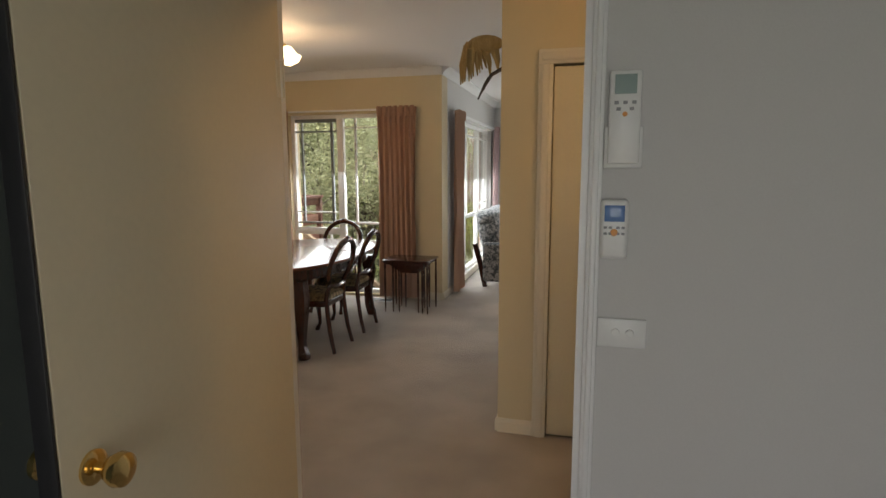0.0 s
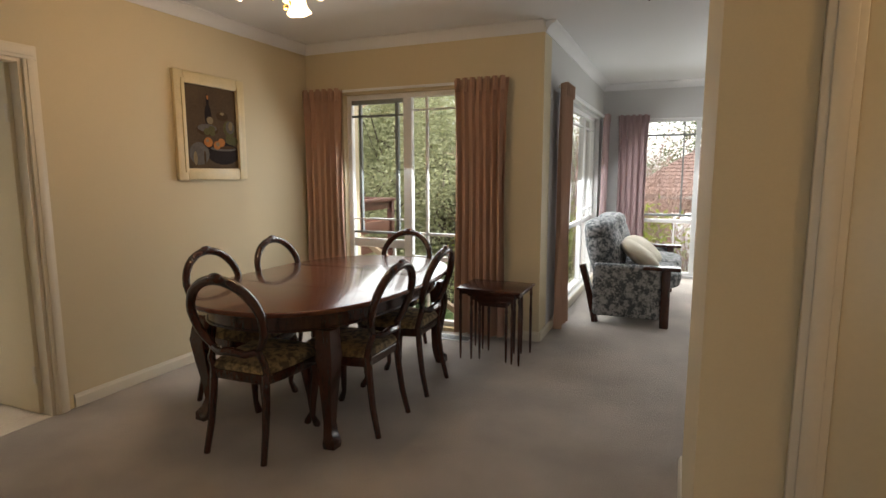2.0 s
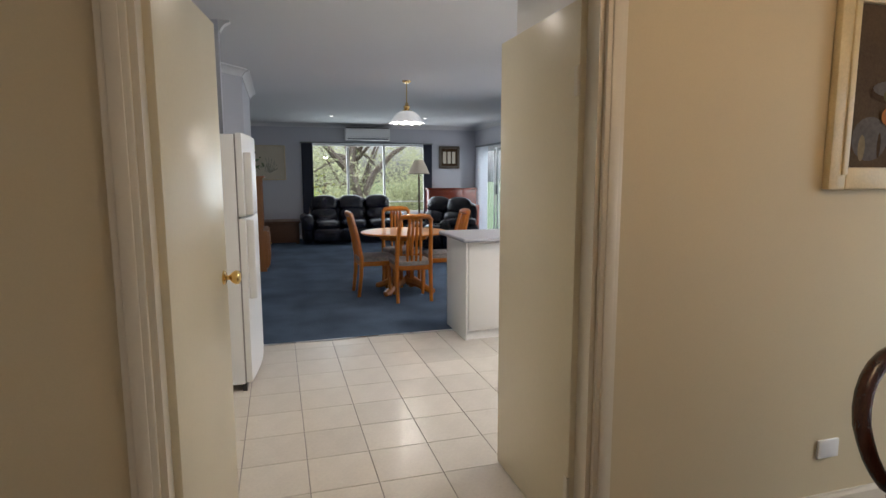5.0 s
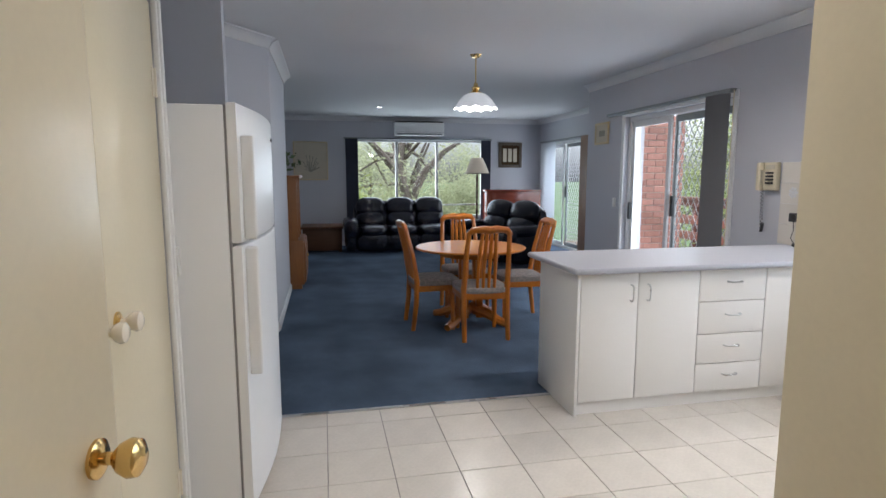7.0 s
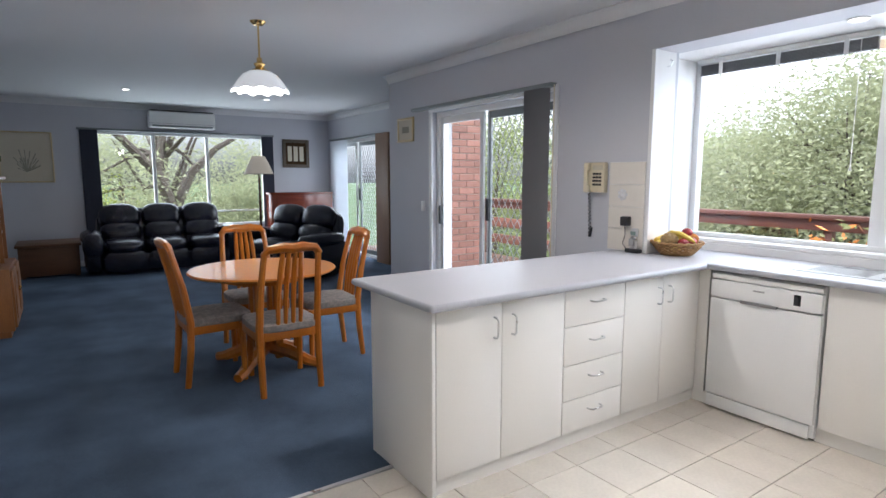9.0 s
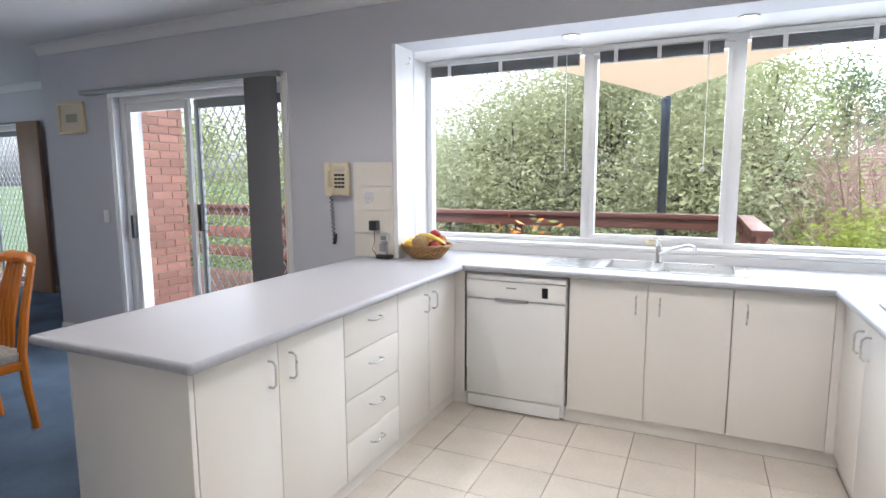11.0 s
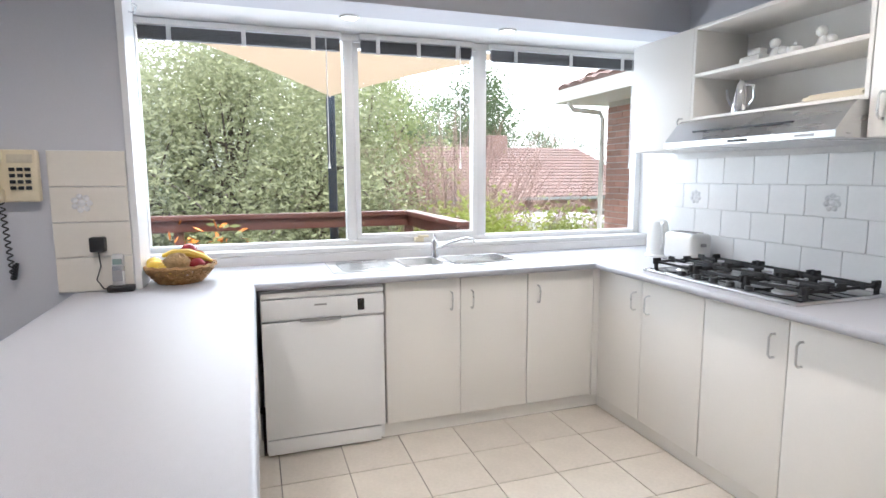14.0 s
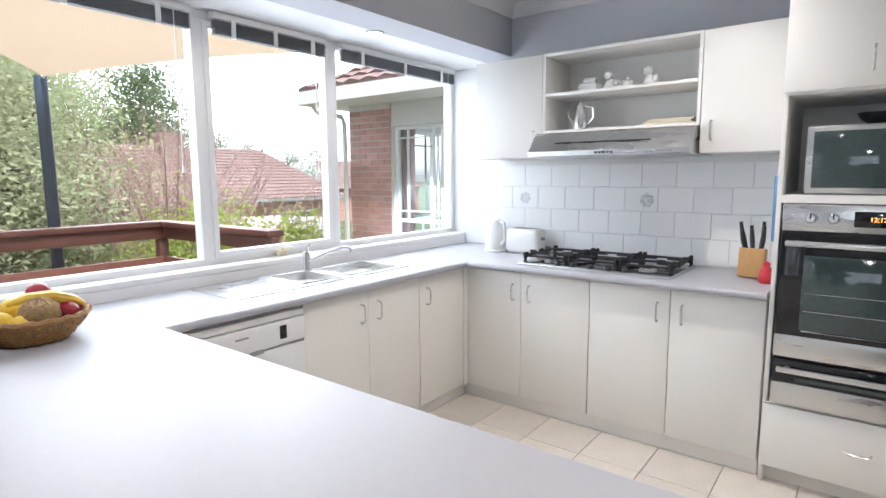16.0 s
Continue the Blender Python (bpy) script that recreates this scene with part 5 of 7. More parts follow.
for nm, p, r, sq, mt in (("lemon", (-0.10, -0.05, 0.085), 0.036, (1.1, 0.95, 0.95), M_lemon), ("lemon", (-0.115, 0.02, 0.09), 0.037, (1, 1.1, 0.95), M_lemon), ("lemon", (-0.05, -0.09, 0.075), 0.034, (1.1, 1, 0.95), M_lemon),
                         ("apple", (0.085, -0.06, 0.09), 0.037, (1, 1, 0.92), M_red), ("apple", (0.115, -0.01, 0.095), 0.034, (1, 1, 0.92), M_red), ("apple", (0.04, 0.05, 0.145), 0.038, (1, 1, 1.0), M_red),
                         ("artichoke", (0.0, -0.085, 0.105), 0.052, (1.1, 1.0, 0.9), M_brown_fruit), ("orange", (0.08, 0.06, 0.11), 0.036, (1, 1, 1), M_paint_orange), ("lemon", (-0.03, 0.08, 0.10), 0.036, (1, 1, 1), M_lemon),
                         ("lemon", (0.0, 0.0, 0.06), 0.04, (1, 1, 1), M_lemon)):
    bm = ball(B(), (bx + p[0], by + p[1], bz + p[2]), r, sq, 18)
    if nm == "artichoke":
        for v in bm.verts:
            d = v.co - Vector((bx + p[0], by + p[1], bz + p[2]))
            v.co += d * 0.10 * math.sin(9 * math.atan2(d.y, d.x) + 160 * d.z)
    tagged(part(nm, bm, mt), {"lemon": "ripe yellow lemon in the basket", "apple": "dark red apple in the basket", "orange": "orange fruit in the basket", "artichoke": "knobbly tan fruit in the wicker basket"}[nm], "fruit", "fruit in the basket")
bn = tube(B(), [(bx - 0.07, by - 0.02, bz + 0.135), (bx - 0.02, by - 0.04, bz + 0.15), (bx + 0.05, by - 0.05, bz + 0.148), (bx + 0.11, by - 0.045, bz + 0.125), (bx + 0.15, by - 0.03, bz + 0.10)], [0.008, 0.018, 0.020, 0.017, 0.006], 8)
tagged(part("banana", bn, M_yellow), "ripe yellow banana lying on the fruit", "fruit", "fruit in the basket")

# telephones and sockets on the wall by the bay
ph = thing("wall_phone", "cream wall telephone with push buttons and a dark coiled cord", "telephone")
part("phone_body", box(B(), -7.625, -7.455, 6.03, 6.077, 1.31, 1.53, 0.010), M_cream_plastic, ph)
part("handset", box(box(box(B(), -7.618, -7.575, 5.99, 6.035, 1.47, 1.53, 0.012), -7.618, -7.575, 5.99, 6.035, 1.31, 1.37, 0.012), -7.612, -7.58, 5.985, 6.01, 1.33, 1.51, 0.010), M_cream_plastic, ph)
part("number_card", box(B(), -7.56, -7.47, 6.026, 6.031, 1.475, 1.51, 0.001), M_paper, ph)
for r in range(4):
    for q in range(3):
        part("button", box(B(), -7.555 + q * 0.028, -7.535 + q * 0.028, 6.022, 6.031, 1.44 - r * 0.026, 1.455 - r * 0.026, 0.002), M_black_plastic, ph)
pts = []
for k in range(150):
    f = k / 149
    zz = 1.31 - 0.30 * (f * 2 if f < 0.55 else 1.1 - (f - 0.55) * 0.5)
    pts.append((-7.60 + 0.03 * f + 0.010 * math.cos(k * 0.9), 6.045 + 0.010 * math.sin(k * 0.9), zz))
part("coiled_cord", tube(B(), pts, 0.0035, 5), M_black_plastic, ph, "dark coiled cord")
so = thing("power_point", "white double power point on the tiles", "socket")
part("plate", box(B(), -7.34, -7.22, 6.062, 6.072, 1.10, 1.175, 0.003), M_white_plastic, so)
for x in (-7.31, -7.25):
    part("socket_slots", box(box(B(), x - 0.008, x - 0.005, 6.0605, 6.0625, 1.125, 1.138), x + 0.005, x + 0.008, 6.0605, 6.0625, 1.125, 1.138), M_black_plastic, so)
tagged(part("power_adapter", box(B(), -7.285, -7.225, 6.01, 6.06, 1.085, 1.15, 0.006), M_black_plastic), "black plug-in power adapter", "adapter")
tagged(part("charger_cable", tube(B(), [(-7.255, 6.03, 1.085), (-7.25, 6.03, 1.02), (-7.27, 6.03, 0.96), (-7.25, 6.05, 0.915), (-7.22, 6.05, 0.91)], 0.003, 5), M_black_plastic), "thin black charger cable", "cable")
cp = thing("cordless_phone", "grey cordless phone standing in its black charger", "telephone")
part("charger", box(B(), -7.23, -7.12, 6.0, 6.055, 0.903, 0.93, 0.008), M_black_plastic, cp)
hs = part("handset", box(B(), -0.025, 0.025, -0.013, 0.013, 0, 0.15, 0.010), M_steel, cp)
hs.matrix_basis = pose(-7.185, 6.035, 0.922, -8, 0, 0)
part("screen", box(B(), -7.203, -7.167, 6.026, 6.034, 1.025, 1.05), M_lcd, cp)
part("keys", box(B(), -7.205, -7.165, 6.012, 6.018, 0.95, 1.0), M_grey_plastic, cp)
s2 = thing("power_point", "white power point on the splashback by the toaster", "socket")
part("plate", box(B(), -4.046, -4.026, 5.90, 6.02, 1.06, 1.135, 0.003), M_white_plastic, s2)
part("socket_slots", box(B(), -4.029, -4.025, 5.93, 5.94, 1.085, 1.10), M_black_plastic, s2)
tagged(part("light_switch", box(B(), -10.02, -9.95, 6.066, 6.078, 1.05, 1.16, 0.003), M_white_plastic), "white light switch by the patio door", "switch")
tagged(part("light_switch", box(B(), -6.0, -5.965, 2.06, 2.072, 1.05, 1.16, 0.003), M_white_plastic), "white light switch on the pantry surround", "switch")
tagged(part("wall_hook", tube(B(), [(-7.10, 6.2, 2.16), (-7.07, 6.2, 2.16), (-7.06, 6.2, 2.19), (-7.075, 6.2, 2.2)], 0.005, 8), M_chrome), "small chrome hook on the reveal", "hook")

# ornaments on the shelf
tagged(part("teapot", tube(tube(lathe(B(), [(0.045, 0.0), (0.048, 0.02), (0.035, 0.09), (0.026, 0.13), (0.020, 0.15), (0.008, 0.165), (0.0, 0.175)], (-4.27, 5.45, 1.709)), [(-4.27, 5.49, 1.74), (-4.27, 5.53, 1.79), (-4.27, 5.54, 1.84)], [0.012, 0.008, 0.006], 8),
     [(-4.27, 5.42, 1.85), (-4.27, 5.375, 1.84), (-4.27, 5.37, 1.78), (-4.27, 5.41, 1.74)], 0.006, 8), M_chrome), "polished steel coffee pot on the shelf", "coffee pot")
tagged(part("recipe_booklets", box(box(box(B(), -4.36, -4.16, 4.78, 5.03, 1.709, 1.717), -4.36, -4.17, 4.79, 5.04, 1.718, 1.73), -4.35, -4.16, 4.78, 5.02, 1.731, 1.74), M_paper), "small stack of booklets on the shelf", "books")
tagged(part("glass_dish", box(box(B(), -4.28, -4.18, 5.35, 5.47, 1.929, 1.985, 0.012), -4.25, -4.20, 5.37, 5.45, 1.985, 2.02, 0.01), M_white_plastic), "white china butter dish on the shelf", "dish")
for nm, y, mt, lab in (("ornament", 5.28, M_white_plastic, "white china figurine on the upper shelf"), ("ornament", 5.05, M_white_plastic, "white china animal figurine on the shelf")):
    tagged(part(nm, ball(ball(lathe(B(), [(0.03, 0.0), (0.035, 0.02), (0.02, 0.06), (0.0, 0.075)], (-4.25, y, 1.929)), (-4.25, y + 0.01, 2.02), 0.024), (-4.25, y - 0.035, 1.975), 0.022), mt), lab, "ornament")
tagged(part("sugar_pot", ball(lathe(B(), [(0.02, 0.0), (0.032, 0.02), (0.03, 0.045), (0.0, 0.055)], (-4.27, 5.17, 1.929)), (-4.27, 5.17, 1.99), 0.009), M_white_plastic), "little white patterned china pot", "pot")

# fridge
fr = thing("fridge", "white top-mount fridge freezer beside the pantry", "fridge")
FX0, FX1, FY = -6.87, -6.00, 2.33
part("cabinet", box(B(), FX0, FX1, 1.66, FY - 0.08, 0.05, 1.69, 0.006), M_fridge, fr)
for z0, z1 in ((0.06, 1.155), (1.165, 1.70)):
    bow = [(FX1 + (FX0 - FX1) * k / 12, FY - 0.035 + 0.05 * k / 12 + 0.028 * math.sin(math.pi * k / 12)) for k in range(13)]
    d = part("door", slab(B(), [(FX1, FY - 0.07)] + bow + [(FX0, FY - 0.07)], z0, z1, 0.008), M_fridge, fr)
    hz0, hz1 = (0.62, 1.145) if z0 < 1 else (1.175, 1.58)
    part("handle", box(B(), FX1 - 0.075, FX1 - 0.035, FY - 0.03, FY + 0.02, hz0, hz1, 0.009, 3), M_white_plastic, d)
part("badge", box(B(), FX0 + 0.05, FX0 + 0.09, FY + 0.01, FY + 0.024, 1.60, 1.615), M_black_plastic, fr)
part("door_gasket", box(B(), FX0 + 0.005, FX1 - 0.004, FY - 0.08, FY - 0.07, 0.06, 1.69), M_grey_plastic, fr, smooth=False)
part("grille", box(B(), FX0 + 0.01, FX1 - 0.01, FY - 0.10, FY - 0.07, 0.0, 0.05), M_black_plastic, fr)

# lights of the kitchen and family room
pl = thing("pendant_lamp", "white scalloped glass pendant on a brass chain", "pendant lamp")
px, py = -9.2, 4.10
part("ceiling_rose", lathe(B(), [(0.0, -0.03), (0.035, -0.028), (0.055, -0.010), (0.06, -0.001), (0.0, -0.001)], (px, py, CEIL)), M_brass, pl)
part("chain", rod(B(), (px, py, 2.33), (px, py, CEIL - 0.02), 0.007, seg=8), M_brass, pl)
part("gallery", lathe(B(), [(0.0, 0.11), (0.018, 0.10), (0.022, 0.07), (0.045, 0.055), (0.03, 0.03), (0.075, 0.0)], (px, py, 2.23)), M_brass, pl)
bm = lathe(B(), [(0.055, 0.0), (0.085, -0.008), (0.13, -0.035), (0.165, -0.075), (0.19, -0.115), (0.222, -0.15), (0.216, -0.152), (0.182, -0.115), (0.155, -0.075), (0.12, -0.03)], (px, py, 2.235), 96, 0.07, 12)
for v in bm.verts:
    a, r = math.atan2(v.co.y - py, v.co.x - px), math.hypot(v.co.x - px, v.co.y - py)
    v.co.z -= 0.009 * math.cos(12 * a) * (r / 0.22) ** 3
part("shade", bm, M_pend, pl, "scalloped milk glass shade")
lamp("pendant_bulb", "POINT", pose(px, py, 2.06), 8, (1.0, 0.93, 0.82), 0.06)


def downlight(x, y, z, power, label="small round recessed downlight in the ceiling"):
    d = thing("downlight", label, "downlight", group="downlights")
    part("trim_ring", lathe(B(), [(0.040, -0.002), (0.043, -0.010), (0.052, -0.008), (0.055, -0.001)], (x, y, z), 24), M_white_plastic, d)
    part("lens", lathe(B(), [(0.040, -0.004), (0.02, -0.003), (0.0, -0.003)], (x, y, z), 20), M_down, d)
    if power:
        lamp("downlight_beam", "SPOT", look((x, y, z - 0.02), (x, y + 0.001, 0)), power, (1.0, 0.87, 0.75), 0.04)


for x in (-6.06, -5.13):
    downlight(x, 6.345, 2.262, 5)
for x, y in ((-13.55, 3.58), (-13.50, 5.456)):
    downlight(x, y, CEIL, 8)
for x, y, watts in ((-7.22, 4.756, 42), (-5.2, 4.756, 42), (-5.2, 2.95, 25)):
    downlight(x, y, CEIL, watts)

# ---- dining room ----
def superoval(cx, cy, a, b, n=64, e=2.5):
    pts = []
    for k in range(n):
        t = k * math.tau / n
        c, s = math.cos(t), math.sin(t)
        pts.append((cx + a * math.copysign(abs(c) ** (2 / e), c), cy + b * math.copysign(abs(s) ** (2 / e), s)))
    return pts


dt = thing("dining_table", "polished mahogany extending dining table with rounded ends", "dining table")
TXC, TYC = -2.58, 4.58
part("tabletop", slab(B(), superoval(TXC, TYC, 0.63, 0.98), 0.722, 0.75, 0.010), M_mahogany, dt)
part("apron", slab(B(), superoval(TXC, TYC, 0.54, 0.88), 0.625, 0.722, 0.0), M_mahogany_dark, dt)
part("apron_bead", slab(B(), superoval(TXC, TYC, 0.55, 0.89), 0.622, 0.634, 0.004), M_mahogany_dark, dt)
for y in (4.25, 4.91):
    part("leaf_joint", box(B(), TXC - 0.61, TXC + 0.61, y - 0.0012, y + 0.0012, 0.7495, 0.7506), M_mahogany_dark, dt)
for sx in (-1, 1):
    for sy in (-1, 1):
        lx, ly = TXC + sx * 0.42, TYC + sy * 0.70
        bm = B()
        prof = [((0, 0), 0.062, 0.63), ((0, 0), 0.066, 0.56), ((0.012, 0.012), 0.068, 0.48), ((0.005, 0.005), 0.056, 0.36), ((-0.006, -0.006), 0.042, 0.22), ((-0.008, -0.008), 0.034, 0.12), ((0.006, 0.006), 0.040, 0.06), ((0.022, 0.022), 0.050, 0.03), ((0.024, 0.024), 0.046, 0.0)]
        tube(bm, [(lx + o[0] * sx, ly + o[1] * sy, z) for o, r, z in prof], [r for o, r, z in prof], 4)
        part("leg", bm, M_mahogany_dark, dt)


def balloon_chair():
    """A Victorian balloon-back chair facing +y, rear legs at y = 0."""
    c = thing("balloon_back_chair", "dark mahogany balloon-back dining chair with a floral tapestry seat", "chair", group="chairs round the dining table")
    hoop = []
    for k in range(25):
        t = k / 24
        a = math.pi * (1.28 - 1.56 * t)
        hoop.append((0.215 * math.cos(a) * (1.0 if math.sin(a) > 0 else 0.98), -0.055 - 0.06 * math.sin(a), 0.72 + 0.205 * math.sin(a)))
    left = [(-0.165, 0.015, 0.44), (-0.165, 0.0, 0.50)]
    right = [(0.165, 0.0, 0.50), (0.165, 0.015, 0.44)]
    part("back_frame", tube(B(), left + hoop + right, [0.019, 0.018] + [0.019 + 0.006 * math.sin(math.pi * k / 24) for k in range(25)] + [0.018, 0.019], 10), M_mahogany_dark, c)
    part("crest", ball(ball(ball(B(), (0, -0.116, 0.935), 0.030, (1.5, 0.6, 0.8)), (-0.04, -0.112, 0.925), 0.020, (1.3, 0.7, 0.8)), (0.04, -0.112, 0.925), 0.020, (1.3, 0.7, 0.8)), M_mahogany_dark, c, "carved crest")
    part("cross_rail", tube(B(), [(-0.155, -0.005, 0.56), (-0.08, -0.035, 0.545), (0, -0.04, 0.555), (0.08, -0.035, 0.545), (0.155, -0.005, 0.56)], [0.016, 0.020, 0.024, 0.020, 0.016], 8), M_mahogany_dark, c)
    outline = [(-0.17, 0.0), (0.17, 0.0), (0.195, 0.10), (0.215, 0.25), (0.215, 0.36), (0.19, 0.42), (0.12, 0.445), (0, 0.45), (-0.12, 0.445), (-0.19, 0.42), (-0.215, 0.36), (-0.215, 0.25), (-0.195, 0.10)]
    part("seat_rail", slab(B(), outline, 0.385, 0.435, 0.006), M_mahogany_dark, c)
    bm = B()
    rings = []
    for f, z in ((0.97, 0.436), (0.99, 0.452), (0.95, 0.472), (0.80, 0.488), (0.5, 0.498), (0.15, 0.50)):
        rings.append([bm.verts.new((x * f, 0.225 + (y - 0.225) * f, z)) for x, y in outline])
    for q, w in zip(rings, rings[1:]):
        for k in range(13):
            bm.faces.new((q[k], q[(k + 1) % 13], w[(k + 1) % 13], w[k]))
    bm.faces.new(rings[-1])
    part("seat", bm, M_floral, c, "floral tapestry seat pad")
    for s in (-1, 1):
        part("leg", tube(B(), [(s * 0.16, 0.012, 0.44), (s * 0.165, 0.0, 0.30), (s * 0.17, -0.02, 0.15), (s * 0.178, -0.055, 0.0)], [0.021, 0.020, 0.018, 0.016], 8), M_mahogany_dark, c)
        part("leg", tube(B(), [(s * 0.175, 0.385, 0.42), (s * 0.182, 0.405, 0.33), (s * 0.170, 0.39, 0.18), (s * 0.165, 0.385, 0.07), (s * 0.172, 0.41, 0.015), (s * 0.174, 0.415, 0.0)], [0.030, 0.032, 0.021, 0.015, 0.021, 0.018], 8), M_mahogany_dark, c)
    return c


first = balloon_chair()
first.matrix_basis = pose(-2.52, 3.62, 0, 0, 0, 2)
for x, y, a in ((-2.02, 4.22, 90), (-2.02, 4.83, 92), (-3.20, 4.22, -90), (-3.22, 4.87, -92), (-2.62, 5.62, 180)):
    copy_thing(first, pose(x, y, 0, 0, 0, a))


def nest_table(x0, x1, y0, y1, h):
    t = thing("nest_table", "small mahogany nesting table with thin turned legs", "side table", group="nest of side tables")
    part("tabletop", box(B(), x0, x1, y0, y1, h - 0.018, h, 0.005), M_mahogany_dark, t)
    part("apron", box(B(), x0 + 0.03, x1 - 0.03, y0 + 0.025, y1 - 0.02, h - 0.05, h - 0.018), M_mahogany_dark, t)
    for x in (x0 + 0.025, x1 - 0.025):
        for y in (y0 + 0.025, y1 - 0.025):
            part("leg", lathe(B(), [(0.006, 0.0), (0.009, 0.05), (0.012, 0.35), (0.008, h - 0.10), (0.014, h - 0.08), (0.009, h - 0.06), (0.013, h - 0.02)], (x, y, 0), 10), M_mahogany_dark, t)
    return t


nest_table(-2.06, -1.55, 5.41, 5.80, 0.56)
nest_table(-1.98, -1.61, 5.43, 5.75, 0.515)
nest_table(-1.92, -1.66, 5.45, 5.72, 0.47)


def picture_y(name, label, y0, y1, z0, z1, x, out, frame_m, fw, mount_m=None, mount=0.0):
    """A framed picture hanging on a wall along y."""
    p = thing(name, label, "picture")
    def bx(a0, a1, c0, c1, d0, d1, bev=0.0):
        lo, hi = sorted((x + out * d0, x + out * d1))
        return box(B(), lo, hi, a0, a1, c0, c1, bev)
    for a0, a1, c0, c1 in ((y0, y0 + fw, z0, z1), (y1 - fw, y1, z0, z1), (y0 + fw, y1 - fw, z0, z0 + fw), (y0 + fw, y1 - fw, z1 - fw, z1)):
        part("frame_side", bx(a0, a1, c0, c1, 0.003, 0.035, 0.007), frame_m, p)
    iw = fw * 0.35
    for a0, a1, c0, c1 in ((y0 + fw - iw, y0 + fw, z0 + fw - iw, z1 - fw + iw), (y1 - fw, y1 - fw + iw, z0 + fw - iw, z1 - fw + iw)):
        part("frame_lip", bx(a0, a1, c0, c1, 0.03, 0.042, 0.004), frame_m, p)
    part("canvas", bx(y0 + fw, y1 - fw, z0 + fw, z1 - fw, 0.004, 0.016), mount_m, p, smooth=False)
    return p


pt = picture_y("still_life_painting", "dark still-life painting of fruit and bottles in a cream frame", 4.52, 5.205, 1.37, 2.15, -3.87, 1, M_gilt, 0.085, M_canvas)


def daub(y, z, ry, rz, m, d=0.0175):
    bm = B()
    bmesh.ops.create_circle(bm, cap_ends=True, segments=18, radius=1, matrix=Matrix.Translation((-3.87 + d, y, z)) @ Matrix.Rotation(radians(90), 4, "Y") @ Matrix.Diagonal((rz, ry, 1, 1)))
    part("painted_shape", bm, m, pt, smooth=False)


STILL_LIFE = (
    (4.97, 1.57, 0.17, 0.085, M_paint_black), (4.73, 1.565, 0.095, 0.085, M_paint_grey), (4.69, 1.53, 0.018, 0.05, M_paint_pale), (4.78, 1.54, 0.010, 0.05, M_umber),
    (4.83, 1.85, 0.034, 0.085, M_paint_black), (4.83, 1.955, 0.013, 0.055, M_paint_black), (4.832, 1.985, 0.010, 0.016, M_paint_orange), (4.845, 1.815, 0.032, 0.028, M_paint_pale),
    (4.97, 1.855, 0.060, 0.035, M_umber), (4.97, 1.875, 0.022, 0.012, M_paint_pale),
    (4.815, 1.745, 0.105, 0.045, M_umber), (4.815, 1.757, 0.095, 0.030, M_paint_grey), (4.81, 1.73, 0.032, 0.026, M_paint_green), (4.855, 1.75, 0.034, 0.026, M_paint_green), (4.86, 1.722, 0.030, 0.022, M_paint_green),
    (5.035, 1.765, 0.062, 0.062, M_paint_green), (5.045, 1.775, 0.046, 0.050, M_paint_grey), (5.05, 1.785, 0.022, 0.034, M_paint_pale), (5.06, 1.672, 0.066, 0.034, M_paint_green), (5.02, 1.69, 0.03, 0.022, M_paint_green),
    (4.965, 1.607, 0.135, 0.018, M_paint_grey), (4.975, 1.618, 0.115, 0.014, M_umber),
    (4.815, 1.652, 0.042, 0.036, M_paint_orange), (4.945, 1.655, 0.036, 0.032, M_paint_orange), (4.90, 1.632, 0.036, 0.032, M_paint_orange), (4.907, 1.640, 0.020, 0.018, M_paint_pale), (4.805, 1.664, 0.016, 0.012, M_paint_pale),
)
for i, (y, z, ry, rz, m) in enumerate(STILL_LIFE):
    daub(y, z, ry, rz, m, 0.0170 + 0.0003 * i)

ch = thing("chandelier", "brass and ivory chandelier with frosted tulip glass shades", "chandelier")
cx, cy = -2.52, 4.10
part("ceiling_cup", lathe(B(), [(0.0, -0.035), (0.03, -0.03), (0.06, -0.010), (0.065, -0.001), (0, -0.001)], (cx, cy, CEIL)), M_brass, ch)
part("stem", rod(B(), (cx, cy, 2.45), (cx, cy, CEIL - 0.02), 0.008, seg=10), M_brass, ch)
part("column", lathe(B(), [(0.0, 0.0), (0.012, 0.01), (0.022, 0.03), (0.03, 0.055), (0.026, 0.08), (0.014, 0.13), (0.010, 0.17), (0.0, 0.18)], (cx, cy, 2.31), 20), M_ivory, ch)
part("finial", ball(ball(B(), (cx, cy, 2.295), 0.014), (cx, cy, 2.345), 0.033, (1, 1, 0.25)), M_brass, ch)
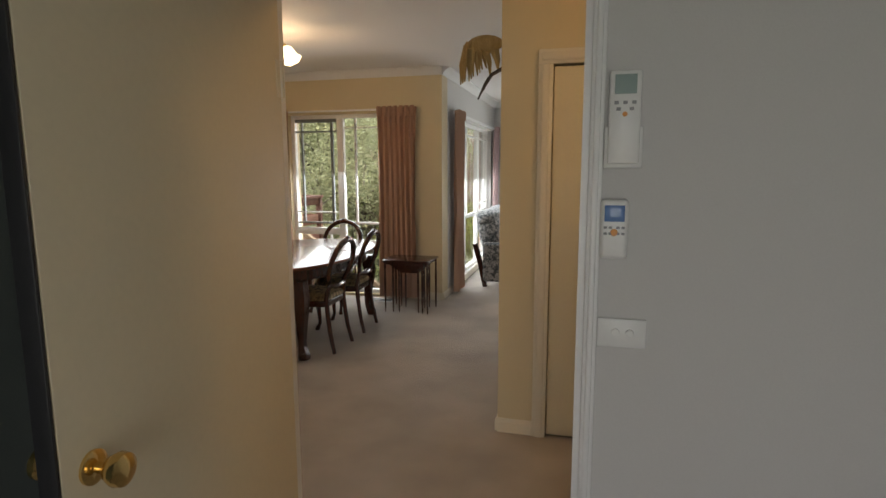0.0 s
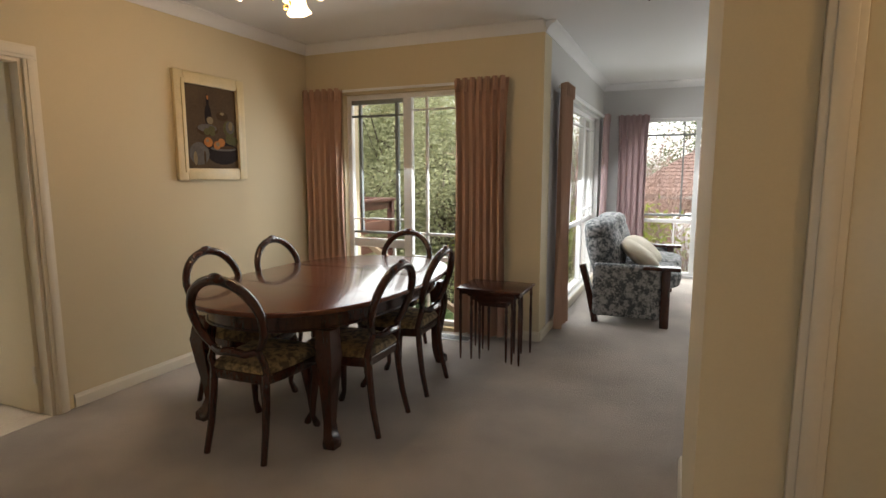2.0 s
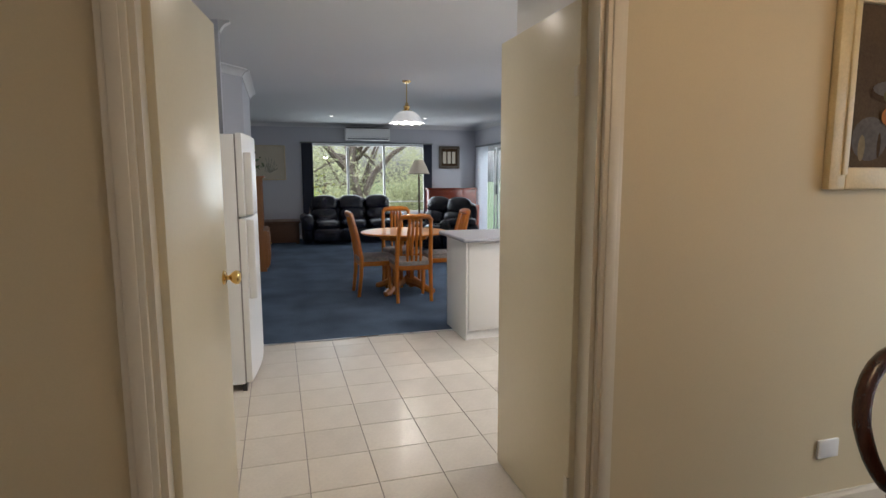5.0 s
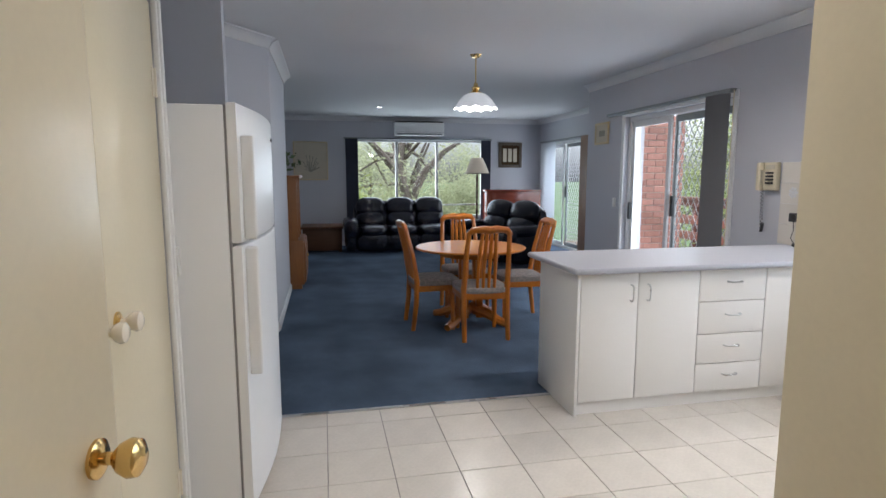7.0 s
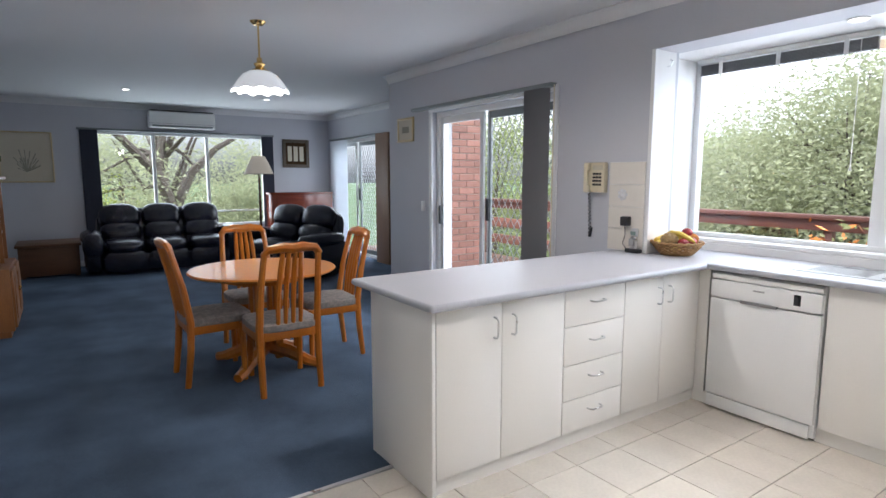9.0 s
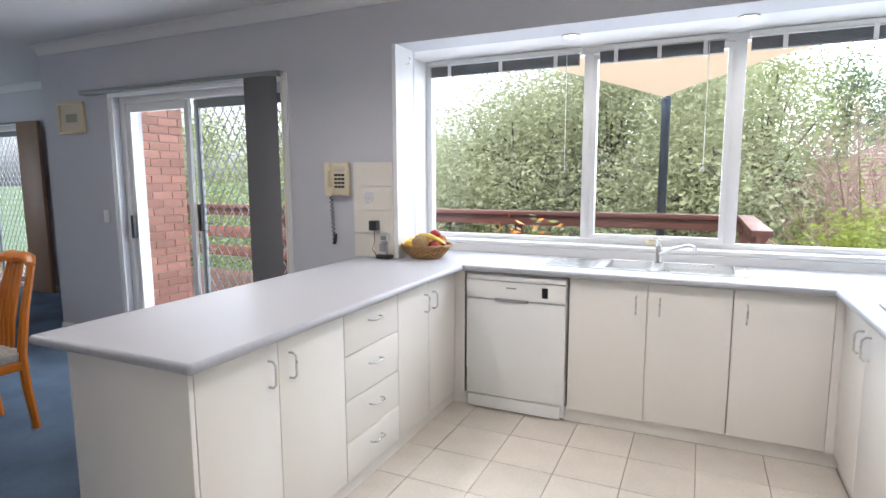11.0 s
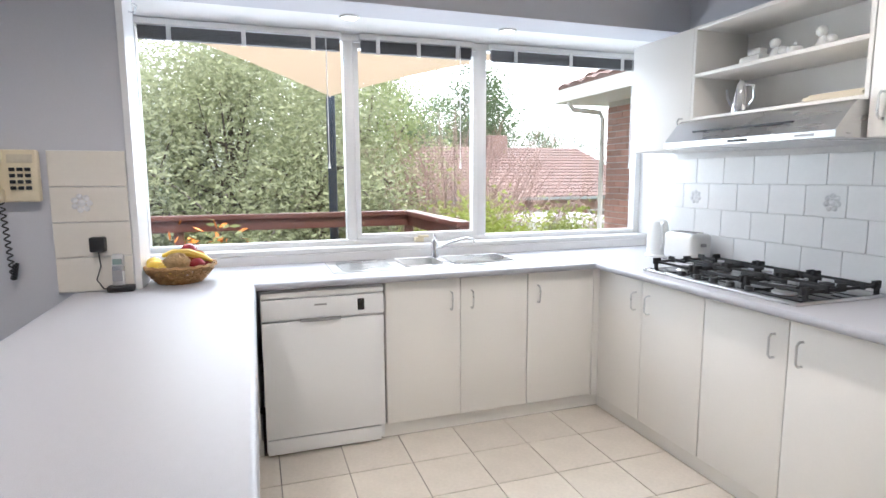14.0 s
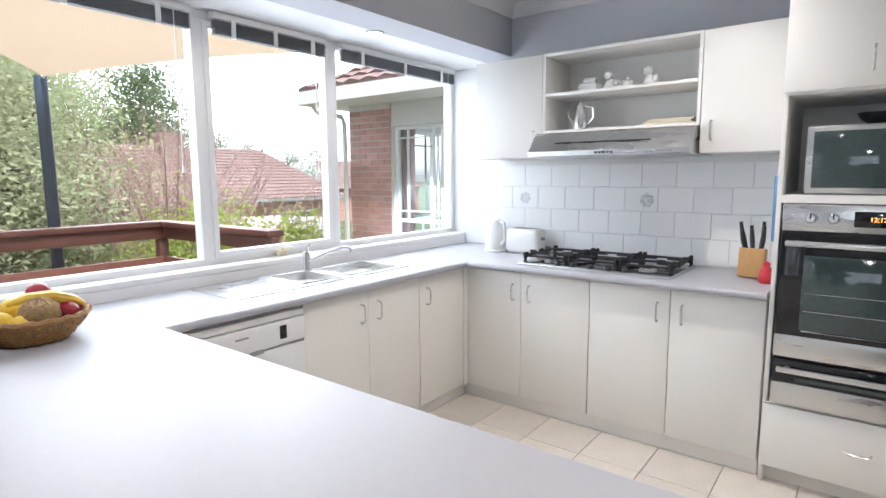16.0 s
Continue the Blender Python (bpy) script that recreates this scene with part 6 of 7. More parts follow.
for k in range(3):
    a = radians(120 * k - 8)
    u = Vector((math.cos(a), math.sin(a), 0))
    c0 = Vector((cx, cy, 0))
    pts = [c0 + u * r + Vector((0, 0, z)) for r, z in ((0.02, 2.34), (0.07, 2.335), (0.085, 2.38), (0.10, 2.44), (0.15, 2.46), (0.20, 2.45))]
    arm = part("arm", tube(B(), pts, 0.006, 8), M_ivory, ch)
    part("arm_collar", ball(B(), tuple(pts[1]), 0.014), M_brass, arm)
    down = (u * 0.55 + Vector((0, 0, -0.83))).normalized()
    m = Matrix.Translation(pts[-1]) @ down.to_track_quat("Z", "Y").to_matrix().to_4x4()
    part("lamp_holder", lathe(B(), [(0.016, -0.015), (0.020, 0.01), (0.024, 0.03), (0.0, 0.031)], m=m, seg=14), M_brass, arm)
    part("tulip_shade", lathe(B(), [(0.024, 0.015), (0.042, 0.035), (0.048, 0.07), (0.050, 0.10), (0.070, 0.135), (0.066, 0.135), (0.046, 0.10), (0.040, 0.05)], m=m, seg=36, wave=0.10, lobes=6), M_globe, arm, "lit frosted glass tulip shade")
lamp("chandelier_glow", "POINT", pose(cx, cy, 2.24), 6.5, (1.0, 0.66, 0.38), 0.12)
lamp("chandelier_uplight", "POINT", pose(cx - 0.1, cy, 2.47), 2.0, (1.0, 0.68, 0.38), 0.06)

vent = thing("floor_vent", "small metal floor heating vent by the window", "vent")
part("frame", box(B(), -2.42, -2.12, 5.84, 5.98, 0.0, 0.008, 0.002), M_white_trim, vent)
for k in range(8):
    part("slat", box(B(), -2.405, -2.135, 5.853 + k * 0.014, 5.859 + k * 0.014, 0.008, 0.011), M_alu_dark, vent)

# bird mount on a branch at the end wall
br = thing("bird_ornament", "straw-coloured mounted bird ornament on a dark branch", "ornament")
bm = tube(B(), [(-0.455, 3.35, 2.09), (-0.50, 3.33, 2.075), (-0.56, 3.31, 2.04), (-0.60, 3.30, 1.98), (-0.64, 3.30, 1.90)], [0.013, 0.012, 0.011, 0.009, 0.005], 7)
tube(bm, [(-0.575, 3.305, 2.02), (-0.60, 3.29, 1.975), (-0.605, 3.285, 1.95)], [0.012, 0.010, 0.007], 7)
part("branch", bm, M_bark, br, "dark bent branch")
bm = ball(B(), (-0.60, 3.31, 2.21), 0.085, (1.25, 0.7, 0.6), 16)
for k in range(11):
    f = k / 10
    top = Vector((-0.72 + 0.12 * f, 3.31 - 0.02 * (k % 3), 2.21 + 0.02 * math.sin(3 * f)))
    tip = Vector((-0.745 + 0.17 * f, 3.31 - 0.02 * (k % 3), 1.99 + 0.10 * f ** 1.5))
    tube(bm, [top, top * 0.5 + tip * 0.5 + Vector((-0.008, 0, 0)), tip], [0.010, 0.016, 0.004], 6, flat=0.3)
tube(bm, [(-0.55, 3.31, 2.19), (-0.53, 3.31, 2.12), (-0.525, 3.31, 2.07)], [0.03, 0.018, 0.006], 7)
tube(bm, [(-0.60, 3.31, 2.16), (-0.575, 3.31, 2.11), (-0.57, 3.31, 2.04)], [0.03, 0.014, 0.006], 7)
part("feathers", bm, M_feather, br)

# hall ceiling light
hl = thing("ceiling_light", "round frosted glass ceiling light in the hall", "ceiling light")
part("base_ring", lathe(B(), [(0.15, -0.001), (0.155, -0.02), (0.14, -0.03), (0.0, -0.03)], (0.9, 2.2, CEIL)), M_brass, hl)
part("diffuser", lathe(B(), [(0.14, -0.03), (0.125, -0.06), (0.08, -0.085), (0.0, -0.095)], (0.9, 2.2, CEIL)), M_globe, hl)
lamp("hall_light", "POINT", pose(0.9, 2.2, 2.42), 8, (1.0, 0.62, 0.28), 0.12)

# hall wall controls
rm = thing("air_conditioner_remote", "white remote control in a wall holder", "remote control")
WY = 1.46
part("holder", box(B(), 0.035, 0.125, WY - 0.022, WY - 0.002, 1.50, 1.60, 0.005), M_white_plastic, rm)
part("remote_body", box(B(), 0.043, 0.117, WY - 0.032, WY - 0.008, 1.51, 1.73, 0.006), M_white_plastic, rm)
part("screen", box(B(), 0.055, 0.105, WY - 0.0335, WY - 0.031, 1.675, 1.72), M_lcd, rm)
for x, z in ((0.06, 1.655), (0.08, 1.655), (0.10, 1.655), (0.065, 1.64), (0.095, 1.64)):
    part("button", box(B(), x - 0.005, x + 0.005, WY - 0.0345, WY - 0.031, z - 0.004, z + 0.004, 0.001), M_grey_plastic, rm)
part("on_button", lathe(B(), [(0.006, 0), (0.005, 0.003), (0, 0.003)], m=Matrix.Translation((0.08, WY - 0.032, 1.628)) @ Matrix.Rotation(radians(90), 4, "X"), seg=14), M_orange, rm)
part("lettering_bar", box(B(), 0.068, 0.092, WY - 0.0228, WY - 0.0215, 1.525, 1.529), M_grey_plastic, rm)
r2 = thing("heater_remote", "white rounded remote with a blue display on the wall", "remote control")
part("remote_body", box(B(), 0.032, 0.100, WY - 0.03, WY - 0.002, 1.275, 1.425, 0.012, 4), M_white_plastic, r2)
part("screen", box(B(), 0.042, 0.090, WY - 0.032, WY - 0.0295, 1.37, 1.41, 0.0008), M_lcd_blue, r2)
for x in (0.045, 0.057, 0.075, 0.087):
    for z in (1.355, 1.34):
        part("button", box(B(), x - 0.004, x + 0.004, WY - 0.0325, WY - 0.0295, z - 0.003, z + 0.003, 0.001), M_grey_plastic, r2)
part("mode_button", lathe(B(), [(0.009, 0), (0.008, 0.003), (0, 0.003)], m=Matrix.Translation((0.066, WY - 0.03, 1.343)) @ Matrix.Rotation(radians(90), 4, "X"), seg=16), M_orange, r2)
ls = thing("light_switch", "white double light switch plate by the doorway", "switch")
part("plate", box(B(), 0.035, 0.155, WY - 0.012, WY - 0.002, 1.045, 1.12, 0.003), M_white_plastic, ls)
for x in (0.08, 0.115):
    part("rocker", lathe(B(), [(0.010, 0), (0.009, 0.004), (0, 0.004)], m=Matrix.Translation((x, WY - 0.012, 1.085)) @ Matrix.Rotation(radians(90), 4, "X"), seg=16), M_white_plastic, ls)
tagged(part("power_point", box(B(), -3.870, -3.858, 4.62, 4.73, 0.25, 0.33, 0.003), M_white_plastic), "white power point low on the wall", "socket")

# lounge sofa
ar = thing("lounge_sofa", "two-seat blue-grey floral sofa with dark wooden arms", "sofa")


def pillow(bm, c, sx, sy, sz, m=None, power=2.6):
    made = bmesh.ops.create_uvsphere(bm, u_segments=20, v_segments=12, radius=1)["verts"]
    for v in made:
        x, y, z = v.co
        q = [math.copysign(abs(k) ** (2 / power), k) for k in (x, y, z)]
        p = Vector((q[0] * sx, q[1] * sy, q[2] * sz))
        v.co = (m @ p if m else p) + Vector(c)
    return bm


part("base", box(B(), -1.18, -0.62, 6.98, 8.62, 0.08, 0.36, 0.03), M_floral2, ar)
for y in (7.40, 8.20):
    part("seat_cushion", pillow(B(), (-0.82, y, 0.42), 0.33, 0.40, 0.095, power=4), M_floral2, ar)
    part("back_cushion", pillow(B(), (-1.21, y, 0.65), 0.16, 0.40, 0.27, pose(0, 0, 0, 0, -16, 0), 3.2), M_floral2, ar)
    part("head_roll", pillow(B(), (-1.26, y, 0.85), 0.15, 0.39, 0.115, power=3), M_floral2, ar)
for y in (6.94, 8.66):
    part("arm_panel", box(B(), -1.27, -0.66, y - 0.045, y + 0.045, 0.07, 0.575, 0.04, 4), M_floral2, ar)
    part("arm_rest", box(B(), -0.82, -0.50, y - 0.058, y + 0.058, 0.535, 0.57, 0.012), M_mahogany_dark, ar)
    part("leg", box(B(), -0.66, -0.58, y - 0.045, y + 0.045, 0.0, 0.54, 0.01), M_mahogany_dark, ar)
    part("leg", tube(B(), [(-1.37, y, 0.55), (-1.30, y, 0.3), (-1.235, y, 0.0)], 0.04, 4), M_mahogany_dark, ar)
for y, a in ((7.35, 12), (7.68, -15)):
    tagged(part("cushion", pillow(B(), (-0.88, y, 0.61), 0.085, 0.27, 0.21, pose(0, 0, 0, 0, -52, a), 2.4), M_cushion), "cream scatter cushion on the floral sofa", "cushion")

# ---- family room ----
ot = thing("round_table", "round golden oak pedestal table", "table")
OX, OY = -8.92, 3.985
part("tabletop", lathe(B(), [(0.0, 0.722), (0.48, 0.722), (0.52, 0.728), (0.532, 0.740), (0.522, 0.75), (0.0, 0.752)], (OX, OY, 0), 56), M_oak_top, ot)
part("top_frame", lathe(B(), [(0.30, 0.66), (0.32, 0.722), (0.0, 0.722)], (OX, OY, 0), 8), M_oak, ot)
for dx, dy in ((-0.07, -0.07), (0.07, -0.07), (-0.07, 0.07), (0.07, 0.07)):
    part("column", box(B(), OX + dx - 0.03, OX + dx + 0.03, OY + dy - 0.03, OY + dy + 0.03, 0.06, 0.68, 0.008), M_oak, ot)
for a in (45, 135, 225, 315):
    u = Vector((math.cos(radians(a)), math.sin(radians(a)), 0))
    c0 = Vector((OX, OY, 0))
    part("foot", tube(B(), [c0 + u * 0.05 + Vector((0, 0, 0.14)), c0 + u * 0.2 + Vector((0, 0, 0.11)), c0 + u * 0.34 + Vector((0, 0, 0.05)), c0 + u * 0.42 + Vector((0, 0, 0.035))], [0.055, 0.05, 0.04, 0.032], 8), M_oak, ot)


def oak_chair():
    """A slat-back oak chair facing +y, rear legs at y = 0."""
    c = thing("oak_chair", "golden oak slat-back chair with a grey cloth seat", "chair", group="chairs round the oak table")
    for s in (-1, 1):
        part("rear_post", tube(B(), [(s * 0.195, -0.02, 0.0), (s * 0.195, 0.01, 0.25), (s * 0.195, 0.02, 0.45), (s * 0.19, -0.02, 0.70), (s * 0.175, -0.085, 0.96)], [0.021, 0.024, 0.026, 0.023, 0.020], 8), M_oak, c)
        part("front_leg", tube(B(), [(s * 0.20, 0.405, 0.0), (s * 0.205, 0.405, 0.42)], [0.019, 0.024], 8), M_oak, c)
        part("side_rail", box(B(), s * 0.2 - 0.013, s * 0.2 + 0.013, 0.02, 0.40, 0.365, 0.42, 0.004), M_oak, c)
    part("front_rail", box(B(), -0.19, 0.19, 0.39, 0.415, 0.365, 0.42, 0.004), M_oak, c)
    part("back_rail", box(B(), -0.18, 0.18, 0.005, 0.03, 0.365, 0.425, 0.004), M_oak, c)
    part("crest_rail", tube(B(), [(-0.185, -0.078, 0.935), (-0.15, -0.09, 0.975), (-0.06, -0.096, 0.985), (0, -0.097, 0.975), (0.06, -0.096, 0.985), (0.15, -0.09, 0.975), (0.185, -0.078, 0.935)], [0.024, 0.034, 0.040, 0.044, 0.040, 0.034, 0.024], 8, flat=0.7), M_oak, c)
    for x in (-0.075, -0.025, 0.025, 0.075):
        part("slat", tube(B(), [(x, 0.015, 0.42), (x * 1.02, -0.005, 0.62), (x * 0.9, -0.05, 0.82), (x * 0.8, -0.088, 0.95)], [0.013, 0.016, 0.018, 0.015], 6), M_oak, c)
    part("seat", pillow(B(), (0, 0.215, 0.445), 0.225, 0.225, 0.035, power=5), M_seat_grey, c, "grey cloth seat pad")
    return c


oc = oak_chair()
oc.matrix_basis = pose(-8.27, 3.955, 0, 0, 0, 90)
for x, y, a in ((-8.91, 3.40, 2), (-8.93, 4.69, 178), (-9.64, 4.05, -90)):
    copy_thing(oc, pose(x, y, 0, 0, 0, a))


def leather_seat(name, label, n, width, m):
    """Leather recliner seating facing -y locally, back at y = 0."""
    s = thing(name, label, "sofa", m)
    w = n * width
    part("base", box(B(), -w / 2, w / 2, -0.82, -0.05, 0.04, 0.30, 0.04), M_leather, s)
    part("back_shell", pillow(B(), (0, -0.06, 0.50), w / 2 + 0.04, 0.11, 0.44, pose(0, 0, 0, -10, 0, 0), 5), M_leather, s)
    for sx in (-1, 1):
        arm = part("armrest", pillow(B(), (sx * (w / 2 + 0.10), -0.45, 0.28), 0.12, 0.42, 0.26, power=4), M_leather, s)
        part("arm_pad", pillow(B(), (sx * (w / 2 + 0.11), -0.50, 0.55), 0.145, 0.40, 0.10, power=2.6), M_leather, arm)
        part("arm_front_roll", pillow(B(), (sx * (w / 2 + 0.11), -0.86, 0.46), 0.13, 0.06, 0.17, power=2.6), M_leather, arm)
    for k in range(n):
        x = -w / 2 + (k + 0.5) * width
        part("seat_cushion", pillow(B(), (x, -0.54, 0.40), width / 2 * 0.99, 0.38, 0.12, power=3), M_leather, s)
        part("footrest_panel", pillow(B(), (x, -0.84, 0.20), width / 2 * 0.99, 0.06, 0.16, power=3.4), M_leather, s)
        part("lumbar", pillow(B(), (x, -0.23, 0.57), width / 2 * 0.97, 0.15, 0.17, pose(0, 0, 0, -12, 0, 0), 2.8), M_leather, s)
        part("headrest", pillow(B(), (x, -0.13, 0.81), width / 2 * 0.99, 0.16, 0.20, pose(0, 0, 0, -14, 0, 0), 2.7), M_leather, s)
    return s


leather_seat("leather_sofa", "dark blue-black leather three-seat recliner sofa under the window", 3, 0.58, pose(-14.85, 4.06, 0, 0, 0, 90))
leather_seat("leather_loveseat", "glossy dark leather two-seat recliner near the piano", 2, 0.60, pose(-13.0, 5.92, 0, 0, 0, 25))

pn = thing("upright_piano", "red mahogany upright piano against the wall", "piano")
part("case", box(B(), -15.25, -14.95, 5.92, 7.12, 0.0, 1.10, 0.01), M_piano, pn)
part("lid", box(B(), -15.27, -14.92, 5.89, 7.15, 1.10, 1.14, 0.008), M_piano, pn)
part("key_bed", box(B(), -14.95, -14.70, 5.94, 7.10, 0.58, 0.74, 0.01), M_piano, pn)
for y in (5.98, 7.06):
    part("leg", box(B(), -14.78, -14.71, y - 0.04, y + 0.04, 0.0, 0.58, 0.008), M_piano, pn)
part("front_panel", box(B(), -14.955, -14.935, 6.02, 7.02, 0.76, 1.06, 0.006), M_piano, pn)

fl = thing("floor_lamp", "standard lamp with a cream shade and turned wooden stem", "floor lamp")
lx, ly = -14.05, 5.46
part("base", lathe(B(), [(0.15, 0.0), (0.15, 0.02), (0.06, 0.05), (0.02, 0.08)], (lx, ly, 0)), M_mahogany_dark, fl)
part("stem", lathe(B(), [(0.018, 0.06)] + [(0.016 + 0.010 * (k % 2), 0.1 + k * 0.06) for k in range(23)] + [(0.012, 1.5), (0.0, 1.52)], (lx, ly, 0), 12), M_mahogany_dark, fl)
part("shade", lathe(B(), [(0.23, 1.47), (0.17, 1.62), (0.10, 1.76), (0.096, 1.76), (0.165, 1.62), (0.226, 1.47)], (lx, ly, 0), 32), M_shade, fl, "cream pleated lamp shade")
part("shade_trim", tube(B(), [(lx + 0.23 * math.cos(k * math.tau / 32), ly + 0.23 * math.sin(k * math.tau / 32), 1.47) for k in range(32)], 0.007, 6, True), M_dark_frame, fl)

un = thing("wall_unit", "brown oak wall unit with glass doors and lower cupboards", "cabinet")
part("body", box(B(), -11.75, -10.88, 1.80, 2.26, 0.06, 0.62, 0.006), M_unit_wood, un)
part("plinth", box(B(), -11.74, -10.89, 1.81, 2.23, 0.0, 0.06), M_unit_wood, un)
for x in (-11.75, -11.33, -10.90):
    part("upright", box(B(), x, x + 0.022, 1.80, 2.20, 0.62, 1.40, 0.003), M_unit_wood, un)
for z in (0.88, 1.13):
    part("shelf", box(B(), -11.73, -10.90, 1.82, 2.18, z, z + 0.02, 0.002), M_unit_wood, un)
part("back", box(B(), -11.73, -10.90, 1.80, 1.815, 0.62, 1.40), M_unit_wood, un)
part("top", box(B(), -11.78, -10.85, 1.78, 2.24, 1.40, 1.43, 0.006), M_unit_wood, un)
for x0, x1 in ((-11.74, -11.32), (-11.32, -10.89)):
    d = part("cupboard_door", box(B(), x0 + 0.006, x1 - 0.006, 2.26, 2.28, 0.09, 0.60, 0.005), M_unit_wood, un)
    part("raised_panel", box(B(), x0 + 0.07, x1 - 0.07, 2.28, 2.288, 0.16, 0.53, 0.004), M_unit_wood, d)
    part("knob", ball(B(), (x1 - 0.05 if x0 < -11.5 else x0 + 0.05, 2.295, 0.38), 0.014), M_brass, d)
un.location.y = 0.08
pp = thing("pot_plant", "small trailing pot plant on the wall unit", "plant")
part("pot", lathe(B(), [(0.05, 0.0), (0.07, 0.10), (0.075, 0.11), (0.06, 0.11), (0.0, 0.10)], (-11.4, 2.05, 1.431)), M_dark_frame, pp)


def leaf_mesh(bm, c, spread, n, size, rng, up=0.4):
    for _ in range(n):
        d = Vector((rng.gauss(0, 1), rng.gauss(0, 1), rng.gauss(0, 1)))
        p = Vector(c) + Vector((d.x * spread[0], d.y * spread[1], d.z * spread[2]))
        a = Vector((rng.gauss(0, 1), rng.gauss(0, 1), rng.gauss(0, 0.6))).normalized()
        b = a.cross(Vector((rng.gauss(0, 1), rng.gauss(0, 1), rng.gauss(0, 1)))).normalized()
        s = size * rng.uniform(0.6, 1.4)
        bm_v = [p - a * s, p + b * s * 0.38, p + a * s, p - b * s * 0.38]
        bm.append([tuple(v) for v in bm_v])


def leaves_part(name, quads, material, parent, label=""):
    vs = [v for q in quads for v in q]
    fs = [(4 * i, 4 * i + 1, 4 * i + 2, 4 * i + 3) for i in range(len(quads))]
    me = bpy.data.meshes.new(name)
    me.from_pydata(vs, [], fs)
    me.materials.append(material)
    ob = new(name, me)
    ob.parent = parent
    return tagged(ob, label=label)


q = []
leaf_mesh(q, (-11.4, 2.08, 1.60), (0.10, 0.07, 0.06), 90, 0.05, random.Random(4))
leaves_part("leaves", q, M_leaf_dark, pp)
cs = thing("blanket_chest", "low dark stained wooden chest by the wall", "chest")
part("box", box(B(), -15.1, -14.35, 2.2, 2.92, 0.03, 0.44, 0.008), M_chest, cs)
part("lid", box(B(), -15.12, -14.32, 2.17, 2.95, 0.44, 0.48, 0.008), M_chest, cs)
for y in (2.24, 2.88):
    part("foot", box(B(), -14.45, -14.36, y - 0.03, y + 0.03, 0.0, 0.03), M_chest, cs)
ac = thing("air_conditioner", "white split-system air conditioner above the window", "air conditioner")
part("case", box(B(), -15.295, -15.09, 4.02, 5.05, 2.23, 2.50, 0.03, 4), M_white_plastic, ac)
part("louvre", box(B(), -15.10, -15.083, 4.07, 5.0, 2.245, 2.275, 0.004), M_alu_dark, ac)
part("intake_grille", box(B(), -15.27, -15.10, 4.05, 5.02, 2.50, 2.52, 0.004), M_black_plastic, ac)
part("panel_line", box(B(), -15.0895, -15.086, 4.03, 5.04, 2.30, 2.304), M_grey_plastic, ac)
pic = picture_y("framed_print", "small dark-framed print of three panels on the wall", 6.27, 6.79, 1.60, 2.13, -15.3, 1, M_dark_frame, 0.06, M_umber)
for k in range(3):
    part("arched_panel", box(B(), -15.283, -15.281, 6.37 + k * 0.115, 6.45 + k * 0.115, 1.72, 2.0), M_paper, pic)
pic = picture_y("framed_print", "large pale framed botanical drawing on the wall", 2.03, 2.70, 1.34, 2.10, -15.3, 1, M_gilt, 0.02, M_paper)
rg = random.Random(7)
bm = B()
for k in range(26):
    y, z = 2.36, 1.50
    a = rg.uniform(0.3, 2.8)
    l = rg.uniform(0.12, 0.36)
    tube(bm, [(-15.2825, y, z), (-15.2825, y + 0.5 * l * math.cos(a), z + 0.6 * l * math.sin(a)), (-15.2825, y + l * math.cos(a) * 0.8, z + l * math.sin(a))], [0.006, 0.005, 0.010], 4)
part("drawn_stems", bm, M_ink, pic)
sp = thing("framed_print", "small pale framed picture on the blue wall", "picture")
for x0, x1, z0, z1 in ((-10.52, -10.17, 1.82, 1.845), (-10.52, -10.17, 2.065, 2.09), (-10.52, -10.495, 1.845, 2.065), (-10.195, -10.17, 1.845, 2.065)):
    part("frame_side", box(B(), x0, x1, NW - 0.025, NW - 0.003, z0, z1, 0.004), M_gilt, sp)
part("print", box(B(), -10.495, -10.195, NW - 0.014, NW - 0.004, 1.845, 2.065), M_paper, sp)
part("drawing", box(B(), -10.42, -10.27, NW - 0.0155, NW - 0.0142, 1.92, 1.99), M_ink, sp)
tagged(part("leaning_board", box(B(), -13.06, -12.63, 7.08, 7.12, 0.006, 2.13, 0.004), M_board), "tall brown timber board standing by the patio door", "board")

# ---- outside ----
G = -1.6
structure("ground", box(B(), -260, 260, 6.9, 420, G - 0.5, G), M_grass, "green lawn falling away from the house")
structure("ground_house_base", box(B(), -60, 40, -60, 6.9, G - 0.5, G - 0.002), M_grass, "ground under the house")
dk = thing("deck", "weathered timber deck along the back of the house", "deck")
for k in range(23):
    part("plank", box(B(), -15.5, -4.87, 6.36 + k * 0.14, 6.493 + k * 0.14, -0.07, -0.04), M_deck, dk, smooth=False)
part("bearer", box(B(), -15.5, -4.9, 9.3, 9.4, -0.30, -0.07), M_rail, dk)
part("fascia_board", box(B(), -4.87, -4.82, 6.36, 9.57, -0.28, -0.03), M_rail, dk)
for x in (-15.0, -11.5, -8.0, -5.0):
    part("stump", box(B(), x - 0.05, x + 0.05, 9.30, 9.40, G, -0.30), M_rail, dk)
rl = thing("deck_railing", "red-brown stained timber railing round the deck", "railing")
part("handrail", box(B(), -15.5, -4.80, 9.45, 9.62, 0.97, 1.02, 0.006), M_rail, rl)
part("handrail", box(B(), -4.95, -4.80, 7.72, 9.449, 0.97, 1.02, 0.006), M_rail, rl)
for z0, z1, m in ((0.20, 0.36, M_rail_board), (0.50, 0.67, M_rail_board), (0.85, 0.966, M_rail)):
    part("rail_board", box(B(), -15.5, -4.90, 9.50, 9.54, z0, z1, 0.004), m, rl)
    part("rail_board", box(B(), -4.90, -4.86, 7.76, 9.50, z0, z1, 0.004), m, rl)
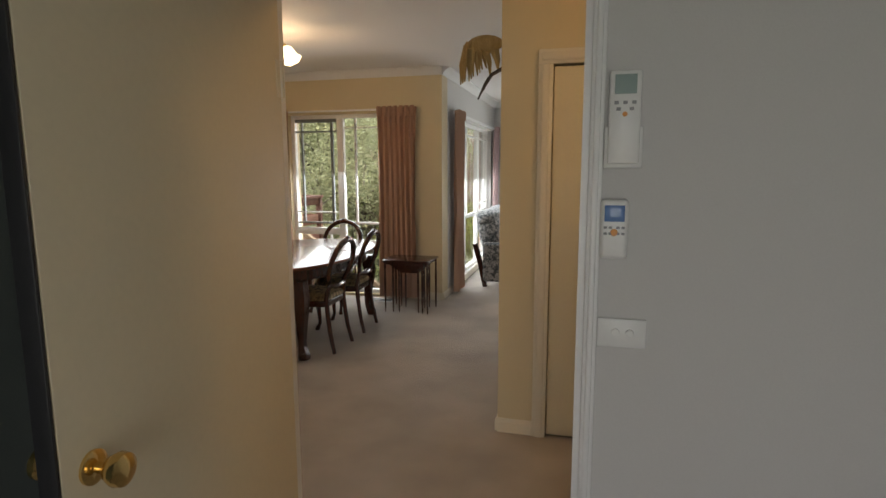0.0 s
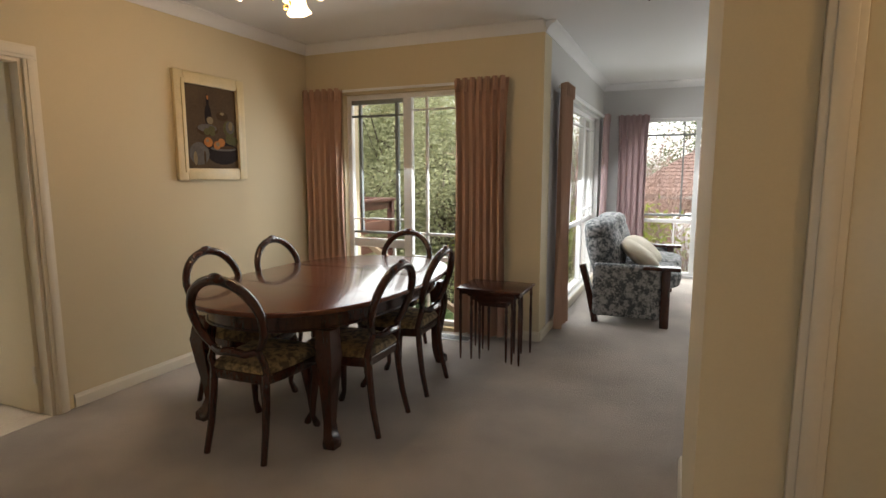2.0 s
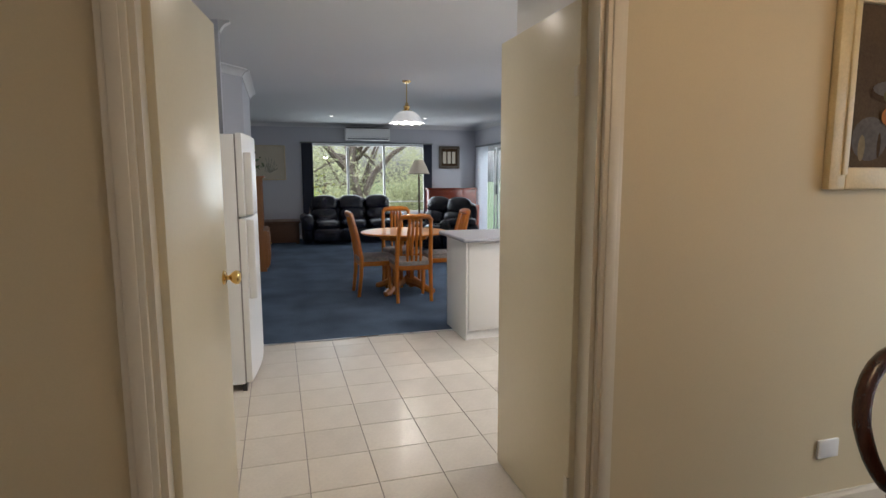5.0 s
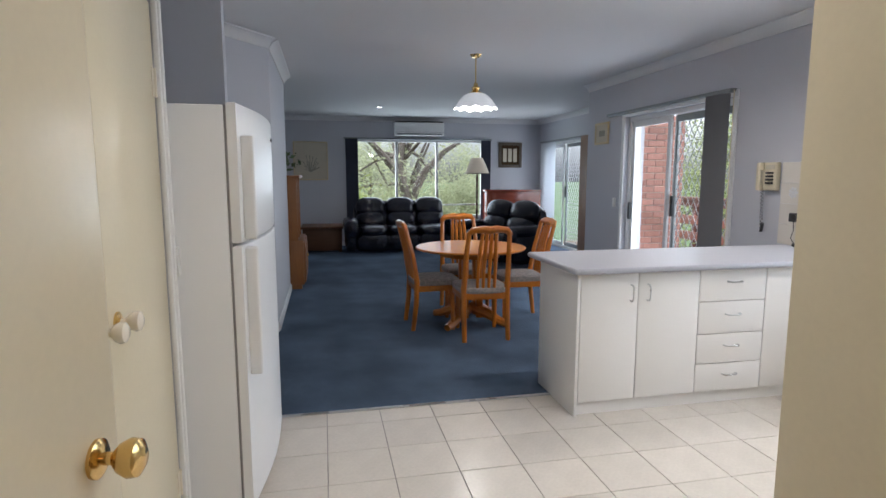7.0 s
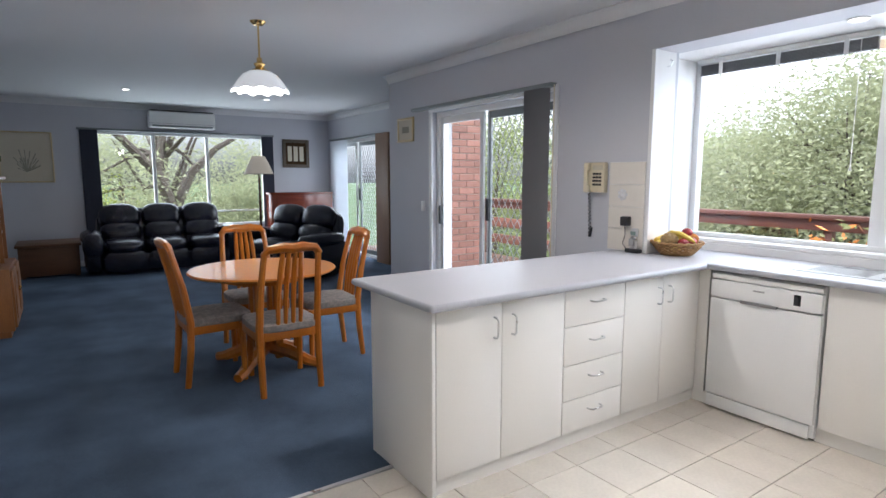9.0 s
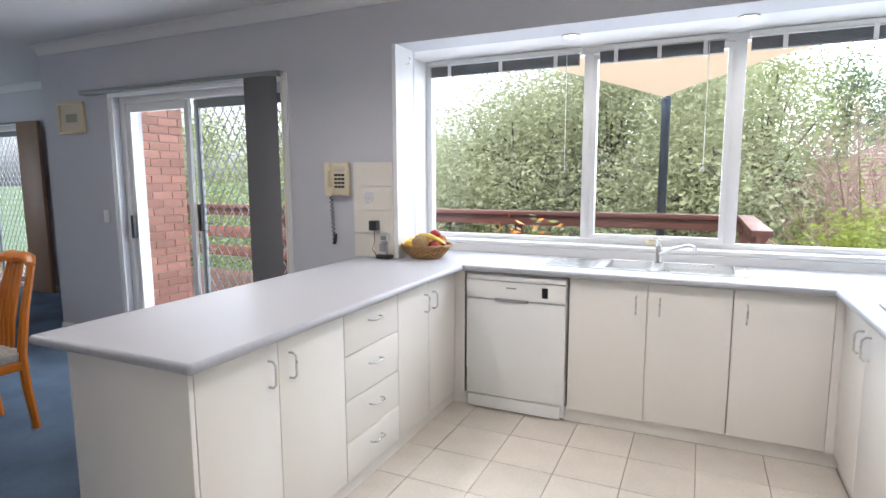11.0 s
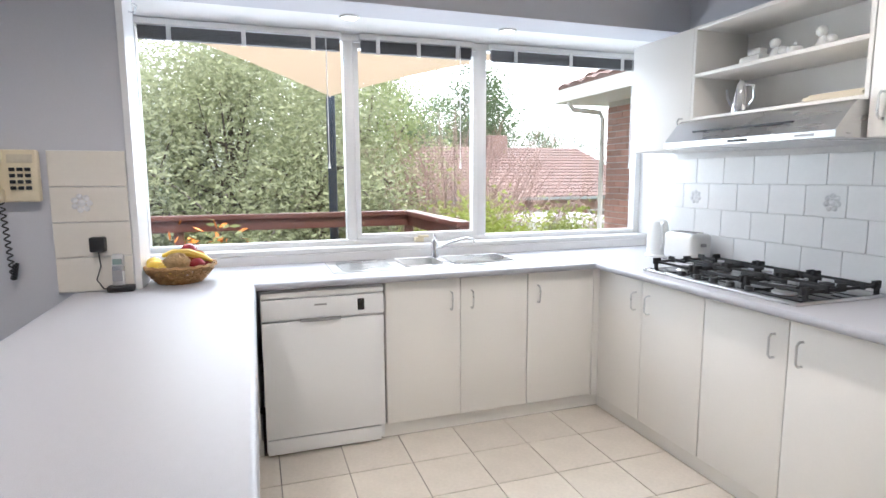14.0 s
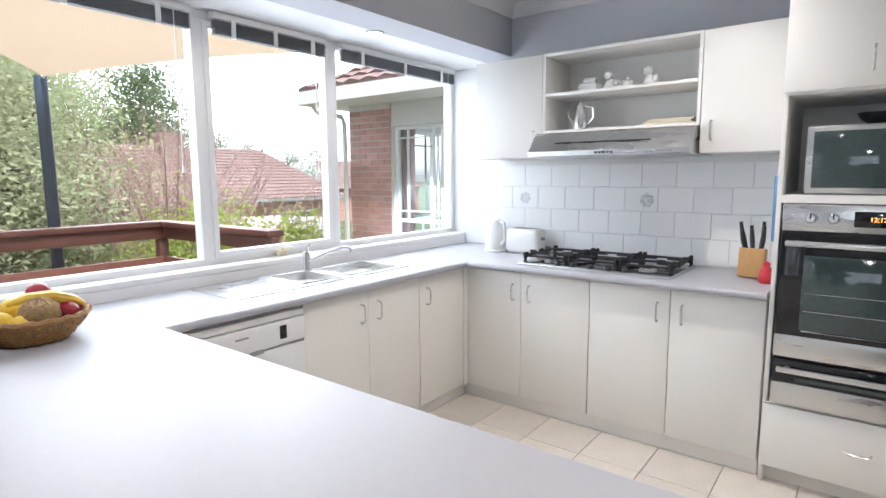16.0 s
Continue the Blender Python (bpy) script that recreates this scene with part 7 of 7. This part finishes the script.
for x in (-15.3, -13.2, -11.1, -9.2, -7.35, -4.88):
    part("post", box(B(), x - 0.045, x + 0.045, 9.541, 9.63, -0.1, 0.97, 0.004), M_rail, rl)
part("post", box(B(), -4.92, -4.83, 7.72, 7.80, -0.1, 0.97, 0.004), M_rail, rl)
st = thing("garden_stairs", "pale timber stairs going down from the deck", "stairs")
for y in (6.75, 7.70):
    bm = B()
    vs = [bm.verts.new((x, yy, z)) for yy in (y, y + 0.05) for x, z in ((-4.82, -0.05), (-4.82, -0.30), (-2.45, G), (-2.15, G))]
    for f in ((0, 1, 2, 3), (4, 7, 6, 5), (0, 3, 7, 4), (1, 5, 6, 2), (0, 4, 5, 1), (3, 2, 6, 7)):
        bm.faces.new([vs[i] for i in f])
    part("stringer", bm, M_pale_timber, st, smooth=False)
    part("stair_handrail", tube(B(), [(-4.85, y + 0.02, 0.93), (-2.3, y + 0.02, -0.68)], 0.045, 4), M_pale_timber, st)
    for x, z in ((-4.0, -0.60), (-2.5, -1.5)):
        part("baluster_post", box(B(), x - 0.04, x + 0.04, y - 0.02, y + 0.06, max(G, z - 0.1), z + 1.02, 0.004), M_pale_timber, st)
for k in range(8):
    x = -4.78 + k * 0.29
    z = -0.22 - k * 0.175
    part("tread", box(B(), x, x + 0.28, 6.80, 7.70, z - 0.04, z, 0.004), M_pale_timber, st)
sl = thing("shade_sail_post", "dark blue steel post carrying the shade sail", "post")
part("pole", rod(B(), (-5.72, 9.80, G), (-5.72, 9.80, 2.32), 0.05, 0.05, 14), M_post, sl)
part("turnbuckle", rod(B(), (-5.72, 9.78, 2.29), (-5.74, 9.66, 2.30), 0.012, seg=8), M_steel, sl)
bm = B()
A, Bq, C = Vector((-5.74, 9.64, 2.30)), Vector((-9.6, 7.4, 3.05)), Vector((-2.3, 8.1, 2.85))
n = 18
rows = []
for i in range(n + 1):
    row = []
    for j in range(n + 1 - i):
        u, v = i / n, j / n
        w = 1 - u - v
        p = A * w + Bq * u + C * v
        cen = (A + Bq + C) / 3
        pull = 0.28 * (w * u + u * v + v * w - 3 * w * u * v * 3 * 0.33) * (1 - 27 * w * u * v * 0.999)
        p = p + (cen - p) * max(0, pull) * 2.0 - Vector((0, 0, 0.25 * 27 * w * u * v * 0.3))
        row.append(bm.verts.new(p))
    rows.append(row)
for i in range(n):
    for j in range(n - i):
        bm.faces.new((rows[i][j], rows[i + 1][j], rows[i][j + 1]))
        if j < n - i - 1:
            bm.faces.new((rows[i + 1][j], rows[i + 1][j + 1], rows[i][j + 1]))
for p, q in ((A, (-5.72, 9.76, 2.30)), (Bq, (-9.9, 6.36, 3.1)), (C, (-2.37, 8.05, 2.70))):
    rod(bm, tuple(p), q, 0.008, seg=6)
tagged(part("shade_sail", bm, M_sail), "sand-coloured triangular shade sail over the deck", "shade sail")


def brick_face(parent_name, label, along, face, out, a0, a1, z0, z1):
    """A backing of mortar with separate bricks laid on it in stretcher bond."""
    lo, hi = sorted((face, face - out * 0.02))
    bm = box(B(), lo, hi, a0, a1, z0, z1) if along == "y" else box(B(), a0, a1, lo, hi, z0, z1)
    w = structure(parent_name, bm, M_mortar, label)
    L, H, J = 0.23, 0.076, 0.010
    cuts = {}

    def brick_mesh(length):
        key = round(length, 2)
        if key not in cuts:
            me = bpy.data.meshes.new("brick")
            bm = B()
            if along == "y":
                box(bm, -0.006, 0.006, -key / 2, key / 2, -H / 2, H / 2, 0.003, 1)
            else:
                box(bm, -key / 2, key / 2, -0.006, 0.006, -H / 2, H / 2, 0.003, 1)
            bm.to_mesh(me)
            bm.free()
            me.materials.append(M_brick)
            cuts[key] = me
        return cuts[key]

    row, z = 0, z0 + H / 2 + 0.005
    while z + H / 2 < z1:
        a = a0 + L / 2 + (0 if row % 2 else -L / 2 - J / 2)
        while a - L / 2 < a1:
            p, q = max(a - L / 2, a0), min(a + L / 2, a1)
            if q - p > 0.035:
                b = new("brick", brick_mesh(q - p))
                b.parent = w
                b.location = (face + out * 0.006, (p + q) / 2, z) if along == "y" else ((p + q) / 2, face + out * 0.006, z)
            a += L + J
        z += H + J
        row += 1
    return w


brick_face("wall_brick_family", "orange-red brick outside wall by the patio", "y", -10.53, 1, 6.35, 7.37, 0.0, 2.6)
brick_face("wall_brick_wing", "orange-red brick outside wall of the lounge wing", "y", -1.77, -1, 9.34, 10.15, -0.3, 2.44)
structure("wall_wing_pier", box(B(), -1.752, -1.58, 9.852, 10.15, G, 2.44), M_mortar, "brick pier at the corner of the lounge wing")
brick_face("wall_brick_wing_low", "orange-red brick wall under the lounge window", "y", -1.77, -1, 7.2, 9.32, -0.6, 0.05)
structure("wall_wing_base", box(B(), -1.765, 4.0, 6.34, 9.84, G, -0.13), M_mortar, "brick base under the lounge wing")
structure("wall_house_base", box(B(), -15.4, -3.9, 6.0, 6.32, G, -0.13), M_mortar, "base wall under the house")


def roof_plane(name, label, p0, p1, p2, p3, rows, cols):
    """Overlapping rows of roof tiles between an eave p0-p1 and a ridge p3-p2, with a backing sheet."""
    p0, p1, p2, p3 = map(Vector, (p0, p1, p2, p3))
    nrm = (p1 - p0).cross(p3 - p0).normalized()
    if nrm.z < 0:
        nrm = -nrm
    vs, fs = [], []
    for r in range(rows):
        f0, f1 = r / rows, (r + 1.15) / rows
        a0, b0 = p0.lerp(p3, f0), p1.lerp(p2, f0)
        a1, b1 = p0.lerp(p3, min(1, f1)), p1.lerp(p2, min(1, f1))
        for c in range(cols):
            u0, u1 = c / cols, (c + 0.97) / cols
            k = len(vs)
            um = (u0 + u1) / 2
            for q, lift in ((a0.lerp(b0, u0), 0.05), (a0.lerp(b0, um), 0.085), (a0.lerp(b0, u1), 0.05), (a1.lerp(b1, u1), 0.012), (a1.lerp(b1, um), 0.04), (a1.lerp(b1, u0), 0.012), (a0.lerp(b0, u0), 0.0), (a0.lerp(b0, u1), 0.0)):
                vs.append(tuple(q + nrm * lift))
            fs += [(k, k + 1, k + 4, k + 5), (k + 1, k + 2, k + 3, k + 4), (k + 6, k + 7, k + 2, k + 1, k)]
    k = len(vs)
    vs += [tuple(q) for q in (p0, p1, p2, p3)]
    fs.append((k, k + 1, k + 2, k + 3))
    me = bpy.data.meshes.new(name)
    me.from_pydata(vs, [], fs)
    me.materials.append(M_roof)
    return tagged(new(name, me), label, kind="structure")


roof_plane("roof_wing", "terracotta tiled roof of the lounge wing", (-2.35, 5.0, 2.62), (-2.35, 10.55, 2.62), (1.2, 8.2, 4.3), (1.2, 5.0, 4.3), 12, 18)
roof_plane("roof_wing_north", "terracotta tiled hip of the lounge wing", (-2.35, 10.55, 2.62), (4.8, 10.55, 2.62), (1.25, 8.2, 4.3), (1.2, 8.2, 4.3), 12, 20)
structure("fascia_wing", box(box(B(), -2.40, -2.33, 6.9, 10.58, 2.44, 2.62, 0.004), -2.33, 4.8, 10.50, 10.58, 2.44, 2.62, 0.004), M_fascia, "white fascia and gutter of the lounge wing")
structure("eave_wing", box(box(B(), -2.33, -1.76, 6.35, 10.5, 2.44, 2.46), -1.76, 4.5, 9.87, 10.5, 2.44, 2.46), M_fascia, "white eave lining of the lounge wing")
tagged(part("downpipe", tube(B(), [(-2.30, 10.35, 2.45), (-2.25, 10.30, 2.34), (-1.86, 10.22, 2.30), (-1.82, 10.21, 2.2), (-1.82, 10.21, G)], 0.035, 8), M_fascia), "white downpipe at the corner of the wing", "downpipe")

# neighbour's house
nb = thing("neighbour_house", "neighbouring brick house with a terracotta tiled hip roof", "house")
part("wall", box(B(), -2.0, 8.4, 22.5, 31.0, G, 0.62), M_brick, nb, smooth=False)
for x in (0.0, 3.0, 6.0):
    w = part("window", box(B(), x, x + 1.6, 22.44, 22.51, -0.9, 0.1, 0.01), M_fascia, nb)
    part("pane", box(B(), x + 0.08, x + 1.52, 22.43, 22.445, -0.82, 0.02), M_oven_window, w)
for q in (("roof", (-2.6, 21.9, 0.62), (9.0, 21.9, 0.62), (8.0, 26.7, 2.68), (0.6, 26.7, 2.68), 16, 42), ("roof", (-2.6, 31.6, 0.62), (-2.6, 21.9, 0.62), (0.6, 26.7, 2.68), (0.6, 26.75, 2.68), 16, 30)):
    r = roof_plane(*(q[0], "terracotta tiled roof", *q[1:]))
    r.parent = nb
    r["kind"] = ""
    del r["kind"]
part("gutter", box(B(), -2.65, 9.05, 21.82, 21.90, 0.52, 0.63, 0.01), M_alu_dark, nb)
part("chimney", box(B(), 3.0, 3.9, 25.6, 26.3, 1.8, 3.15, 0.02), M_roof, nb, smooth=False)
far = thing("neighbour_house", "distant house with a terracotta roof among trees", "house")
part("wall", box(B(), 17.0, 27.0, 33.0, 40.0, G, 0.6), M_brick, far, smooth=False)
r = roof_plane("roof", "terracotta tiled roof", (16.4, 32.4, 0.6), (27.6, 32.4, 0.6), (24.5, 36.5, 2.6), (19.5, 36.5, 2.6), 12, 34)
r.parent = far
del r["kind"]
cp = thing("carport", "pale flat-roofed carport beside the neighbour's house", "carport")
part("roof_sheet", box(B(), -1.2, 3.2, 17.0, 20.6, 0.05, 0.15, 0.01), M_fascia, cp)
for x in (-1.1, 3.1):
    for y in (17.1, 20.5):
        part("post", box(B(), x - 0.05, x + 0.05, y - 0.05, y + 0.05, G, 0.05), M_fascia, cp)
um = thing("covered_trailer", "white covered trailer parked beyond the lounge window", "trailer")
part("canopy", slab(B(), [(-0.7, 14.2), (1.6, 14.2), (1.6, 16.4), (-0.7, 16.4)], -0.35, 0.45, 0.12), M_white_cloth, um)
part("chassis", box(B(), -0.7, 1.6, 14.25, 16.35, -1.15, -0.35, 0.03), M_car, um)
for x in (-0.2, 1.1):
    part("wheel", rod(B(), (x, 14.15, -1.3), (x, 14.4, -1.3), 0.3, seg=20), M_black_plastic, um)


# trees and shrubs
def tree(name, label, x, y, h, crown_r, crown_h, n, leaf, material, seed, trunk_r=0.14, clumps=26, base=G, low=0.25):
    """A tapered trunk with limbs and a crown of many small leaves in uneven clumps."""
    rng = random.Random(seed)
    t = thing(name, label, "tree")
    bm = B()
    top = Vector((x + rng.uniform(-0.3, 0.3), y, base + h * 0.75))
    tube(bm, [(x, y, base), (x + rng.uniform(-0.15, 0.15), y, base + h * 0.35), tuple(top)], [trunk_r, trunk_r * 0.75, trunk_r * 0.25], 8)
    centres = []
    for k in range(clumps):
        a, rr, f = rng.uniform(0, math.tau), crown_r * rng.uniform(0.25, 1.0), rng.uniform(low, 1.0)
        shape = math.sin(math.pi * min(1, 0.18 + 0.78 * f)) ** 0.6
        c = Vector((x + rr * shape * math.cos(a), y + rr * shape * math.sin(a), base + h * f))
        centres.append(c)
        if k % 2 == 0:
            s = Vector((x, y, base + h * (0.25 + 0.45 * rng.random())))
            tube(bm, [s, s.lerp(c, 0.5) + Vector((0, 0, 0.15)), c], [trunk_r * 0.35, trunk_r * 0.2, 0.012], 5)
    part("trunk", bm, M_bark, t)
    q = []
    for c in centres:
        s = crown_h * rng.uniform(0.6, 1.25)
        leaf_mesh(q, c, (s, s, s * 0.75), n // clumps, leaf, rng)
    leaves_part("crown", q, material, t)
    return t


TREES = [(-10.6, 14.2, 3.4, 2.3, 0.55, M_leaf_pale), (-8.6, 13.6, 4.7, 2.2, 0.55, M_leaf_pale), (-6.9, 13.9, 5.1, 2.1, 0.5, M_leaf_pale), (-5.4, 13.2, 4.7, 1.6, 0.45, M_leaf_pale), (-4.3, 15.2, 5.0, 1.7, 0.5, M_leaf),
         (-13.6, 14.6, 3.9, 2.3, 0.55, M_leaf), (-9.4, 18.5, 4.8, 2.6, 0.6, M_leaf_dark), (-5.6, 19.5, 6.3, 2.4, 0.6, M_leaf), (-3.0, 11.8, 2.2, 1.1, 0.35, M_leaf_yellow), (-7.7, 15.6, 5.2, 2.2, 0.55, M_leaf_pale), (-9.7, 12.8, 3.3, 1.7, 0.5, M_leaf_pale), (-11.9, 16.5, 3.7, 2.4, 0.6, M_leaf)]
for i, (x, y, h, r, s, m) in enumerate(TREES):
    tree("garden_tree", "leafy green garden tree beyond the deck railing", x, y, h, r, s, 34000, 0.044, m, 20 + i, clumps=60, low=0.08)
for i, (x, y, h, r) in enumerate(((5.4, 33, 9.2, 2.0), (7.2, 35, 8.2, 1.8), (5.0, 44, 8.5, 3.2), (9.0, 50, 9.5, 3.6), (0.5, 34, 8.0, 2.4), (22, 55, 7.5, 5.0), (35, 60, 7.0, 6.0), (14, 62, 7.5, 5.0))):
    tree("distant_tree", "tall dark conifer-like tree in the distance", x, y, h, r, 0.7, 9000, 0.11, M_leaf_dark, 60 + i, 0.2, clumps=40, low=0.15)
for i, (x, y, h) in enumerate(((-2.0, 14.2, 4.3), (-1.2, 16.4, 4.6), (-0.2, 12.9, 3.0), (-3.0, 13.7, 4.5), (-2.6, 15.6, 4.8))):
    rng = random.Random(90 + i)
    t = thing("bare_shrub", "bare pinkish winter shrub with fine twigs", "shrub")
    bm = B()
    q = []
    for k in range(80):
        a, e = rng.uniform(0, math.tau), rng.uniform(0.7, 1.5)
        l = h * rng.uniform(0.55, 1.0)
        p0 = Vector((x, y, G))
        p1 = p0 + Vector((math.cos(a) * math.cos(e), math.sin(a) * math.cos(e), math.sin(e))) * l * 0.5
        p2 = p1 + Vector((math.cos(a) * math.cos(e) + rng.uniform(-0.25, 0.25), math.sin(a) * math.cos(e) + rng.uniform(-0.25, 0.25), math.sin(e))) * l * 0.5
        tube(bm, [p0, p1, p2], [0.022, 0.012, 0.004], 4)
        for _ in range(14):
            s = p1.lerp(p2, rng.random())
            d = Vector((rng.gauss(0, 0.5), rng.gauss(0, 0.5), rng.uniform(0.1, 0.8))) * 0.45
            tube(bm, [s, s + d], [0.005, 0.002], 3)
    part("branches", bm, M_twig_pink, t)
for i, (x, y, h, r, m, lab) in enumerate(((-1.3, 11.7, 2.2, 0.9, M_leaf_yellow, "yellow-green shrub below the deck"), (0.6, 12.0, 1.9, 1.1, M_leaf_pale, "rounded pale green shrub beside the house"), (-3.1, 10.4, 1.8, 0.8, M_leaf, "green shrub beside the garden stairs"), (-2.6, 9.0, 1.5, 0.7, M_leaf_yellow, "yellow-green shrub beside the garden stairs"))):
    tree("garden_shrub", lab, x, y, h, r, 0.28, 3500, 0.05, m, 130 + i, 0.05, clumps=22, low=0.1)
tree("gum_tree", "spreading gum tree outside the family room window", -20.5, 4.9, 6.2, 2.6, 0.45, 2200, 0.06, M_leaf_pale, 151, 0.22, clumps=34, low=0.35)
gum = thing("gum_tree_limbs", "dark forked gum tree limbs outside the window", "tree")
bm = B()
for pts, r in (([(-19.0, 5.0, G), (-19.0, 4.9, 0.6), (-19.0, 4.6, 1.5), (-19.0, 3.9, 2.3), (-19.0, 3.3, 2.8)], [0.2, 0.15, 0.12, 0.08, 0.05]), ([(-19.0, 4.9, 0.6), (-19.0, 5.3, 1.5), (-19.0, 5.9, 2.1), (-19.0, 6.9, 2.7)], [0.12, 0.1, 0.07, 0.03]),
               ([(-19.0, 4.6, 1.5), (-19.0, 4.7, 2.2), (-19.0, 5.2, 3.0)], [0.09, 0.06, 0.03])):
    tube(bm, pts, r, 8)
part("limbs", bm, M_bark, gum)
for i, (x, y, h, r, m) in enumerate(((-22.5, 1.6, 3.8, 2.0, M_leaf_pale), (-23.0, 7.2, 3.9, 2.0, M_leaf_pale), (-19.6, 2.6, 2.8, 1.2, M_leaf_yellow), (-19.5, 6.7, 2.7, 1.1, M_leaf_pale), (-27.0, 4.5, 4.6, 3.0, M_leaf_pale), (-19.4, 4.4, 2.5, 1.2, M_leaf_pale), (-15.4, 11.5, 4.2, 1.6, M_leaf), (-12.5, 11.8, 4.0, 1.5, M_leaf))):
    tree("garden_tree", "bushy garden tree outside the family room", x, y, h, r, 0.5, 14000, 0.046, m, 170 + i, 0.1, clumps=26, low=0.15)
fl2 = thing("flower_pot", "pot of orange flowers on the deck rail", "plant")
part("pot", lathe(B(), [(0.09, 0.0), (0.12, 0.16), (0.13, 0.17), (0.0, 0.15)], (-6.95, 8.9, -0.04)), M_paint_orange, fl2)
q = []
leaf_mesh(q, (-6.95, 8.9, 0.50), (0.18, 0.14, 0.20), 260, 0.05, random.Random(5))
leaves_part("leaves", q, M_leaf, fl2)
q = []
leaf_mesh(q, (-6.95, 8.9, 0.66), (0.20, 0.15, 0.13), 120, 0.05, random.Random(6))
leaves_part("flowers", q, M_orange_flower, fl2)
tagged(part("deck_table", box(box(B(), -6.0, -5.5, 7.6, 7.9, 0.78, 0.81, 0.005), -5.78, -5.72, 7.72, 7.78, -0.04, 0.78), M_pale_timber), "small pale timber table on the deck", "table")

# ---- tiles, last ----
def tile_mesh(w, d, t, bev, flat="z"):
    me = bpy.data.meshes.new("tile")
    bm = B()
    if flat == "z":
        box(bm, -w / 2, w / 2, -d / 2, d / 2, -t, 0, bev, 1)
    elif flat == "x":
        box(bm, -t, 0, -w / 2, w / 2, -d / 2, d / 2, bev, 1)
    else:
        box(bm, -w / 2, w / 2, -t, 0, -d / 2, d / 2, bev, 1)
    bm.to_mesh(me)
    bm.free()
    return me


P, JT = 0.315, 0.004
base = bpy.data.objects["floor_kitchen_base"]
cache = {}
x = -5.90 - 4 * P
xs = []
while x < -3.88:
    xs.append((max(x, -7.02), min(x + P, -3.875)))
    x += P
ys = []
y = 5.745 + P
while y > 1.6:
    ys.append((max(y - P, 1.6), y))
    y -= P
for x0, x1 in xs:
    for y0, y1 in ys:
        w, d = x1 - x0 - JT, y1 - y0 - JT
        if w < 0.02 or d < 0.02:
            continue
        key = (round(w, 3), round(d, 3))
        if key not in cache:
            cache[key] = tile_mesh(w, d, 0.008, 0.0015)
            cache[key].materials.append(M_tile)
        t = new("tile", cache[key])
        t.parent = base
        t.location = ((x0 + x1) / 2, (y0 + y1) / 2, 0.0)
sb = structure("splashback_range", box(B(), -4.046, -4.040, 4.345, 6.155, 0.902, 1.545), M_grout_white, "white tiled splashback behind the hob")
cut_tiles = {}
for r in range(4):
    joints = [6.155] + [q for q in (6.155 - 0.204 * k - (0.0 if r % 2 else 0.102) for k in range(11)) if 4.35 < q < 6.15] + [4.347]
    for hi, lo in zip(joints, joints[1:]):
        w = round(hi - lo - 0.003, 3)
        if w < 0.02:
            continue
        if w not in cut_tiles:
            cut_tiles[w] = tile_mesh(w, 0.147, 0.006, 0.0015, "x")
            cut_tiles[w].materials.append(M_splash)
        t = new("tile", cut_tiles[w])
        t.parent = sb
        t.location = (-4.046, (hi + lo) / 2, 0.985 + r * 0.15)
sb2 = structure("splashback_phone", box(B(), -7.43, -7.127, 6.066, 6.079, 0.902, 1.53), M_grout_white, "cream tiled splashback by the telephone")
me = tile_mesh(0.299, 0.153, 0.006, 0.0015, "y")
me.materials.append(M_splash_warm)
for r in range(4):
    t = new("tile", me)
    t.parent = sb2
    t.location = (-7.2785, 6.066, 0.982 + r * 0.156)
for nm, mm in (("tile_relief", Matrix.Translation((-7.31, 6.0605, 1.30)) @ Matrix.Rotation(radians(90), 4, "X")), ("tile_relief", Matrix.Translation((-4.052, 5.10, 1.28)) @ Matrix.Rotation(radians(-90), 4, "Y")), ("tile_relief", Matrix.Translation((-4.052, 5.95, 1.28)) @ Matrix.Rotation(radians(-90), 4, "Y"))):
    bm = B()
    for k in range(7):
        a = k * math.tau / 7
        lathe(bm, [(0.014, 0.0), (0.009, 0.003), (0, 0.004)], m=mm @ Matrix.Translation((0.030 * math.cos(a), 0.030 * math.sin(a), 0)), seg=10)
    lathe(bm, [(0.018, 0.0), (0.010, 0.004), (0, 0.005)], m=mm, seg=12)
    tagged(part(nm, bm, M_relief), "small moulded flower motif on a tile", "tile motif")
